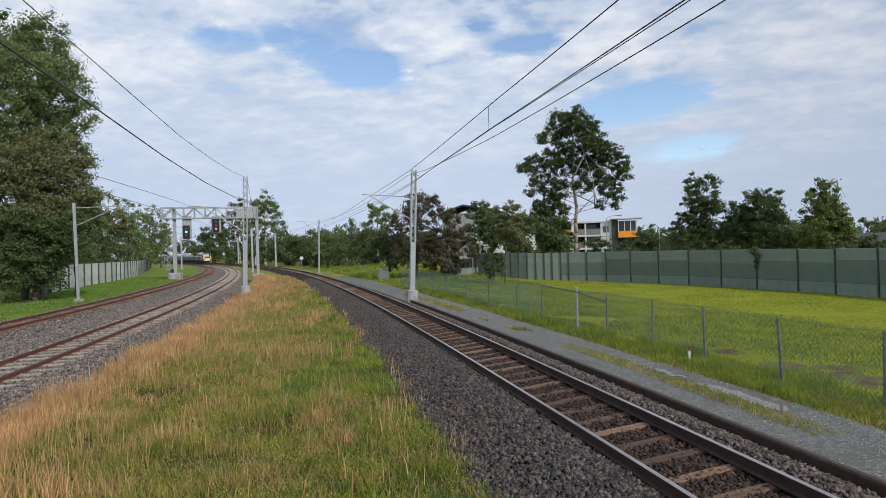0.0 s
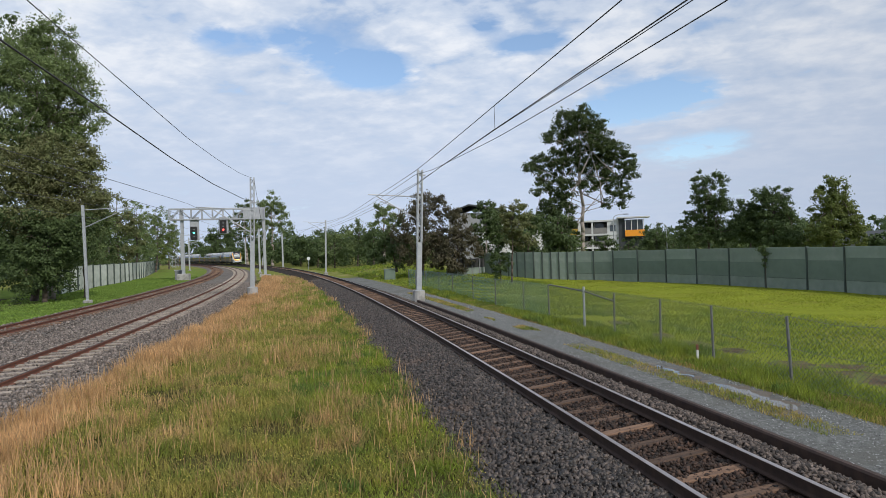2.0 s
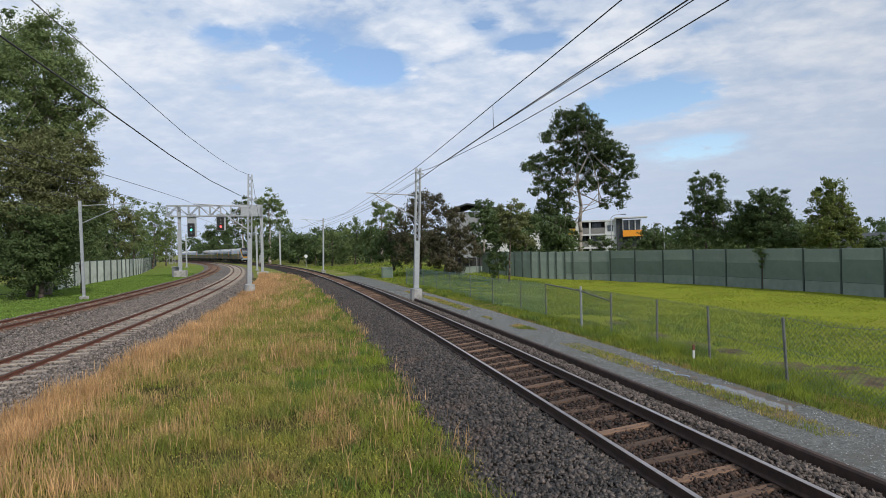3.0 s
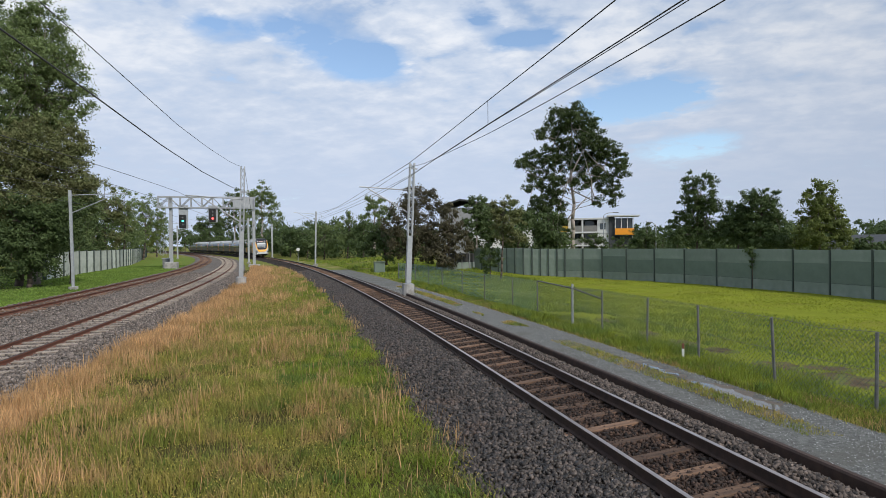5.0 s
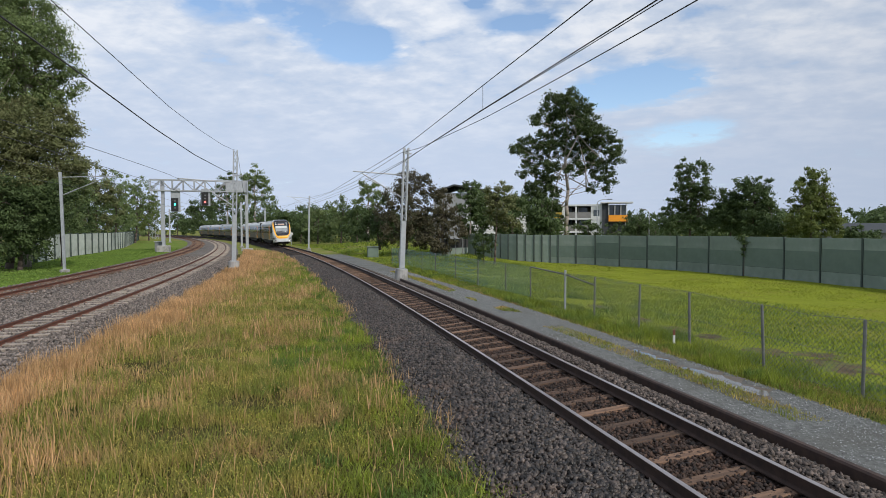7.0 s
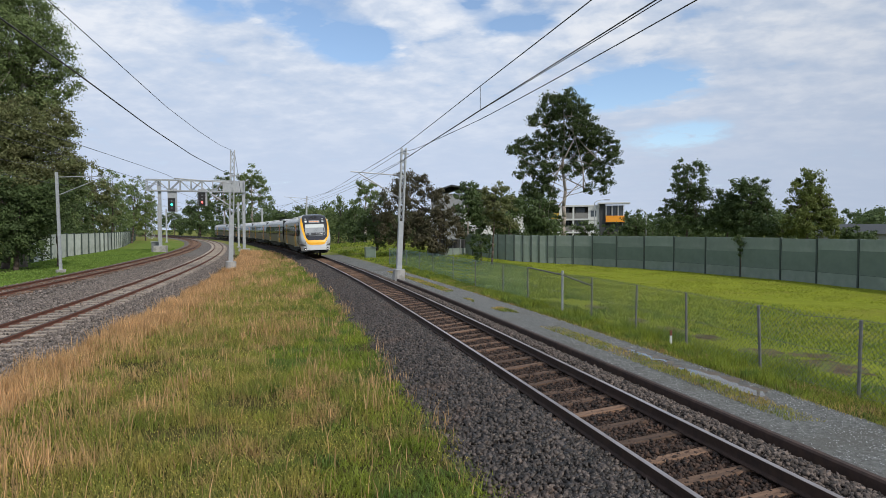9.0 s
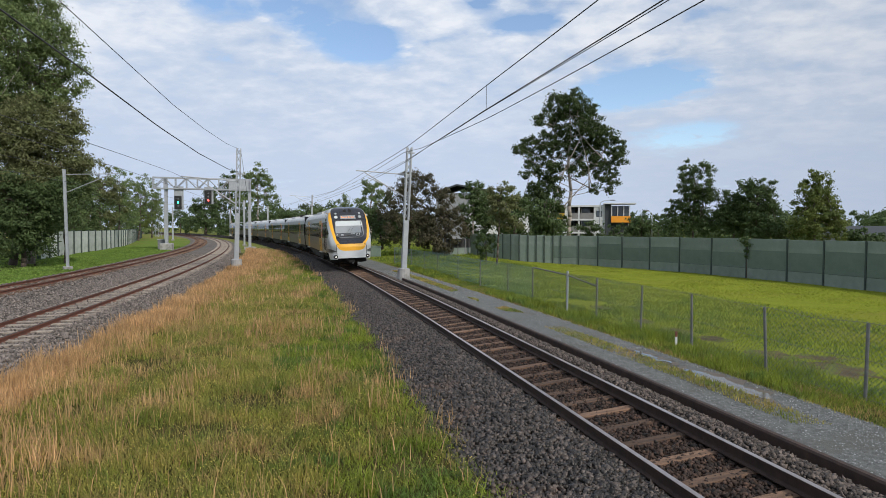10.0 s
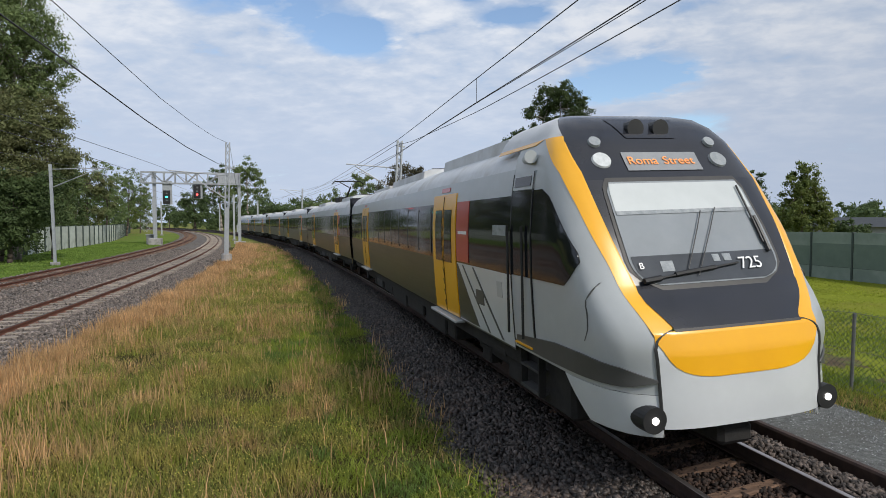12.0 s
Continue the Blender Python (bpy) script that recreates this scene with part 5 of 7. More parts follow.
def scatter(c, u0, u1, y0, y1, n, seed, falloff=1.6, keep=None):
    """Spots along a track, denser near the eye."""
    rng = np.random.default_rng(seed)
    f = rng.uniform(0, 1, n) ** falloff
    y = y0 + (y1 - y0) * f
    u0a = u0(y) if callable(u0) else u0
    u1a = u1(y) if callable(u1) else u1
    u = u0a + (u1a - u0a) * rng.uniform(0, 1, n)
    s = c[1] + 2 * c[2] * np.maximum(y, -2.0)
    h = np.hypot(1, s)
    x = cx_at(c, y) + u / h
    yy = y - u * s / h
    p = np.stack([x, yy], 1)
    return p if keep is None else p[keep(p, u, rng)]


def blotch(p, scale, seed):
    """Smooth patchiness between 0 and 1."""
    rng = np.random.default_rng(seed)
    v = np.zeros(len(p))
    for _ in range(7):
        k = rng.normal(size=2) * scale
        v += np.sin(p @ k + rng.uniform(0, 6.28))
    return 1 / (1 + np.exp(-v * 0.8))


def off_soil(p, rng):
    """Sparse growth on the bare patches, thinning towards their middle."""
    near = np.min([np.hypot((p[:, 0] - x) / rx, (p[:, 1] - y) / ry) for x, y, rx, ry in SOILS], 0)
    return rng.uniform(0, 1, len(p)) < np.clip((near - 0.55) * 1.6, 0.10, 1) + 0.2 * (blotch(p, 3.0, 19) > 0.7)


def island_left(y):
    return np.interp(y, [4, 9, 12, 16, 22, 32, 60, 90], [-9.7, -9.7, -9.8, -9.4, -8.9, -8.1, -6.7, -5.6])


def island_dry(y):
    return np.interp(y, [4, 9, 14, 22, 32, 50], [-8.6, -8.4, -8.6, -8.2, -7.3, -5.6])


def island_sort(n, seed, y1=75.0):
    """Spots on the grass island, told apart into dry, seeding and green by drifting patches."""
    rng = np.random.default_rng(seed)
    y = 4.0 + (y1 - 4.0) * rng.uniform(0, 1, n) ** 2.0
    lo = island_left(y) + rng.normal(size=n) * 0.12
    hi = np.full(n, -2.3) + rng.normal(size=n) * 0.14
    u = lo + (hi - lo) * rng.uniform(0, 1, n)
    s = C_R[1] + 2 * C_R[2] * np.maximum(y, -2.0)
    h = np.hypot(1, s)
    p = np.stack([cx_at(C_R, y) + u / h, y - u * s / h], 1)
    big_, small_ = blotch(p, 0.5, 2) - 0.5, blotch(p, 1.6, 3) - 0.5
    tuft_ = blotch(p, 3.6, 8) - 0.5
    v = (u - island_dry(y)) / 0.8 + 1.2 * big_ + 1.0 * small_ + 0.9 * tuft_
    dry = rng.uniform(0, 1, n) < 1 / (1 + np.exp(v * 3.0)) + 0.012 + 0.14 * (small_ > 0.33)
    w = (u + 3.6) / 0.7 + 3.2 * big_ - 2.6 * small_ + 2.6 * tuft_ + np.clip((9.0 - y) * 0.5, 0, 2)
    green = ~dry & (rng.uniform(0, 1, n) < np.clip(1 / (1 + np.exp(-w * 1.6)) + 0.10, 0, 1))
    tall = (0.35 + 0.7 * blotch(p, 1.1, 6) + 0.6 * blotch(p, 4.5, 7)) * np.clip(0.55 + (-2.3 - u) * 0.25, 0.5, 1)
    bare = rng.uniform(0, 1, n) < 0.85 * np.clip((blotch(p, 2.2, 9) - 0.78) * 6, 0, 1)
    return p, dry & ~bare, ~dry & ~green & ~bare, green & ~bare, tall


spots, is_dry, is_seed, is_green, tallness = island_sort(360000, 21)
blades("green_grass", spots[is_green], 0.16 * tallness[is_green], 0.007, M_GRASS, "long green grass between the tracks", 1.5, 31)
blades("seeding_grass", spots[is_seed], 0.21 * tallness[is_seed], 0.005, M_GRASSY, "yellow-green seeding grass between the tracks", 1.2, 33)
blades("dry_grass", spots[is_dry], 0.40 * (0.45 + 0.6 * tallness[is_dry]), 0.006, M_DRY, "tall straw-coloured dry grass along the ballast", 0.45, 34)


def flower_heads(at_spots, heights, n, seed):
    rng = np.random.default_rng(seed)
    k = rng.choice(len(at_spots), n, replace=False)
    p = at_spots[k]
    c = np.stack([p[:, 0], p[:, 1], ground_z(p[:, 0], p[:, 1]) + heights[k] * rng.uniform(0.8, 1.2, n)], 1)
    octa = np.array([(1, 0, 0), (-1, 0, 0), (0, 1, 0), (0, -1, 0), (0, 0, 1), (0, 0, -1)], float) * 0.0072
    tri = np.array([(0, 2, 4), (2, 1, 4), (1, 3, 4), (3, 0, 4), (2, 0, 5), (1, 2, 5), (3, 1, 5), (0, 3, 5)])
    v = c[:, None] + octa[None] * rng.uniform(0.6, 1.3, (n, 1, 1))
    return tagged(bulk("flower_heads", v.reshape(-1, 3), (np.arange(n)[:, None, None] * 6 + tri[None]).reshape(-1, 3), M_FLOWER), "small yellow seed heads on the grass", "flowers", "", "stuff")


flower_heads(spots[is_seed], 0.21 * tallness[is_seed], 20000, 41)
near_fence = scatter(C_R, 4.25, 6.2, 2.0, 46, 70000, 26, 1.5, lambda p, u, rng: off_soil(p, rng) & (rng.uniform(0, 1, len(p)) < np.clip(1.15 - 1.3 * np.clip((blotch(p, 1.0, 12) - 0.55) * 3, 0, 1) * (u > 5.2), 0, 1)))
blades("fence_grass", near_fence, 0.26 * (0.3 + blotch(near_fence, 1.3, 13)), 0.007, M_GRASS, "rank green grass along the wire fence", seed=36)
yellow_edge = scatter(C_R, 4.1, 5.1, 2.0, 46, 26000, 126, 1.5)
blades("path_edge_grass", yellow_edge, 0.12, 0.007, M_GRASSY, "yellowish grass edging the service path", seed=136)
lawn_spots = scatter(C_R, 10.0, 31.0, 3.0, 60, 130000, 127, 1.2, lambda p, u, rng: blotch(p, 1.5, 16) + rng.uniform(-0.4, 0.6, len(p)) > 0.35)
blades("mown_grass", lawn_spots, 0.05 * (0.4 + blotch(lawn_spots, 0.5, 17)), 0.016, M_GRASSL, "short mown yellow-green grass of the field", seed=137)
meadow = scatter(C_R, 5.9, 16.0, 5.0, 50, 120000, 27, 1.4, lambda p, u, rng: off_soil(p, rng) & (rng.uniform(0, 1, len(p)) < np.clip(1.6 - u / 11.0, 0, 1) * np.clip(1.2 - 1.5 * np.clip((blotch(p, 0.8, 14) - 0.6) * 4, 0, 1) * (u < 8.5), 0, 1)))
blades("field_grass", meadow, 0.10 * (0.4 + blotch(meadow, 0.9, 15)), 0.010, M_GRASS, "short uneven grass of the field", seed=37)
blades("path_grass", scatter(C_R, 2.95, 3.5, 4.0, 40, 16000, 28, 1.5, lambda p, u, rng: blotch(p, 0.9, 5) > np.where(p[:, 1] < 9.5, 0.75, 0.3)), 0.07, 0.007, M_GRASSY, "low weeds down the middle of the path", seed=38, zoff=0.045)
mound = scatter(C_R, 4.6, 17.0, 44, 108, 34000, 71, 1.0, lambda p, u, rng: blotch(p, 0.6, 72) + rng.uniform(-0.5, 0.5, len(p)) > 0.3)
blades("mound_grass", mound, 0.22 * (0.3 + blotch(mound, 0.4, 73)), 0.012, M_GRASS, "rough green grass on the low mound", seed=74)
blades("verge_grass", scatter(C_1, -12, -2.2, 20, 90, 50000, 29, 1.3), 0.09, 0.02, M_GRASSV, "short grass of the far verge", seed=39)


def stones(name, c, profile, u0, u1, y0, y1, n, size, material, label, seed, falloff=1.6, keep=None):
    rng = np.random.default_rng(seed)
    f = rng.uniform(0, 1, n) ** falloff
    y = y0 + (y1 - y0) * f
    u = rng.uniform(u0, u1, n)
    if keep is not None:
        k = keep(u, y)
        y, u, n = y[k], u[k], int(k.sum())
    s = c[1] + 2 * c[2] * np.maximum(y, -2.0)
    h = np.hypot(1, s)
    z = np.interp(u, [a for a, _ in profile], [b for _, b in profile])
    cen = np.stack([cx_at(c, y) + u / h, y - u * s / h, z + rng.uniform(-0.35, 0.85, n) * size], 1)
    octa = np.array([(1, 0, 0), (-1, 0, 0), (0, 1, 0), (0, -1, 0), (0, 0, 1), (0, 0, -1)], float)
    tri = np.array([(0, 2, 4), (2, 1, 4), (1, 3, 4), (3, 0, 4), (2, 0, 5), (1, 2, 5), (3, 1, 5), (0, 3, 5)])
    v = octa[None] * rng.uniform(0.5, 1.3, (n, 6, 1)) + rng.normal(size=(n, 6, 3)) * 0.18
    q = rng.normal(size=(n, 4))
    q /= np.linalg.norm(q, axis=1)[:, None]
    w, x, yq, zq = q.T
    rot = np.stack([1 - 2 * (yq * yq + zq * zq), 2 * (x * yq - zq * w), 2 * (x * zq + yq * w), 2 * (x * yq + zq * w), 1 - 2 * (x * x + zq * zq), 2 * (yq * zq - x * w), 2 * (x * zq - yq * w), 2 * (yq * zq + x * w), 1 - 2 * (x * x + yq * yq)], 1).reshape(n, 3, 3)
    v = np.einsum("nij,nkj->nki", rot, v) * (size * rng.uniform(0.6, 1.35, (n, 1, 1))) + cen[:, None]
    return tagged(bulk(name, v.reshape(-1, 3), (np.arange(n)[:, None, None] * 6 + tri[None]).reshape(-1, 3), material), label, "ballast", "", "stuff")


P_SH = [(-2.75, -0.42), (-2.35, -0.31), (-1.35, -0.17), (-1.0, -0.15), (-0.57, -0.20), (0.57, -0.10), (1.0, -0.05), (1.3, -0.12), (1.74, -0.27)]
P_2 = [(-3.4, -0.45), (-2.9, -0.27), (-1.5, -0.17), (1.45, -0.17), (2.0, -0.27), (2.6, -0.44)]
stones("ballast_stones", C_R, P_SH, -2.6, -0.66, 2.0, 62, 84000, 0.041, M_STONE, "loose grey ballast stones beside the rail", 51, 1.5)
stones("ballast_stones", C_R, P_SH, -0.5, 0.5, 2.0, 30, 22000, 0.032, M_STONE_RUST, "rust-brown ballast stones between the rails", 52, 1.4)
stones("ballast_stones", C_R, P_SH, 0.66, 1.62, 2.0, 40, 22000, 0.034, M_STONE_MID, "grey ballast stones beside the outer rail", 53, 1.4)
stones("ballast_stones", C_2, P_2, -3.2, 2.5, 8.0, 60, 60000, 0.042, M_STONE_PALE, "grey ballast stones of the middle track", 54, 1.5)
stones("ballast_stones", C_1, [(-2.3, -0.44), (-1.5, -0.18), (1.5, -0.18), (2.6, -0.29), (3.4, -0.45)], -2.2, 3.2, 18.0, 60, 14000, 0.05, M_STONE_PALE, "grey ballast stones of the far track", 55, 1.3)
stones("path_stones", C_R, [(1.8, -0.33), (4.3, -0.345)], 1.9, 4.2, 2.0, 40, 32000, 0.011, M_PEBBLE, "fine pale gravel loose on the service path", 56, 1.5, lambda u, y: ~((u > 3.3) & (u < 3.95) & (y > 9.0) & (y < 13.2)))


# ---- train ----
M_SILVER = mat("silver_paint", (0.43, 0.45, 0.455), (0.39, 0.41, 0.415), 2, 0.4, coat=0.35)
M_WHITE = mat("pale_grey_paint", (0.56, 0.58, 0.59), (0.52, 0.54, 0.55), 2, 0.3, coat=0.5)
M_YELLOW = mat("yellow_paint", (0.86, 0.42, 0.005), (0.82, 0.39, 0.005), 2, 0.3, coat=0.5)
M_MASK = mat("charcoal_paint", (0.020, 0.021, 0.028), (0.016, 0.017, 0.022), 3, 0.25, coat=0.4, spec=0.4)
M_STEEL = mat("brushed_steel_side", (0.095, 0.095, 0.088), (0.072, 0.072, 0.067), 3, 0.32, metal=0.5, stretch=(1, 0.2, 3))
M_STRIPE = mat("dark_grey_stripe", (0.085, 0.085, 0.083), (0.07, 0.07, 0.069), 3, 0.4)
M_GLASS = mat("dark_window_glass", (0.010, 0.011, 0.013), (0.014, 0.015, 0.017), 2, 0.07, spec=0.45)
# opaque grey base adds painted sky reflection to the gloss
M_SCREEN = mat("windscreen_sky_grey", (0.28, 0.30, 0.315), (0.24, 0.26, 0.275), 1.5, 0.05, spec=0.8)
M_BLIND = mat("pale_sun_blind", (0.55, 0.58, 0.58), (0.50, 0.53, 0.53), 2, 0.25, spec=0.6)
M_ROOF = mat("pale_roof", (0.60, 0.61, 0.62), (0.50, 0.51, 0.515), 1.5, 0.5, c=(0.42, 0.41, 0.39), c_scale=0.8)
M_UNDER = mat("sooty_underframe", (0.010, 0.0095, 0.009), (0.022, 0.02, 0.018), 4, 0.85, bump=0.2)
M_BOXGREY = mat("underframe_box_grey", (0.055, 0.055, 0.053), (0.035, 0.034, 0.033), 4, 0.8)
M_RED = mat("red_panel", (0.50, 0.05, 0.035), (0.45, 0.045, 0.03), 3, 0.3, coat=0.4)
M_LAMP = mat("lamp_glass", (0.36, 0.38, 0.39), (0.25, 0.27, 0.28), 14, 0.12, spec=0.8)
M_LIT = mat("lit_lamp", (1.0, 0.97, 0.9), (1.0, 0.97, 0.9), 2, 0.3, emit=2.0)
M_LITSOFT = mat("softly_lit_lamp", (0.6, 0.62, 0.62), (0.45, 0.47, 0.47), 14, 0.15, emit=0.2)
M_AMBER = mat("amber_display", (1.0, 0.36, 0.10), (0.9, 0.3, 0.08), 2, 0.4, emit=0.2)
M_DISPLAY = mat("display_glass", (0.29, 0.30, 0.31), (0.25, 0.26, 0.27), 3, 0.25)
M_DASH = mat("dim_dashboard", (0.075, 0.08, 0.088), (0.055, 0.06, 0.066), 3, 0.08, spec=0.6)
M_INK = mat("white_lettering", (0.8, 0.8, 0.8), (0.78, 0.78, 0.78), 2, 0.4)

M_LEAFMARK = mat("brown_door_marking", (0.16, 0.075, 0.012), (0.12, 0.06, 0.01), 3, 0.5)

CAR_L = 21.9
Z_W = [(0.38, 1.242), (0.64, 1.302), (0.9, 1.332), (1.19, 1.345), (1.4, 1.358), (1.58, 1.365), (1.75, 1.371), (1.95, 1.378), (2.5, 1.375), (3.08, 1.322), (3.31, 1.275), (3.55, 1.2), (3.74, 1.089), (3.86, 0.975), (3.93, 0.832), (3.985, 0.5), (4.0, 0.0)]
Z_D = [(0.38, 0.11), (0.64, 0.03), (0.9, 0.035), (1.19, 0.06), (1.4, 0.085), (1.58, 0.145), (1.75, 0.29), (1.95, 0.49), (2.5, 0.805), (3.08, 1.17), (3.31, 1.355), (3.55, 1.515), (3.74, 1.69), (3.86, 1.856), (3.93, 2.078), (3.985, 2.62), (4.0, 3.22)]
# depth of the rounded corners and how square they are, by height
Z_N = [(0.4, 1.6), (1.2, 1.4), (1.7, 1.0), (2.0, 0.78), (3.0, 0.74), (4.0, 0.74)]
Z_E = [(0.4, 4.1), (1.2, 4.0), (1.7, 4.9), (2.0, 6.2), (3.0, 6.3), (4.0, 6.3)]


def by_height(z, table):
    return float(np.interp(z, [a for a, _ in table], [b for _, b in table]))


def wide(z):
    return float(np.interp(z, [a for a, _ in Z_W], [b for _, b in Z_W]))


def front(z):
    return float(np.interp(z, [a for a, _ in Z_D], [b for _, b in Z_D]))


def nose_point(z, phi, proud=0.0):
    """Point of the cab's skin at height z; phi 0 is the middle of the nose, 90 the side. Distances back from the tip along -y."""
    w, ph, e = wide(z), radians(abs(phi)), by_height(z, Z_E)
    sn, cs = math.sin(ph), max(math.cos(ph), 0.0)
    r = (sn ** e + cs ** e) ** (-1 / e)
    depth = by_height(z, Z_N) * min(1.0, w / 1.3)
    d = front(z) + depth * (1 - r * cs)
    n = Vector(((r * sn) ** (e - 1) / max(w, 0.05), (r * cs) ** (e - 1) / depth if depth > 0.01 else 1.0, 0)).normalized()
    n = (n + Vector((0, 0, 0.3 if z > 1.6 else 0.0))).normalized() * proud
    return Vector(((w * r * sn + n.x) * (1 if phi >= 0 else -1), CAR_L / 2 - d + n.y, z + n.z))


def phi_at(z, x):
    """The angle at which the skin lies x metres from the middle."""
    e, t = by_height(z, Z_E), min(abs(x) / wide(z), 1.0)
    return math.copysign(math.degrees(math.atan2(t, (1 - t ** e) ** (1 / e))), x)


def side_x(z, d, cab):
    w = wide(z)
    if not cab:
        return w
    c = 1 - (d - front(z)) / (by_height(z, Z_N) * min(1.0, w / 1.3))
    if c <= 0:
        return w
    e = by_height(z, Z_E)
    return w * (1 - min(c, 1.0) ** e) ** (1 / e)


def skin(name, grid, material, parent, label="", depth=0.02, smooth=True):
    """A panel from a grid of outer points, with its rim turned inwards."""
    bm = bmesh.new()
    vs = [[bm.verts.new(p) for p in row] for row in grid]
    for i in range(len(vs) - 1):
        for j in range(len(vs[0]) - 1):
            q = (vs[i][j], vs[i][j + 1], vs[i + 1][j + 1], vs[i + 1][j])
            if len({tuple(round(c, 5) for c in v.co) for v in q}) >= 3:
                try:
                    bm.faces.new(q)
                except ValueError:
                    pass
    bmesh.ops.remove_doubles(bm, verts=bm.verts[:], dist=0.0008)
    if depth:
        rim = [e for e in bm.edges if e.is_boundary]
        for e in rim:
            e.smooth = False
        made = bmesh.ops.extrude_edge_only(bm, edges=rim)["geom"]
        mid = Vector((0, grid[len(grid) // 2][len(grid[0]) // 2].y - 1.0, 1.8))
        for v in (g for g in made if isinstance(g, bmesh.types.BMVert)):
            to = Vector((-v.co.x, (mid.y - v.co.y) * 0.2 if abs(v.co.y - CAR_L / 2) < 2.2 else 0, 0))
            if to.length > 1e-4:
                v.co += to.normalized() * depth
    bmesh.ops.recalc_face_normals(bm, faces=bm.faces[:])
    return part(name, bm, material, parent, label, smooth)


def zs_between(z0, z1, step=0.16):
    n = max(1, int(math.ceil((z1 - z0) / step)))
    return [z0 + (z1 - z0) * k / n for k in range(n + 1)]


def side_panel(name, d0, d1, z0, z1, proud, material, parent, side, cab, label="", step=0.16, slope=None):
    """Panel on a car's side between distances d0 and d1 behind the front end; slope(z) may shift its front edge."""
    grid = []
    for z in zs_between(z0, z1, step):
        a = d0 + (slope(z) if slope else 0)
        n = 7 if (cab and a < 2.6) else 1
        n = max(n, 2)
        grid.append([Vector((side * (side_x(z, a + (d1 - a) * k / n, cab) + proud), CAR_L / 2 - (a + (d1 - a) * k / n), z)) for k in range(n + 1)])
    return skin(name, grid, material, parent, label)


def nose_patch(name, zs, pa, pb, proud, material, parent, label="", cols=12, depth=0.015):
    grid = [[nose_point(z, pa(z) + (pb(z) - pa(z)) * k / cols, proud(z) if callable(proud) else proud) for k in range(cols + 1)] for z in zs]
    return skin(name, grid, material, parent, label, depth)


def phi_in(z):
    """Inner edge of the yellow stripe; below 1.62 m the rounded top corner of the bumper."""
    return float(np.interp(z, [1.45, 1.52, 1.56, 1.59, 1.61, 1.63, 1.84, 2.2, 2.5, 2.82, 3.2, 3.63, 3.9], [36.3, 35.2, 33.8, 31.8, 29.5, 28.4, 33.0, 35.3, 37.0, 38.8, 40.8, 47.0, 55.0]))


def phi_out(z):
    return float(np.interp(z, [1.42, 1.5, 1.56, 1.85, 2.2, 2.5, 2.83, 3.18, 3.5, 3.62], [36.3, 36.0, 35.6, 38.2, 40.2, 43.0, 46.0, 50.5, 60.0, 65.0]))


def bogie(car, y):
    b = part("bogie", boxed(-1.0, 1.0, y - 1.6, y + 1.6, 0.42, 0.62, 0.04), M_UNDER, car, "black steel bogie frame")
    for dy in (-1.15, 1.15):
        for s in (-1, 1):
            part("wheel", rodded((s * 0.50, y + dy, 0.42), (s * 0.64, y + dy, 0.42), 0.42, 20), M_RAIL, b)
            part("axle_box", boxed(s * 0.9 - 0.13, s * 0.9 + 0.13, y + dy - 0.2, y + dy + 0.2, 0.28, 0.58, 0.03), M_UNDER, b)
        part("axle", rodded((-0.6, y + dy, 0.42), (0.6, y + dy, 0.42), 0.08), M_UNDER, b)
    return b


def body_section(car, d0, d1, cab):
    """Lower side, window band, cant rail and roof, as bands of the shell."""
    for s in (1, -1):
        side_panel("lower_side", d0, d1, 0.95, 1.95, 0.0, M_STEEL, car, s, cab, "dull brushed steel lower side", 0.2)
        side_panel("window_band", d0, d1, 1.95, 2.98, 0.0, M_GLASS, car, s, cab, "black glazed window band", 0.26)
        side_panel("cant_rail", d0, d1, 2.98, 3.32, 0.0, M_SILVER, car, s, cab, "silver band above the windows", 0.17)
        side_panel("sill", d0, d1, 0.72, 0.95, -0.10, M_UNDER, car, s, cab, "", 0.2)
    grid = []
    for x, z in ((1.25, 3.32), (1.20, 3.42), (1.10, 3.54), (0.97, 3.64), (0.78, 3.73), (0.5, 3.79), (0.0, 3.82), (-0.5, 3.79), (-0.78, 3.73), (-0.97, 3.64), (-1.10, 3.54), (-1.20, 3.42), (-1.25, 3.32)):
        grid.append([Vector((x, CAR_L / 2 - d, z)) for d in (d0, d1)])
    skin("roof", grid, M_ROOF, car, "pale grey ribbed roof", 0.0)


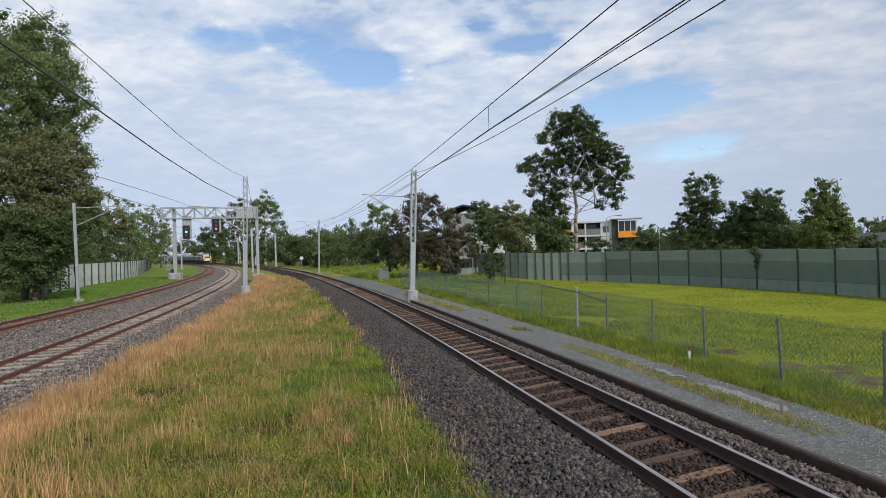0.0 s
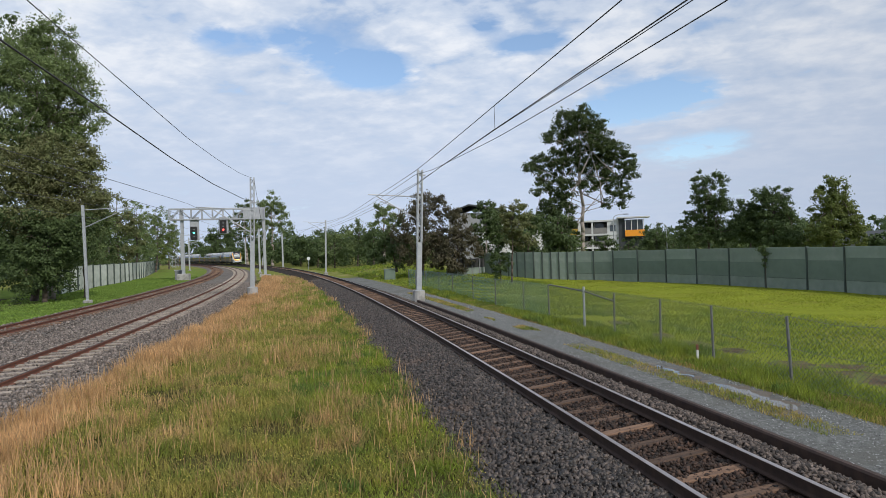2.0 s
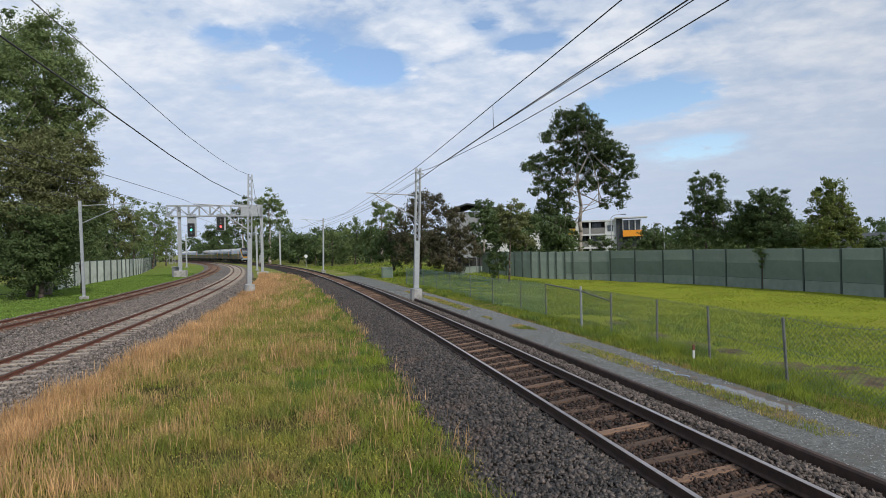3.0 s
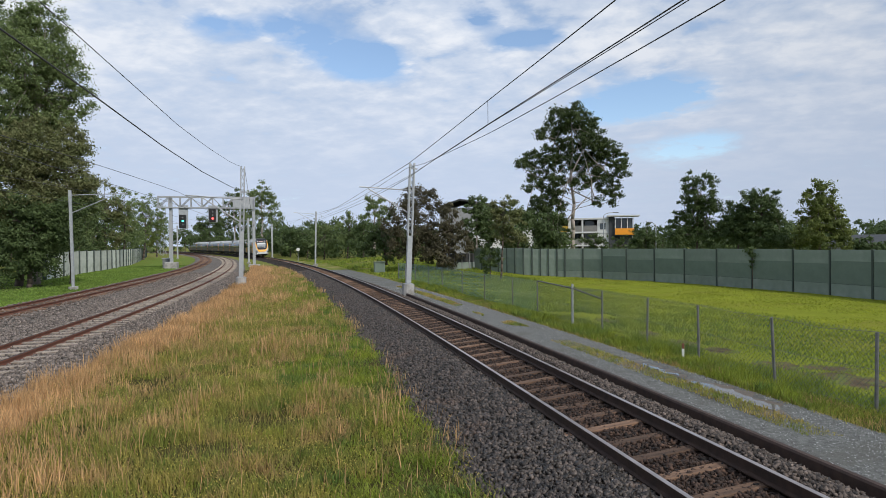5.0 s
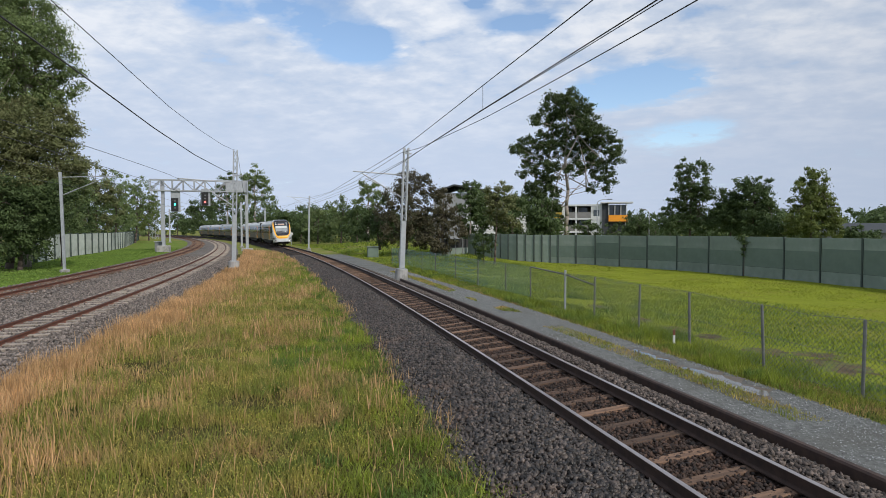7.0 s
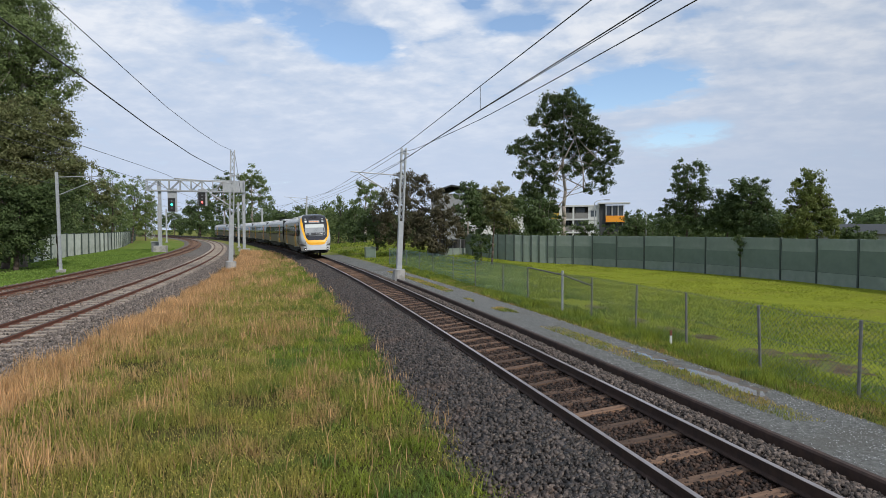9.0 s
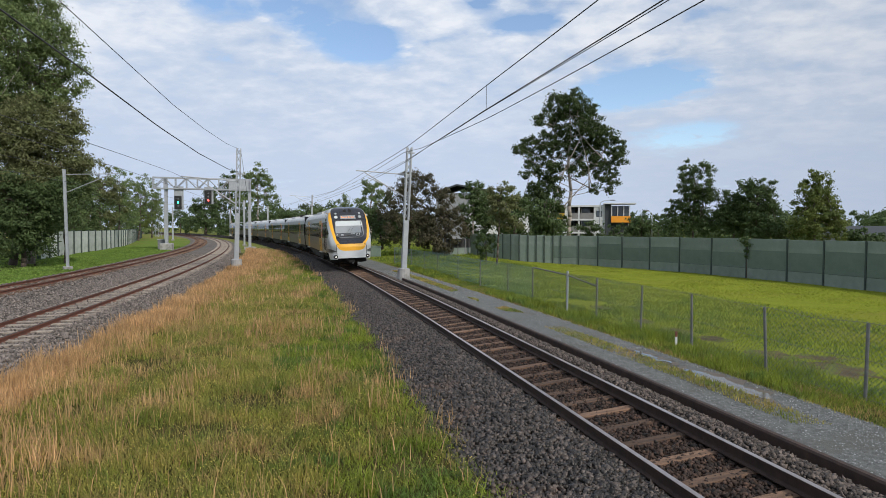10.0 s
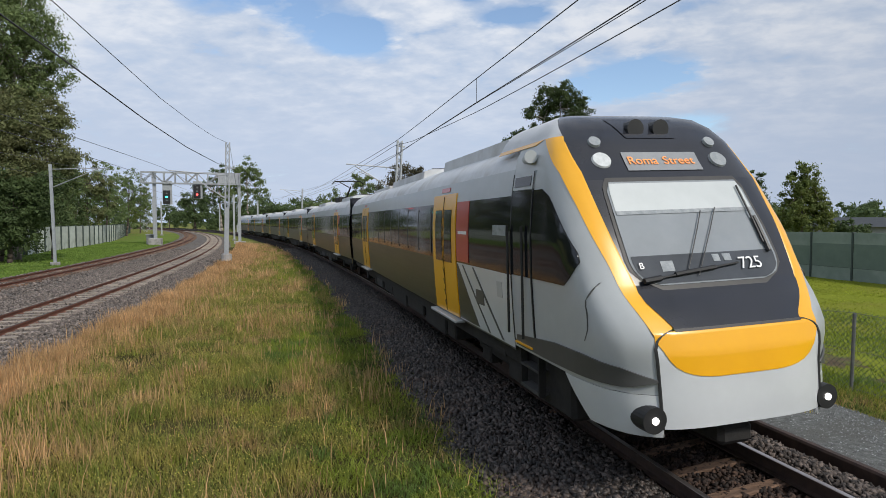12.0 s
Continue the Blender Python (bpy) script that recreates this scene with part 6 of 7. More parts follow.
def door(car, d, s, cab):
    t = side_panel("door", d, d + 1.55, 0.98, 3.14, 0.018, M_YELLOW, car, s, cab, "yellow double passenger door", 0.2)
    for k in (0, 1):
        a = d + (0.24 if cab else 0.12) + k * (0.62 if cab else 0.70)
        side_panel("door_window", a, a + (0.46 if cab else 0.60), 1.92 if cab else 1.45, 2.86 if cab else 2.98, 0.028, M_GLASS, t, s, cab, "", 0.3)
    side_panel("door_gap", d + 0.765, d + 0.785, 1.0, 3.1, 0.024, M_UNDER, t, s, cab, "", 0.3)
    for k in range(9):
        z = 1.15 + k * 0.2
        x, y = s * (wide(z) + 0.027), CAR_L / 2 - d - 0.775
        bm = bmesh.new()
        v = [bm.verts.new((x + s * 0.004, y + a, z + b)) for a, b in ((0, -0.07), (0.085, 0.05), (0, 0.02), (-0.085, 0.05))]
        bm.faces.new((v[0], v[1], v[2])), bm.faces.new((v[0], v[2], v[3]))
        part("leaf_mark", bm, M_LEAFMARK, t)
    part("door_step", boxed(min(s * 1.28, s * 1.46), max(s * 1.28, s * 1.46), CAR_L / 2 - d - 1.65, CAR_L / 2 - d + 0.1, 0.90, 0.945, 0.008), M_SILVER, car, "pale metal door step")
    side_panel("door_light", d + 0.5, d + 1.05, 3.18, 3.26, 0.012, M_RED, car, s, cab)


def windows(car, d0, d1, n, s, cab):
    w = (d1 - d0) / n
    for k in range(n):
        a = d0 + k * w
        side_panel("window", a + 0.03, a + w - 0.03, 2.06, 2.86, 0.008, M_GLASS, car, s, cab, "", 0.4)
        side_panel("window_bar", a - 0.022, a + 0.022, 2.02, 2.9, 0.012, M_STRIPE, car, s, cab, "", 0.45)


def underframe(car, seed, d0):
    rnd = random.Random(seed)
    part("floor_frame", boxed(-1.22, 1.22, -CAR_L / 2 + 0.3, CAR_L / 2 - d0, 0.70, 0.96), M_UNDER, car, "dark floor frame")
    y = -4.9
    while y < 4.6:
        L = rnd.uniform(0.8, 2.2)
        z0 = rnd.uniform(0.30, 0.5)
        part("equipment_box", boxed(-1.18, 1.18, y, min(y + L, 4.9), z0, 0.72, 0.03), rnd.choice((M_UNDER, M_BOXGREY, M_UNDER)), car, "grimy underfloor equipment box")
        y += L + rnd.uniform(0.1, 0.5)
    bogie(car, 7.4), bogie(car, -7.4)


def roof_gear(car, spots):
    for d0, d1, h, w in spots:
        y1, y0 = CAR_L / 2 - d0, CAR_L / 2 - d1
        bm = bmesh.new()
        sec = [(-w, 3.55), (-w * 0.92, 3.80 + h * 0.6), (-w * 0.7, 3.80 + h), (w * 0.7, 3.80 + h), (w * 0.92, 3.80 + h * 0.6), (w, 3.55)]
        rings = [[bm.verts.new((x, y, z)) for x, z in sec] for y in (y0, y1)]
        for k in range(5):
            bm.faces.new((rings[0][k], rings[0][k + 1], rings[1][k + 1], rings[1][k]))
        bm.faces.new(rings[0]), bm.faces.new(rings[1][::-1])
        bmesh.ops.recalc_face_normals(bm, faces=bm.faces[:])
        unit = part("air_conditioner", bm, M_ROOF, car, "pale roof air-conditioning unit")
        n = int((d1 - d0) / 0.35)
        for k in range(n if h < 0.15 else 0):
            yy = y0 + 0.2 + k * 0.35
            part("louvre", boxed(-w * 0.66, w * 0.66, yy, yy + 0.12, 3.80 + h, 3.83 + h), M_BOXGREY, unit)


def pantograph(car, y):
    p = part("pantograph_base", boxed(-0.7, 0.7, y - 0.8, y + 0.8, 3.78, 4.05, 0.02), M_UNDER, car, "dark pantograph base")
    part("lower_arm", rodded((0, y - 0.7, 4.08), (0, y + 0.75, 4.62), 0.05), M_UNDER, p)
    for s in (-1, 1):
        part("upper_arm", rodded((s * 0.12, y + 0.75, 4.62), (s * 0.5, y - 0.25, 5.0), 0.03), M_UNDER, p)
    part("collector", rodded((-0.75, y - 0.25, 5.02), (0.75, y - 0.25, 5.02), 0.035), M_UNDER, p)
    for s in (-1, 1):
        part("horn", rodded((s * 0.75, y - 0.25, 5.02), (s * 0.95, y - 0.25, 4.86), 0.03), M_UNDER, p)


def lettering(text, parent, m, size, material, name):
    cu = bpy.data.curves.new(name, "FONT")
    cu.body, cu.size, cu.extrude, cu.align_x, cu.align_y = text, size, 0.002, "CENTER", "CENTER"
    cu.materials.append(material)
    ob = new(name, cu)
    ob.parent = parent
    ob.matrix_basis = m
    return ob


def tube(pts, r, n=6):
    """One bent rod through the points."""
    bm, rings = bmesh.new(), []
    for k, p in enumerate(pts):
        d = (pts[min(k + 1, len(pts) - 1)] - pts[max(k - 1, 0)]).normalized()
        a = d.orthogonal().normalized() if k == 0 else (a - d * a.dot(d)).normalized()
        b = d.cross(a)
        rings.append([bm.verts.new(p + (a * math.cos(2 * math.pi * i / n) + b * math.sin(2 * math.pi * i / n)) * r) for i in range(n)])
    for u, v in zip(rings, rings[1:]):
        for i in range(n):
            bm.faces.new((u[i], u[(i + 1) % n], v[(i + 1) % n], v[i]))
    bm.faces.new(rings[0][::-1]), bm.faces.new(rings[-1])
    return bm


def face_pose(z, phi, proud):
    """Pose on the nose with x to a viewer's right, y up the slope."""
    p = nose_point(z, phi, proud)
    up = (nose_point(z + 0.05, phi) - nose_point(z - 0.05, phi)).normalized()
    rt = (nose_point(z, phi - 2) - nose_point(z, phi + 2)).normalized()
    n = rt.cross(up).normalized()
    m = Matrix((rt, n.cross(rt).normalized(), n)).transposed().to_4x4()
    m.translation = p
    return m


def cab_car():
    car = thing("train_car", 0, 0, 0, "leading suburban electric train car with charcoal, yellow and silver nose", "train car", "cars of the train")
    zz = lambda a, b, n: [a + (b - a) * k / n for k in range(n + 1)]
    neg = lambda f: (lambda z: -f(z))
    far = lambda f: (lambda z: -f(z) - wrap(z))
    wrap = lambda z: float(np.interp(z, [1.66, 1.95, 3.5], [0.0, 4.5, 4.5]))
    # yellow band: flat lower edge with rounded corners, up to the bonnet seam
    band_phi = lambda z: float(np.interp(z, [1.165, 1.17, 1.18, 1.20, 1.23, 1.28, 1.35, 1.43, 1.5, 1.56, 1.6], [14.0, 17.5, 21.0, 24.5, 27.5, 30.3, 32.3, 33.8, 35.2, 33.8, 30.6]))
    mask_phi = lambda z: phi_in(max(z, 1.63)) if z > 1.61 else 28.2
    band_zs = [1.165, 1.17, 1.18, 1.19, 1.20, 1.215, 1.23, 1.255, 1.28, 1.315, 1.35, 1.39, 1.43, 1.465, 1.5, 1.53, 1.56, 1.58, 1.6]
    nose_patch("bumper", zz(0.70, 1.54, 14), neg(lambda z: min(36.2, phi_in(z))), lambda z: min(36.2, phi_in(z)), 0.003, M_WHITE, car, "pale grey moulded bumper", 24)
    nose_patch("nose_band", band_zs, neg(band_phi), band_phi, 0.010, M_YELLOW, car, "bright yellow nose band", 24)
    nose_patch("nose_seam", zz(1.594, 1.614, 1), neg(mask_phi), mask_phi, 0.014, M_BLACK, car, "", 24)
    nose_patch("mask", [1.6, 1.615, 1.63, 1.65, 1.68, 1.72, 1.78, 1.85, 1.92, 2.0], far(mask_phi), mask_phi, lambda z: float(np.interp(z, [1.78, 2.0], [0.012, 0.0])), M_MASK, car, "glossy charcoal bonnet", 24)
    nose_patch("mask", zz(2.0, 3.08, 10), far(phi_in), phi_in, 0.0, M_MASK, car, "charcoal windscreen surround", 30)
    nose_patch("mask", zz(3.08, 3.62, 8) + [3.68, 3.74, 3.8, 3.86, 3.93, 3.985, 3.998], far(phi_in), phi_in, 0.0, M_MASK, car, "charcoal brow with destination display", 30)
    for s in (1, -1):
        sg = lambda f, s=s: (lambda z: s * f(z))
        ex = lambda f, s=s: (lambda z: s * (f(z) + (wrap(z) if s < 0 else 0.0)))
        edge = lambda z, s=s: phi_out(z) + (wrap(z) if s < 0 else 0.0)
        nose_patch("yellow_stripe", [1.5, 1.52, 1.54, 1.56, 1.575, 1.59, 1.6, 1.61, 1.63] + zz(1.66, 3.62, 22), ex(phi_in), ex(phi_out), 0.004, M_YELLOW, car, "yellow stripe framing the nose", 4)
        side_panel("roof_stripe", 1.95, 3.4, 3.57, 3.62, 0.006, M_YELLOW, car, s, True, "thin yellow line along the roof edge", 0.03, slope=lambda z: (3.62 - z) * 4)
        nose_patch("nose_seam", zz(0.70, 1.45, 8) + [1.49, 1.52, 1.54, 1.56, 1.575, 1.59, 1.6, 1.61], sg(lambda z: phi_in(z) - 0.25), sg(lambda z: phi_in(z) + 0.45), 0.014, M_BLACK, car, "", 1)
        # cab side back to the crew door
        grid = []
        for z in zs_between(1.02, 3.62, 0.13):
            pts = [nose_point(z, s * (edge(z) + (90 - edge(z)) * k / 6)) for k in range(7)]
            pts += [Vector((s * wide(z), CAR_L / 2 - d, z)) for d in (2.62,) if CAR_L / 2 - d < pts[-1].y - 0.01] or [pts[-1]]
            grid.append(pts)
        skin("cab_side", grid, M_SILVER, car, "silver cab side")
        grid = []
        for z in (3.62, 3.68, 3.74, 3.80, 3.86, 3.93, 3.985, 3.998):
            pts = [nose_point(z, s * (phi_in(z) + (90 - phi_in(z)) * k / 6)) for k in range(7)]
            pts += [Vector((s * wide(z), min(CAR_L / 2 - 3.4, pts[-1].y - 0.01), z))]
            grid.append(pts)
        skin("cab_roof", grid, M_ROOF, car, "pale cab roof shoulder", 0.0)
        rear = lambda z: float(np.interp(z, [0.62, 1.015], [62.5, 79.0]))
        grid = [[nose_point(z, s * (36.4 + (rear(z) - 36.4) * k / 12)) for k in range(13)] for z in (0.62, 0.68, 0.74, 0.82, 0.9, 0.96, 1.015)]
        skin("skirt", grid, M_WHITE, car, "pale lower nose fairing with a slanted rear edge")
        grid = []
        for f in (0.0, 0.33, 0.66, 1.0):
            row = []
            for k in range(15):
                ph = 36.8 + (90 - 36.8) * k / 14
                lo_, hi_ = float(np.interp(ph, [37, 46, 90], [1.14, 1.08, 1.06])), float(np.interp(ph, [37, 47.5, 65, 90], [1.16, 1.26, 1.31, 1.30]))
                row.append(nose_point(lo_ + (hi_ - lo_) * f, s * ph, 0.022))
            row.append(Vector((s * (wide(1.1) + 0.022), CAR_L / 2 - 2.5, 1.06 + 0.13 * f)))
            grid.append(row)
        skin("grey_swoosh", grid, M_STRIPE, car, "dark grey stripe along the cab")
        nose_patch("panel_joint", zz(1.45, 2.04, 10), sg(lambda z: float(np.interp(z, [1.41, 1.84, 2.04], [65.5, 57.5, 45.2])) - 0.15), sg(lambda z: float(np.interp(z, [1.41, 1.84, 2.04], [65.5, 57.5, 45.2])) + 0.25), 0.004, M_STRIPE, car, "", 1)
        side_panel("cab_window", 1.6, 1.92, 1.97, 3.02, 0.010, M_GLASS, car, s, True, "black cab side window with slanted front", 0.09,
                   slope=lambda z: float(np.interp(z, [1.97, 2.02, 2.2, 2.28, 2.92, 3.02], [-0.50, -0.58, -0.76, -0.76, -0.12, 0.08])))
        d_ = side_panel("crew_door", 1.95, 2.58, 1.12, 1.96, 0.014, M_SILVER, car, s, True, "narrow silver crew door", 0.2)
        side_panel("crew_door_window", 1.95, 2.58, 1.97, 3.03, 0.016, M_GLASS, d_, s, True, "", 0.3)
        side_panel("crew_door_head", 1.92, 2.60, 3.04, 3.26, 0.014, M_SILVER, d_, s, True, "", 0.3)
        side_panel("crew_door_slot", 2.0, 2.5, 3.08, 3.2, 0.02, M_GLASS, d_, s, True, "", 0.3)
        for dd in (2.13, 2.60):
            part("handrail", rodded((s * 1.43, CAR_L / 2 - dd, 1.2), (s * 1.42, CAR_L / 2 - dd, 2.6), 0.018), M_BLACK, car, "black vertical handrail")
        part("step", boxed(min(s * 1.1, s * 1.3), max(s * 1.1, s * 1.3), CAR_L / 2 - 2.55, CAR_L / 2 - 2.0, 0.50, 0.54), M_BOXGREY, car)
        part("step", boxed(min(s * 1.1, s * 1.3), max(s * 1.1, s * 1.3), CAR_L / 2 - 2.55, CAR_L / 2 - 2.0, 0.78, 0.81), M_BOXGREY, car)
        for dd in (2.0, 2.55):
            part("step_side", boxed(min(s * 1.2, s * 1.29), max(s * 1.2, s * 1.29), CAR_L / 2 - dd - 0.03, CAR_L / 2 - dd, 0.48, 1.06), M_UNDER, car)
        part("threshold", boxed(min(s * 1.30, s * 1.385), max(s * 1.30, s * 1.385), CAR_L / 2 - 2.5, CAR_L / 2 - 2.0, 1.09, 1.112), M_YELLOW, car, "yellow-edged crew door threshold")
        side_panel("door_gap", 2.56, 2.585, 1.1, 3.25, 0.019, M_BLACK, car, s, True, "", 0.3)
        side_panel("door_gap", 1.925, 1.95, 1.1, 3.25, 0.019, M_BLACK, car, s, True, "", 0.3)
        part("camera_pod", rodded((s * 1.24, CAR_L / 2 - 2.35, 3.42), (s * 1.33, CAR_L / 2 - 1.98, 3.42), 0.05, 12, 0.08), M_SILVER, car, "small rounded mirror camera")
        # front saloon panel
        side_panel("lower_panel", 2.62, 5.08, 0.98, 1.95, 0.006, M_WHITE, car, s, True, "pale grey lower panel with slanted stripes", 0.2)
        for d_s, w_s in ((3.0, 0.07), (3.55, 0.06)):
            grid = [[Vector((s * (wide(z) + 0.014), CAR_L / 2 - d_s - (z - 1.0) * 1.25 - w_s * k, z)) for k in range(2)] for z in zs_between(1.0, 1.93, 0.12)]
            skin("slanted_stripe", grid, M_STRIPE, car, "dark slanted stripe", 0.006)
        grid = [[Vector((s * (wide(z) + 0.011), CAR_L / 2 - min(4.05 + (z - 1.0) * 1.05, 5.05) - (5.06 - min(4.05 + (z - 1.0) * 1.05, 5.05)) * k, z)) for k in range(2)] for z in zs_between(1.0, 1.93, 0.12)]
        skin("steel_wedge", grid, M_STEEL, car, "dull steel lower wedge", 0.004)
        side_panel("red_panel", 4.42, 5.08, 1.98, 2.98, 0.010, M_RED, car, s, True, "red panel beside the door", 0.3)
        side_panel("notice", 4.5, 4.95, 2.44, 2.49, 0.016, M_INK, car, s, True)
        side_panel("notice", 2.75, 3.25, 2.46, 2.60, 0.016, M_LAMP, car, s, True)
        side_panel("hatch", 2.95, 3.15, 1.6, 1.82, 0.012, M_SILVER, car, s, True)
        side_panel("vent", 3.75, 4.1, 1.38, 1.60, 0.014, M_STRIPE, car, s, True)
        door(car, 5.13, s, True)
        door(car, 16.3, s, True)
        windows(car, 6.9, 16.1, 8, s, True)
        windows(car, 18.1, 21.4, 3, s, True)
        # lamps
        for z, x, r, lit in ((3.53, 0.765, 0.07, False), (3.305, 0.765, 0.105, s > 0)):
            m = face_pose(z, s * phi_at(z, x), 0.012)
            bm = bmesh.new()
            bmesh.ops.create_cone(bm, cap_ends=True, segments=24, radius1=r * 1.1, radius2=r, depth=0.03, matrix=m)
            part("headlight", bm, M_LITSOFT if lit and r > 0.1 else M_LAMP, car, "round clear headlight")
        pod = part("buffer_lamp", rodded((s * 1.0, CAR_L / 2 - 0.75, 0.80), (s * 1.0, CAR_L / 2 - 0.10, 0.80), 0.15, 24, 0.125), M_BLACK, car, "black round lamp pod at the bumper corner")
        part("lamp_lens", rodded((s * 1.0, CAR_L / 2 - 0.12, 0.80), (s * 1.0, CAR_L / 2 - 0.085, 0.80), 0.035, 14), M_LIT, pod)
    phi_w = lambda z: float(np.interp(z, [1.98, 2.01, 2.05, 2.12, 2.22, 2.98, 3.03, 3.06], [23.0, 27.5, 30.5, 32.5, 33.2, 33.2, 32.6, 31.0]))
    nose_patch("windscreen_frame", zz(1.94, 3.10, 12), lambda z: -phi_w(z) - 1.3, lambda z: phi_w(z) + 1.3, 0.008, M_BLACK, car, "black windscreen rubber", 24)
    ws = nose_patch("windscreen", [1.985, 2.0, 2.02, 2.05, 2.09, 2.15] + zz(2.22, 3.05, 8), neg(phi_w), phi_w, 0.016, M_SCREEN, car, "raked reflective windscreen, sky reflection partly painted in grey", 24)
    nose_patch("sun_blind", zz(2.73, 3.03, 3), lambda z: -phi_w(z) + 0.8, lambda z: phi_w(z) - 0.8, 0.021, M_BLIND, ws, "pale half-drawn sun blind", 20)
    nose_patch("blind_bar", zz(2.69, 2.73, 1), lambda z: -phi_w(z) + 0.8, lambda z: phi_w(z) - 0.8, 0.024, M_LAMP, ws, "grey lower bar of the blind", 20)
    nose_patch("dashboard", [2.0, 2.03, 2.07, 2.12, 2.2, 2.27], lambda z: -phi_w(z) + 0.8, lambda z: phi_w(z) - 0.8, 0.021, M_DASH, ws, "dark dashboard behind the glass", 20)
    for x0, x1, z0, z1 in ((0.42, 0.56, 2.11, 2.21), (-0.16, -0.08, 2.18, 2.25), (-0.30, -0.21, 2.18, 2.25)):
        nose_patch("windscreen_sticker", zz(z0, z1, 1), lambda z, x=x1: phi_at(z, x), lambda z, x=x0: phi_at(z, x), 0.025, M_LAMP, ws, "", 2)
    for a, b, r in (((2.03, 0.82), (2.15, -0.34), 0.012), ((2.075, 0.45), (2.12, -0.05), 0.024), ((2.08, 0.30), (2.70, -0.15), 0.006), ((2.05, 0.18), (2.73, -0.35), 0.006), ((2.97, -0.77), (2.34, -0.77), 0.012), ((2.62, -0.80), (2.25, -0.80), 0.024), ((2.05, 0.62), (2.03, 0.82), 0.03)):
        pts = [(a[0] + (b[0] - a[0]) * k / 6, a[1] + (b[1] - a[1]) * k / 6) for k in range(7)]
        pts = [nose_point(z, phi_at(z, x), 0.045) for z, x in pts]
        part("wiper", tube(pts, r), M_BLACK, car, "black windscreen wiper")
    nose_patch("display", zz(3.18, 3.40, 2), lambda z: -phi_at(z, 0.49), lambda z: phi_at(z, 0.49), 0.010, M_DISPLAY, car, "destination display", 12)
    for txt, x in (("Roma", 0.26), ("Street", -0.21)):
        lettering(txt, car, face_pose(3.29, phi_at(3.29, x), 0.022), 0.165, M_AMBER, "display_text")
    lettering("725", car, face_pose(2.14, phi_at(2.14, -0.50), 0.04), 0.19, M_INK, "unit_number")
    lettering("B", car, face_pose(2.17, phi_at(2.17, 0.79), 0.04), 0.10, M_INK, "car_letter")
    # horns in their recess
    nose_patch("horn_recess", zz(3.58, 3.84, 5), lambda z: -phi_at(z, 0.33 + (z - 3.58) * 0.5), lambda z: phi_at(z, 0.33 + (z - 3.58) * 0.5), 0.010, M_MASK, car, "raised charcoal horn surround", 10)
    for s in (-0.17, 0.17):
        part("horn", rodded((s, CAR_L / 2 - 2.3, 3.73), (s, CAR_L / 2 - 1.58, 3.70), 0.06, 16, 0.11), M_BLACK, car, "black trumpet horn")
    part("coupler", boxed(-0.2, 0.2, CAR_L / 2 - 1.2, CAR_L / 2 - 0.2, 0.40, 0.62, 0.05), M_UNDER, car, "dark automatic coupler")
    part("under_nose", boxed(-1.15, 1.15, CAR_L / 2 - 3.4, CAR_L / 2 - 1.4, 0.35, 0.98, 0.05), M_UNDER, car)
    body_section(car, 2.6, CAR_L - 0.15, True)
    underframe(car, 3, 3.3)
    roof_gear(car, [(3.9, 7.6, 0.151, 0.9), (9.5, 13.8, 0.12, 0.9), (15.0, 18.5, 0.06, 0.8)])
    part("end_wall", boxed(-1.28, 1.28, -CAR_L / 2 + 0.1, -CAR_L / 2 + 0.2, 0.7, 3.7), M_MASK, car)
    return car


def middle_car(panto):
    car = thing("train_car", 0, 0, 0, "silver suburban train car with roof pantograph and yellow doors" if panto else "silver suburban train car with black windows and yellow doors", "train car", "cars of the train")
    for s in (1, -1):
        door(car, 3.9, s, False)
        door(car, 15.9, s, False)
        windows(car, 5.8, 15.6, 7, s, False)
        windows(car, 0.6, 3.7, 2, s, False)
        windows(car, 17.7, 21.2, 2, s, False)
        side_panel("red_panel", 3.3, 3.85, 1.98, 2.95, 0.010, M_RED, car, s, False, "", 0.4)
    body_section(car, 0.15, CAR_L - 0.15, False)
    underframe(car, 7 + panto, 0.3)
    roof_gear(car, [(2.0, 5.5, 0.12, 0.9), (13.0, 17.0, 0.12, 0.9)])
    for s in (1, -1):
        part("end_wall", boxed(-1.28, 1.28, min(s * 10.72, s * 10.82), max(s * 10.72, s * 10.82), 0.7, 3.7), M_MASK, car)
    part("gangway", boxed(-0.65, 0.65, CAR_L / 2 - 0.15, CAR_L / 2 + 0.2, 0.9, 3.1), M_BLACK, car, "black rubber gangway")
    if panto:
        pantograph(car, CAR_L / 2 - 8.5)
    return car


CARS = [(cab_car(), CAR_L / 2)]
panto_car, plain_car = middle_car(True), middle_car(False)
CARS += [(panto_car, CAR_L * 1.5), (plain_car, CAR_L * 2.5)]
for k in (3, 4, 5):
    CARS.append((copy_thing(panto_car if k == 4 else plain_car, pose(0, 0, 0)), CAR_L * (k + 0.5)))


# ---- buildings beyond the barrier ----
M_RENDER = mat("white_render", (0.62, 0.63, 0.63), (0.55, 0.56, 0.56), 1.5, 0.85)
M_GREYCLAD = mat("grey_cladding", (0.30, 0.31, 0.32), (0.25, 0.26, 0.27), 1.5, 0.8)
M_CHARCOAL = mat("charcoal_cladding", (0.045, 0.05, 0.055), (0.035, 0.04, 0.045), 2, 0.7)
M_ORANGE = mat("orange_panel", (0.85, 0.33, 0.02), (0.8, 0.3, 0.02), 2, 0.6)
# near-black colour for boxes that paint shade inside balconies and the fence gap
M_SHADEIN = mat("interior_shade", (0.05, 0.05, 0.05), (0.035, 0.035, 0.035), 2, 0.9)
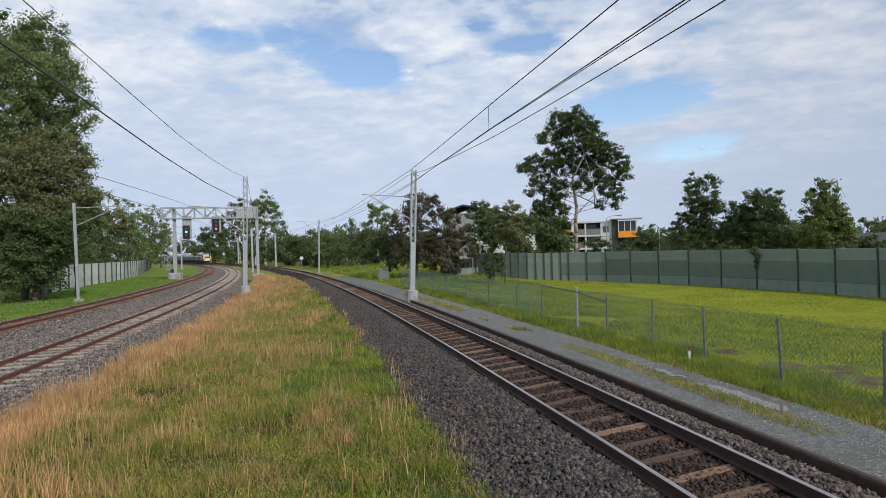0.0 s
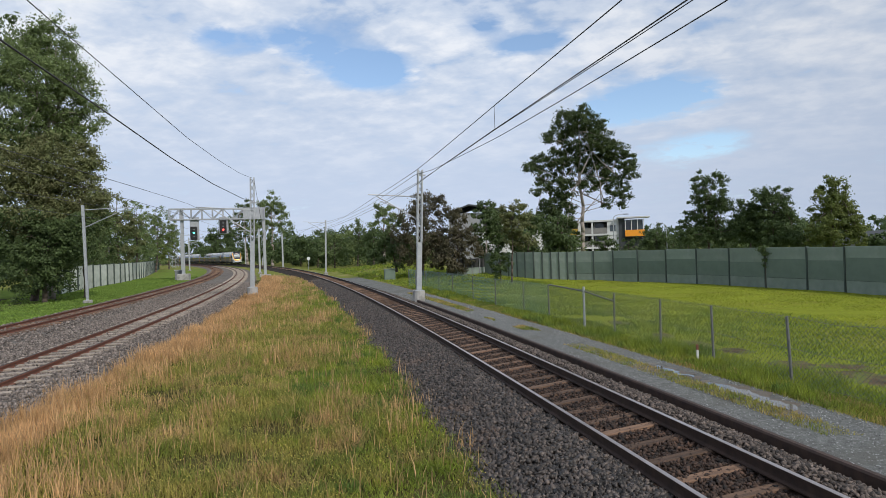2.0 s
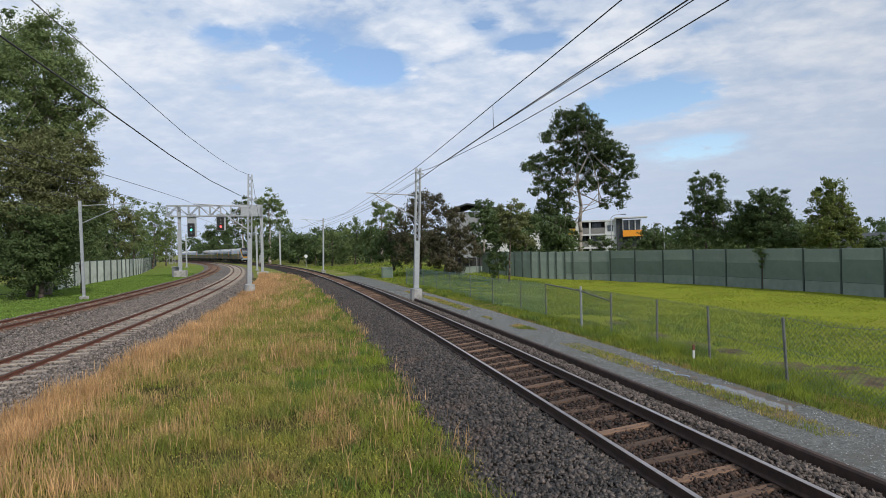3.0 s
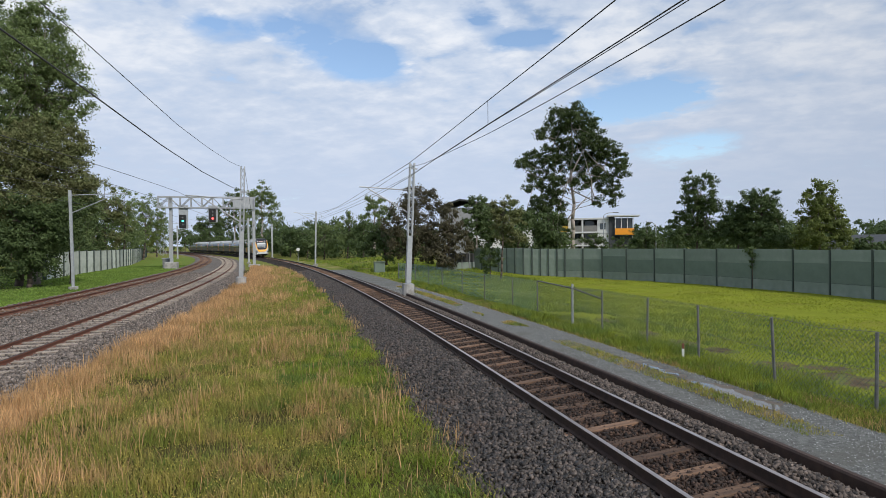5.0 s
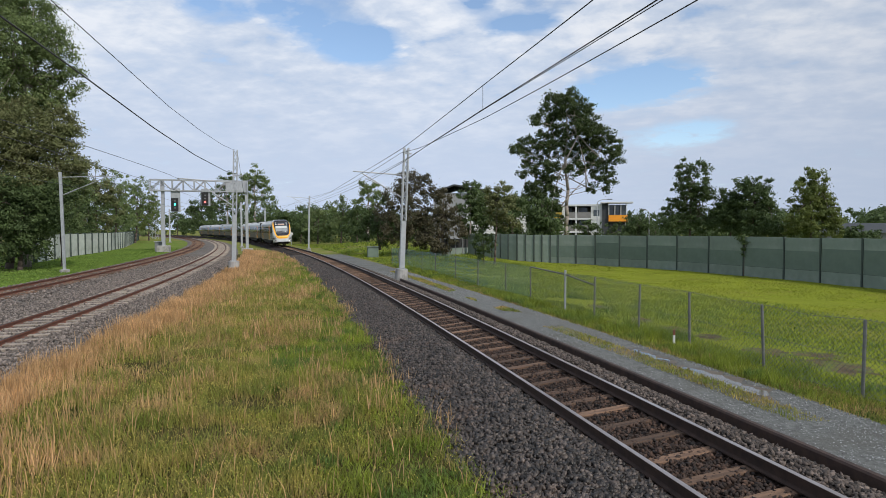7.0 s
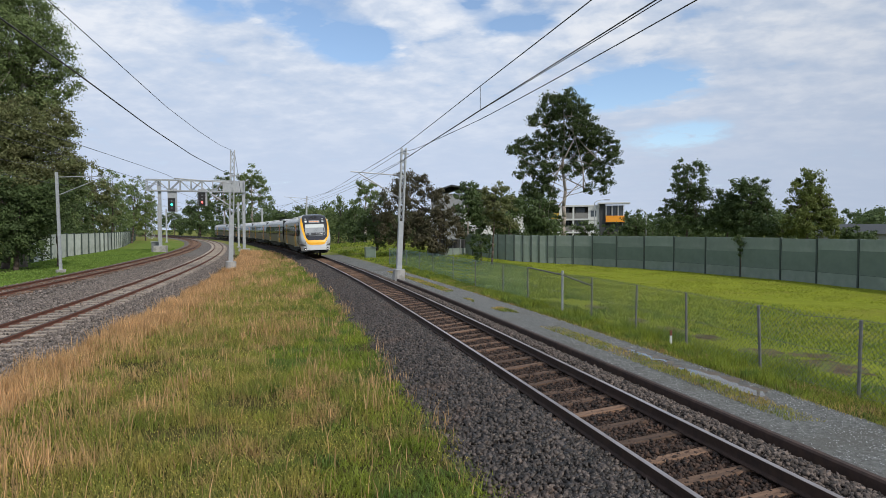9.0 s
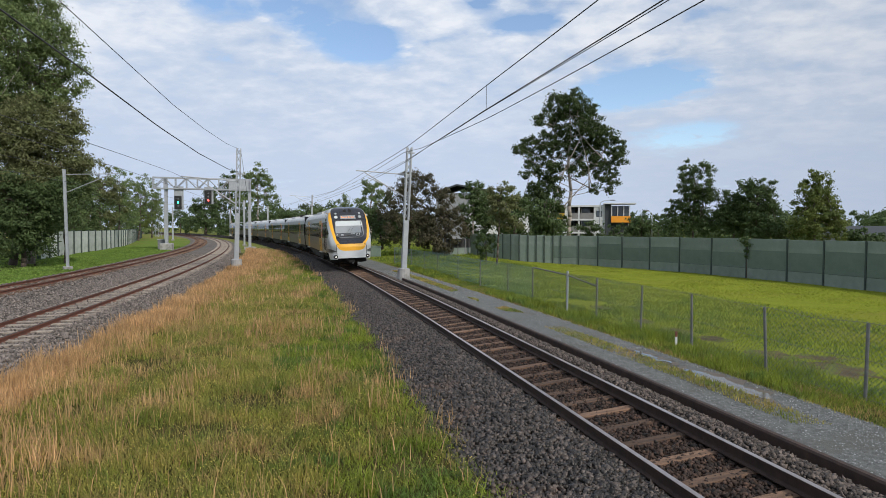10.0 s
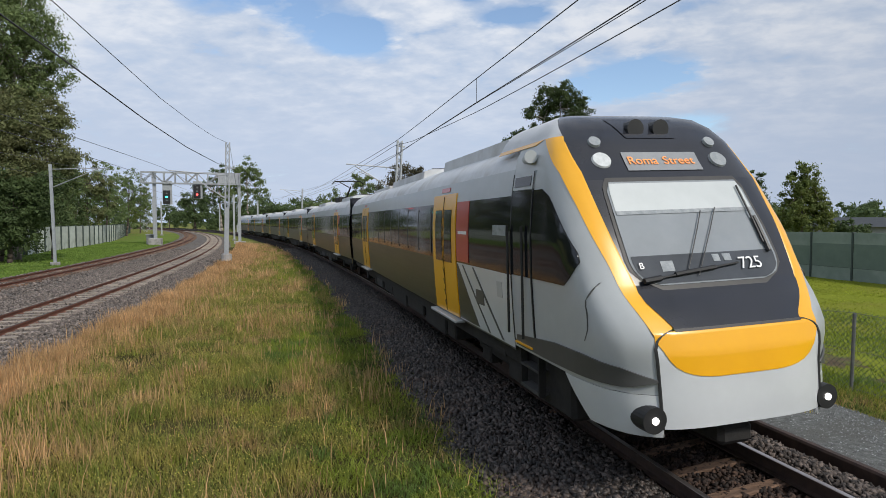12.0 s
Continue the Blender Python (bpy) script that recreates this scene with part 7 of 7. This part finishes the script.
M_PANE = mat("window_pane", (0.10, 0.12, 0.14), (0.08, 0.10, 0.12), 2, 0.08, spec=0.7)
M_RAILING = mat("grey_balcony_screen", (0.22, 0.215, 0.21), (0.18, 0.175, 0.17), 2, 0.7)


def apartment():
    a = math.degrees(math.atan2(99.6 - 103.0, 33.2 - 20.3))
    t = thing("apartment_building", 20.3, 103.0, -0.8, "white apartment block with balconies and an orange panel", "apartment building", "", a)
    part("wall", boxed(-0.4, 13.6, 2.2, 11, 0, 7.4), M_RENDER, t, "white rendered rear wall")
    for x0, x1 in ((-0.4, 0.3), (2.6, 3.4), (4.9, 5.2), (7.6, 9.5)):
        part("wall", boxed(x0, x1, 0, 2.2, 0, 7.6), M_RENDER, t, "white rendered fin wall")
    for z in (0.2, 2.6, 4.9, 7.3):
        part("floor_slab", boxed(-0.4, 9.5, -0.1, 2.2, z, z + 0.28), M_RENDER, t)
    for x0, x1 in ((0.3, 2.6), (3.4, 4.9), (5.2, 7.6)):
        for z in (0.5, 2.88, 5.18):
            part("balcony_recess", boxed(x0, x1, 2.05, 2.19, z, z + 2.1), M_SHADEIN, t)
            part("balcony_screen", boxed(x0 + 0.02, x1 - 0.02, -0.06, 0.0, z, z + 1.05), M_RAILING, t)
            w = part("window", boxed(x0 + 0.3, x1 - 0.6, 1.95, 2.04, z + 0.1, z + 1.9), M_PANE, t)
            part("frame", boxed(x0 + 0.22, x0 + 0.30, 1.93, 2.04, z + 0.05, z + 1.95), M_RENDER, w)
    part("awning", boxed(1.3, 2.6, -0.4, 0.0, 5.2, 6.2), mat("mustard_panel", (0.5, 0.33, 0.03), (0.4, 0.26, 0.03), 2, 0.7), t, "mustard balcony panel")
    w = part("window", boxed(8.1, 8.9, -0.03, 0.02, 5.6, 6.5), M_PANE, t)
    part("frame", boxed(8.02, 8.98, -0.02, 0.012, 5.52, 6.58), M_CHARCOAL, w)
    part("column", boxed(9.5, 10.5, -0.3, 2.2, 0, 7.75), M_CHARCOAL, t, "charcoal clad stair column")
    part("balcony_front", boxed(10.55, 13.7, -0.7, -0.5, 4.55, 5.65), M_ORANGE, t, "bright orange balcony front")
    part("balcony_floor", boxed(10.5, 13.7, -0.6, 2.2, 4.4, 4.55), M_CHARCOAL, t)
    part("glazing", boxed(10.5, 13.6, 1.9, 2.1, 4.55, 7.5), M_PANE, t, "tall corner glazing")
    for x in (10.6, 11.6, 12.6, 13.55):
        part("mullion", boxed(x - 0.06, x + 0.06, -0.6, -0.45, 5.65, 7.5), M_RENDER, t)
    part("roof", boxed(9.2, 14.6, -1.0, 3.0, 7.72, 7.92), M_RENDER, t, "thin white roof slab")
    part("lower_wall", boxed(10.5, 13.4, 0.2, 2.2, 0, 4.4), M_CHARCOAL, t)
    return t


apartment()


def grey_building():
    t = thing("grey_building", 0.0, 95.0, -0.8, "grey clad building with a low dark roof behind trees", "building", "", -4.0)
    part("wall", boxed(0, 8.6, 0, 12, 0, 9.2), M_GREYCLAD, t, "grey clad wall")
    part("wall", boxed(5.4, 8.65, -0.3, 0.0, 0, 8.3), M_RENDER, t, "white rendered bay")
    w = part("window", boxed(5.9, 7.6, -0.36, -0.31, 6.2, 7.4), M_PANE, t)
    part("frame", boxed(5.8, 5.9, -0.37, -0.31, 6.1, 7.5), M_CHARCOAL, w)
    bm = bmesh.new()
    rings = [[bm.verts.new((x, y, z)) for x, z in ((-0.8, 9.1), (3.4, 10.6), (9.3, 9.6), (9.3, 9.4), (3.4, 10.35), (-0.8, 8.95))] for y in (-0.9, 12.5)]
    for k in range(6):
        bm.faces.new((rings[0][k], rings[0][(k + 1) % 6], rings[1][(k + 1) % 6], rings[1][k]))
    bm.faces.new(rings[0]), bm.faces.new(rings[1][::-1])
    bmesh.ops.recalc_face_normals(bm, faces=bm.faces[:])
    part("roof", bm, M_CHARCOAL, t, "dark shallow metal roof")
    part("wing", boxed(8.7, 15.4, 1.0, 10, 0, 8.2), M_RENDER, t, "white side wing")
    part("wing_roof", boxed(8.5, 15.9, 0.4, 10.5, 8.2, 8.5), M_RENDER, t)
    for z in (3.0, 5.8):
        part("window", boxed(10.0, 14.4, 0.94, 0.99, z, z + 1.3), M_PANE, t)
    return t


grey_building()


def shed():
    t = thing("panel_fence", 0.7, 59.6, -0.4, "low grey-green panel fence with dark openings beside the trees", "fence", "", 30.0)
    part("wall", boxed(0, 3.6, 0, 2.2, 0, 1.0), M_WALLGREEN, t)
    # solid dark block in place of the shaded gap
    part("opening", boxed(0.05, 3.55, 0.12, 2.1, 1.0, 1.9), M_SHADEIN, t, "dark block painting the shade of the open upper part")
    for x in (0.0, 0.9, 1.8, 2.7, 3.5):
        part("post", boxed(x, x + 0.1, -0.02, 0.1, 0, 2.0), M_STEELDARK, t)
    return t


shed()


def house_roof():
    t = thing("distant_house", 50.0, 66.0, -0.8, "distant house with a low dark tiled roof", "house", "", -50.0)
    part("wall", boxed(-4, 4, -3, 3, 0, 2.9), M_GREYCLAD, t)
    bm = bmesh.new()
    v = [bm.verts.new(p) for p in ((-4.5, -3.5, 2.8), (4.5, -3.5, 2.8), (4.5, 3.5, 2.8), (-4.5, 3.5, 2.8), (-2.5, 0, 3.9), (2.5, 0, 3.9))]
    for f in ((0, 1, 5, 4), (1, 2, 5), (2, 3, 4, 5), (3, 0, 4), (0, 3, 2, 1)):
        bm.faces.new([v[i] for i in f])
    part("roof", bm, M_CHARCOAL, t)
    return t


house_roof()


# ---- street lamps, boxes and markers ----
def street_lamp(x, y, h, arm):
    t = thing("street_lamp", x, y, -0.8, "tall grey street lamp with a curved arm", "street lamp", "street lamps")
    part("pole", rodded((0, 0, 0), (0, 0, h - 0.6), 0.11, 10, 0.07), M_GALV, t)
    bm = bmesh.new()
    prev = Vector((0, 0, h - 0.6))
    for k in range(1, 7):
        a = radians(15 * k)
        q = Vector((arm * (1 - math.cos(a)), 0, h - 0.6 + 0.6 * math.sin(a)))
        rod(bm, prev, q, 0.05, n=8)
        prev = q
    part("arm", bm, M_GALV, t)
    part("lantern", boxed(arm - 0.1, arm + 0.8, -0.13, 0.13, h - 0.08, h + 0.06, 0.04), M_STEELDARK, t, "flat dark lantern")
    return t


street_lamp(26.0, 91.4, 8.0, 1.6)
street_lamp(33.4, 89.0, 6.3, -1.3)

box_ = thing("relay_cabinet", -6.48, 61.66, float(ground_z(-6.48, 61.66)) - 0.05, "small grey-green trackside relay cabinet", "cabinet", "", 15)
part("body", boxed(-0.55, 0.55, -0.35, 0.35, 0, 1.15, 0.02), M_WALLGREEN, box_)
part("door", boxed(-0.5, 0.5, -0.37, -0.351, 0.12, 1.08), M_WALLPATCH, box_)
part("lid", boxed(-0.62, 0.62, -0.42, 0.42, 1.15, 1.22), M_WALLGREEN, box_)

sign = thing("track_sign", -26.2, 106.8, -0.33, "small white round sign on a post by the track", "sign", "", 20)
part("post", rodded((0, 0, 0), (0, 0, 2.0), 0.05, 8), M_GALV, sign)
part("plate", rodded((0, -0.08, 2.05), (0, -0.05, 2.05), 0.32, 18), M_RENDER, sign)

stake = thing("marker_stake", 6.17, 14.65, float(ground_z(6.17, 14.65)), "white marker stake with a rusty red tip", "stake")
part("shaft", boxed(-0.025, 0.025, -0.02, 0.02, -0.05, 0.28), M_RENDER, stake)
part("tip", boxed(-0.026, 0.026, -0.021, 0.021, 0.28, 0.42), M_RUSTRED, stake)

tower = thing("radio_mast", -85.5, 178.0, -0.3, "distant slender lattice mast above the trees", "mast")
part("lattice", lattice(bmesh.new(), 0, 15.5, 0.9, 0.9, 14, 0.05), M_GALV, tower)

cab = thing("trackside_box", -36.2, 77.2, -0.34, "small dark trackside signal box", "signal box", "", 20)
part("body", boxed(-0.7, 0.3, -0.4, 0.4, 0, 1.3, 0.03), M_STEELDARK, cab)
part("lid", boxed(-0.78, 0.38, -0.48, 0.48, 1.3, 1.38), M_GALV, cab)


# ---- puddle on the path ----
# water base colour is lifted to stand in for bright reflected sky
M_WATER = mat("sky_paled_rain_water", (0.15, 0.14, 0.125), (0.10, 0.09, 0.075), 2, 0.03, spec=1.0)
M_MUD = mat("wet_mud", (0.10, 0.075, 0.05), (0.075, 0.055, 0.038), 5, 0.45, bump=0.3)


def puddle(y0, y1, u0, w, seed):
    rnd = random.Random(seed)
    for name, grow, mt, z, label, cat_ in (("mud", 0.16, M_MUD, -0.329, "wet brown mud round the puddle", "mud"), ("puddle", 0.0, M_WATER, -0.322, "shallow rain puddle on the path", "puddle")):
        n, L, R_ = 16, [], []
        for k in range(n + 1):
            y = y0 - grow + (y1 - y0 + 2 * grow) * k / n
            p, f, r = along(C_R, y)
            half = (w / 2 + grow) * math.sin(math.pi * min(max(k / n, 0.02), 0.98)) ** 0.6 * rnd.uniform(0.45, 1.35)
            c_ = u0 + rnd.uniform(-0.09, 0.09)
            L.append((p + r * (c_ - half)).to_tuple()[:2] + (z,))
            R_.append((p + r * (c_ + half)).to_tuple()[:2] + (z,))
        verts = L + R_
        faces = [(k, n + 1 + k, n + 2 + k, k + 1) for k in range(n)]
        tagged(raw(name, verts, faces, mt), label, cat_, "", "structure")


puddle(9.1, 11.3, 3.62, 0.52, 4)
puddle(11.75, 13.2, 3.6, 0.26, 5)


# ---- creeper on the barrier ----
def creeper():
    rng = np.random.default_rng(77)
    v, i, c = leaf_mesh(rng, [(0, 0, 1.9, 0.5, 0.3, 0.25), (0.1, 0, 1.4, 0.3, 0.2, 0.4), (0.1, 0, 0.8, 0.15, 0.12, 0.5)], 900, 0.06, 0.5, 0.2)
    t = thing("creeper", 21.75, 40.2, 0.0, "dark creeper hanging over the barrier", "climbing plant")
    ob = bulk("foliage", v, i, M_LEAFDARK)
    ob.parent = t
    part("stem", rodded((0.05, 0, -0.8), (0.1, 0, 1.8), 0.02), M_BARKDARK, t)


creeper()


# ---- the train's run ----
def build_line():
    ys = np.arange(-40.0, 420.0, 0.25)
    xs = cx_at(C_R, ys)
    s = np.concatenate([[0], np.cumsum(np.hypot(np.diff(xs), np.diff(ys)))])
    return ys, s - np.interp(0.0, ys, s)


LINE_Y, LINE_S = build_line()


def nose_at(t):
    """Metres of track from the eye's abeam point to the train's nose."""
    k = 12.0 - t
    return 5.5 + 15.5 * k + 0.30 * k * k


def track_point(s):
    p, f, r = along(C_R, float(np.interp(s, LINE_S, LINE_Y)))
    return p


def car_pose(t, offset, b0, b1, turn=0.0, shift=0.10):
    """Pose of a car whose centre lies offset behind the nose, on its two bogies b0 and b1 from the centre."""
    s = nose_at(t) + offset
    a, b = track_point(s - b0), track_point(s + b1)
    f = (a - b).normalized()
    f = Matrix.Rotation(radians(turn), 3, "Z") @ f
    right_far = Vector((-f.y, f.x, 0))          # towards the outer, higher rail
    c = radians(2.0)
    up = Vector((0, 0, 1)) * math.cos(c) - right_far * math.sin(c)
    x = f.cross(up)
    o = a.lerp(b, b0 / (b0 + b1)) + Vector((0, 0, CANT / 2)) + right_far * shift
    m = Matrix((x, f, up)).transposed().to_4x4()
    m.translation = o
    return m


def motions():
    times = [k * 0.5 for k in range(25)]
    for car, offset in CARS:
        walk(car, [(t, car_pose(t, offset, 7.4, 7.4, *((-1.0, -0.03) if car is CARS[0][0] else ()))) for t in times])


motions()
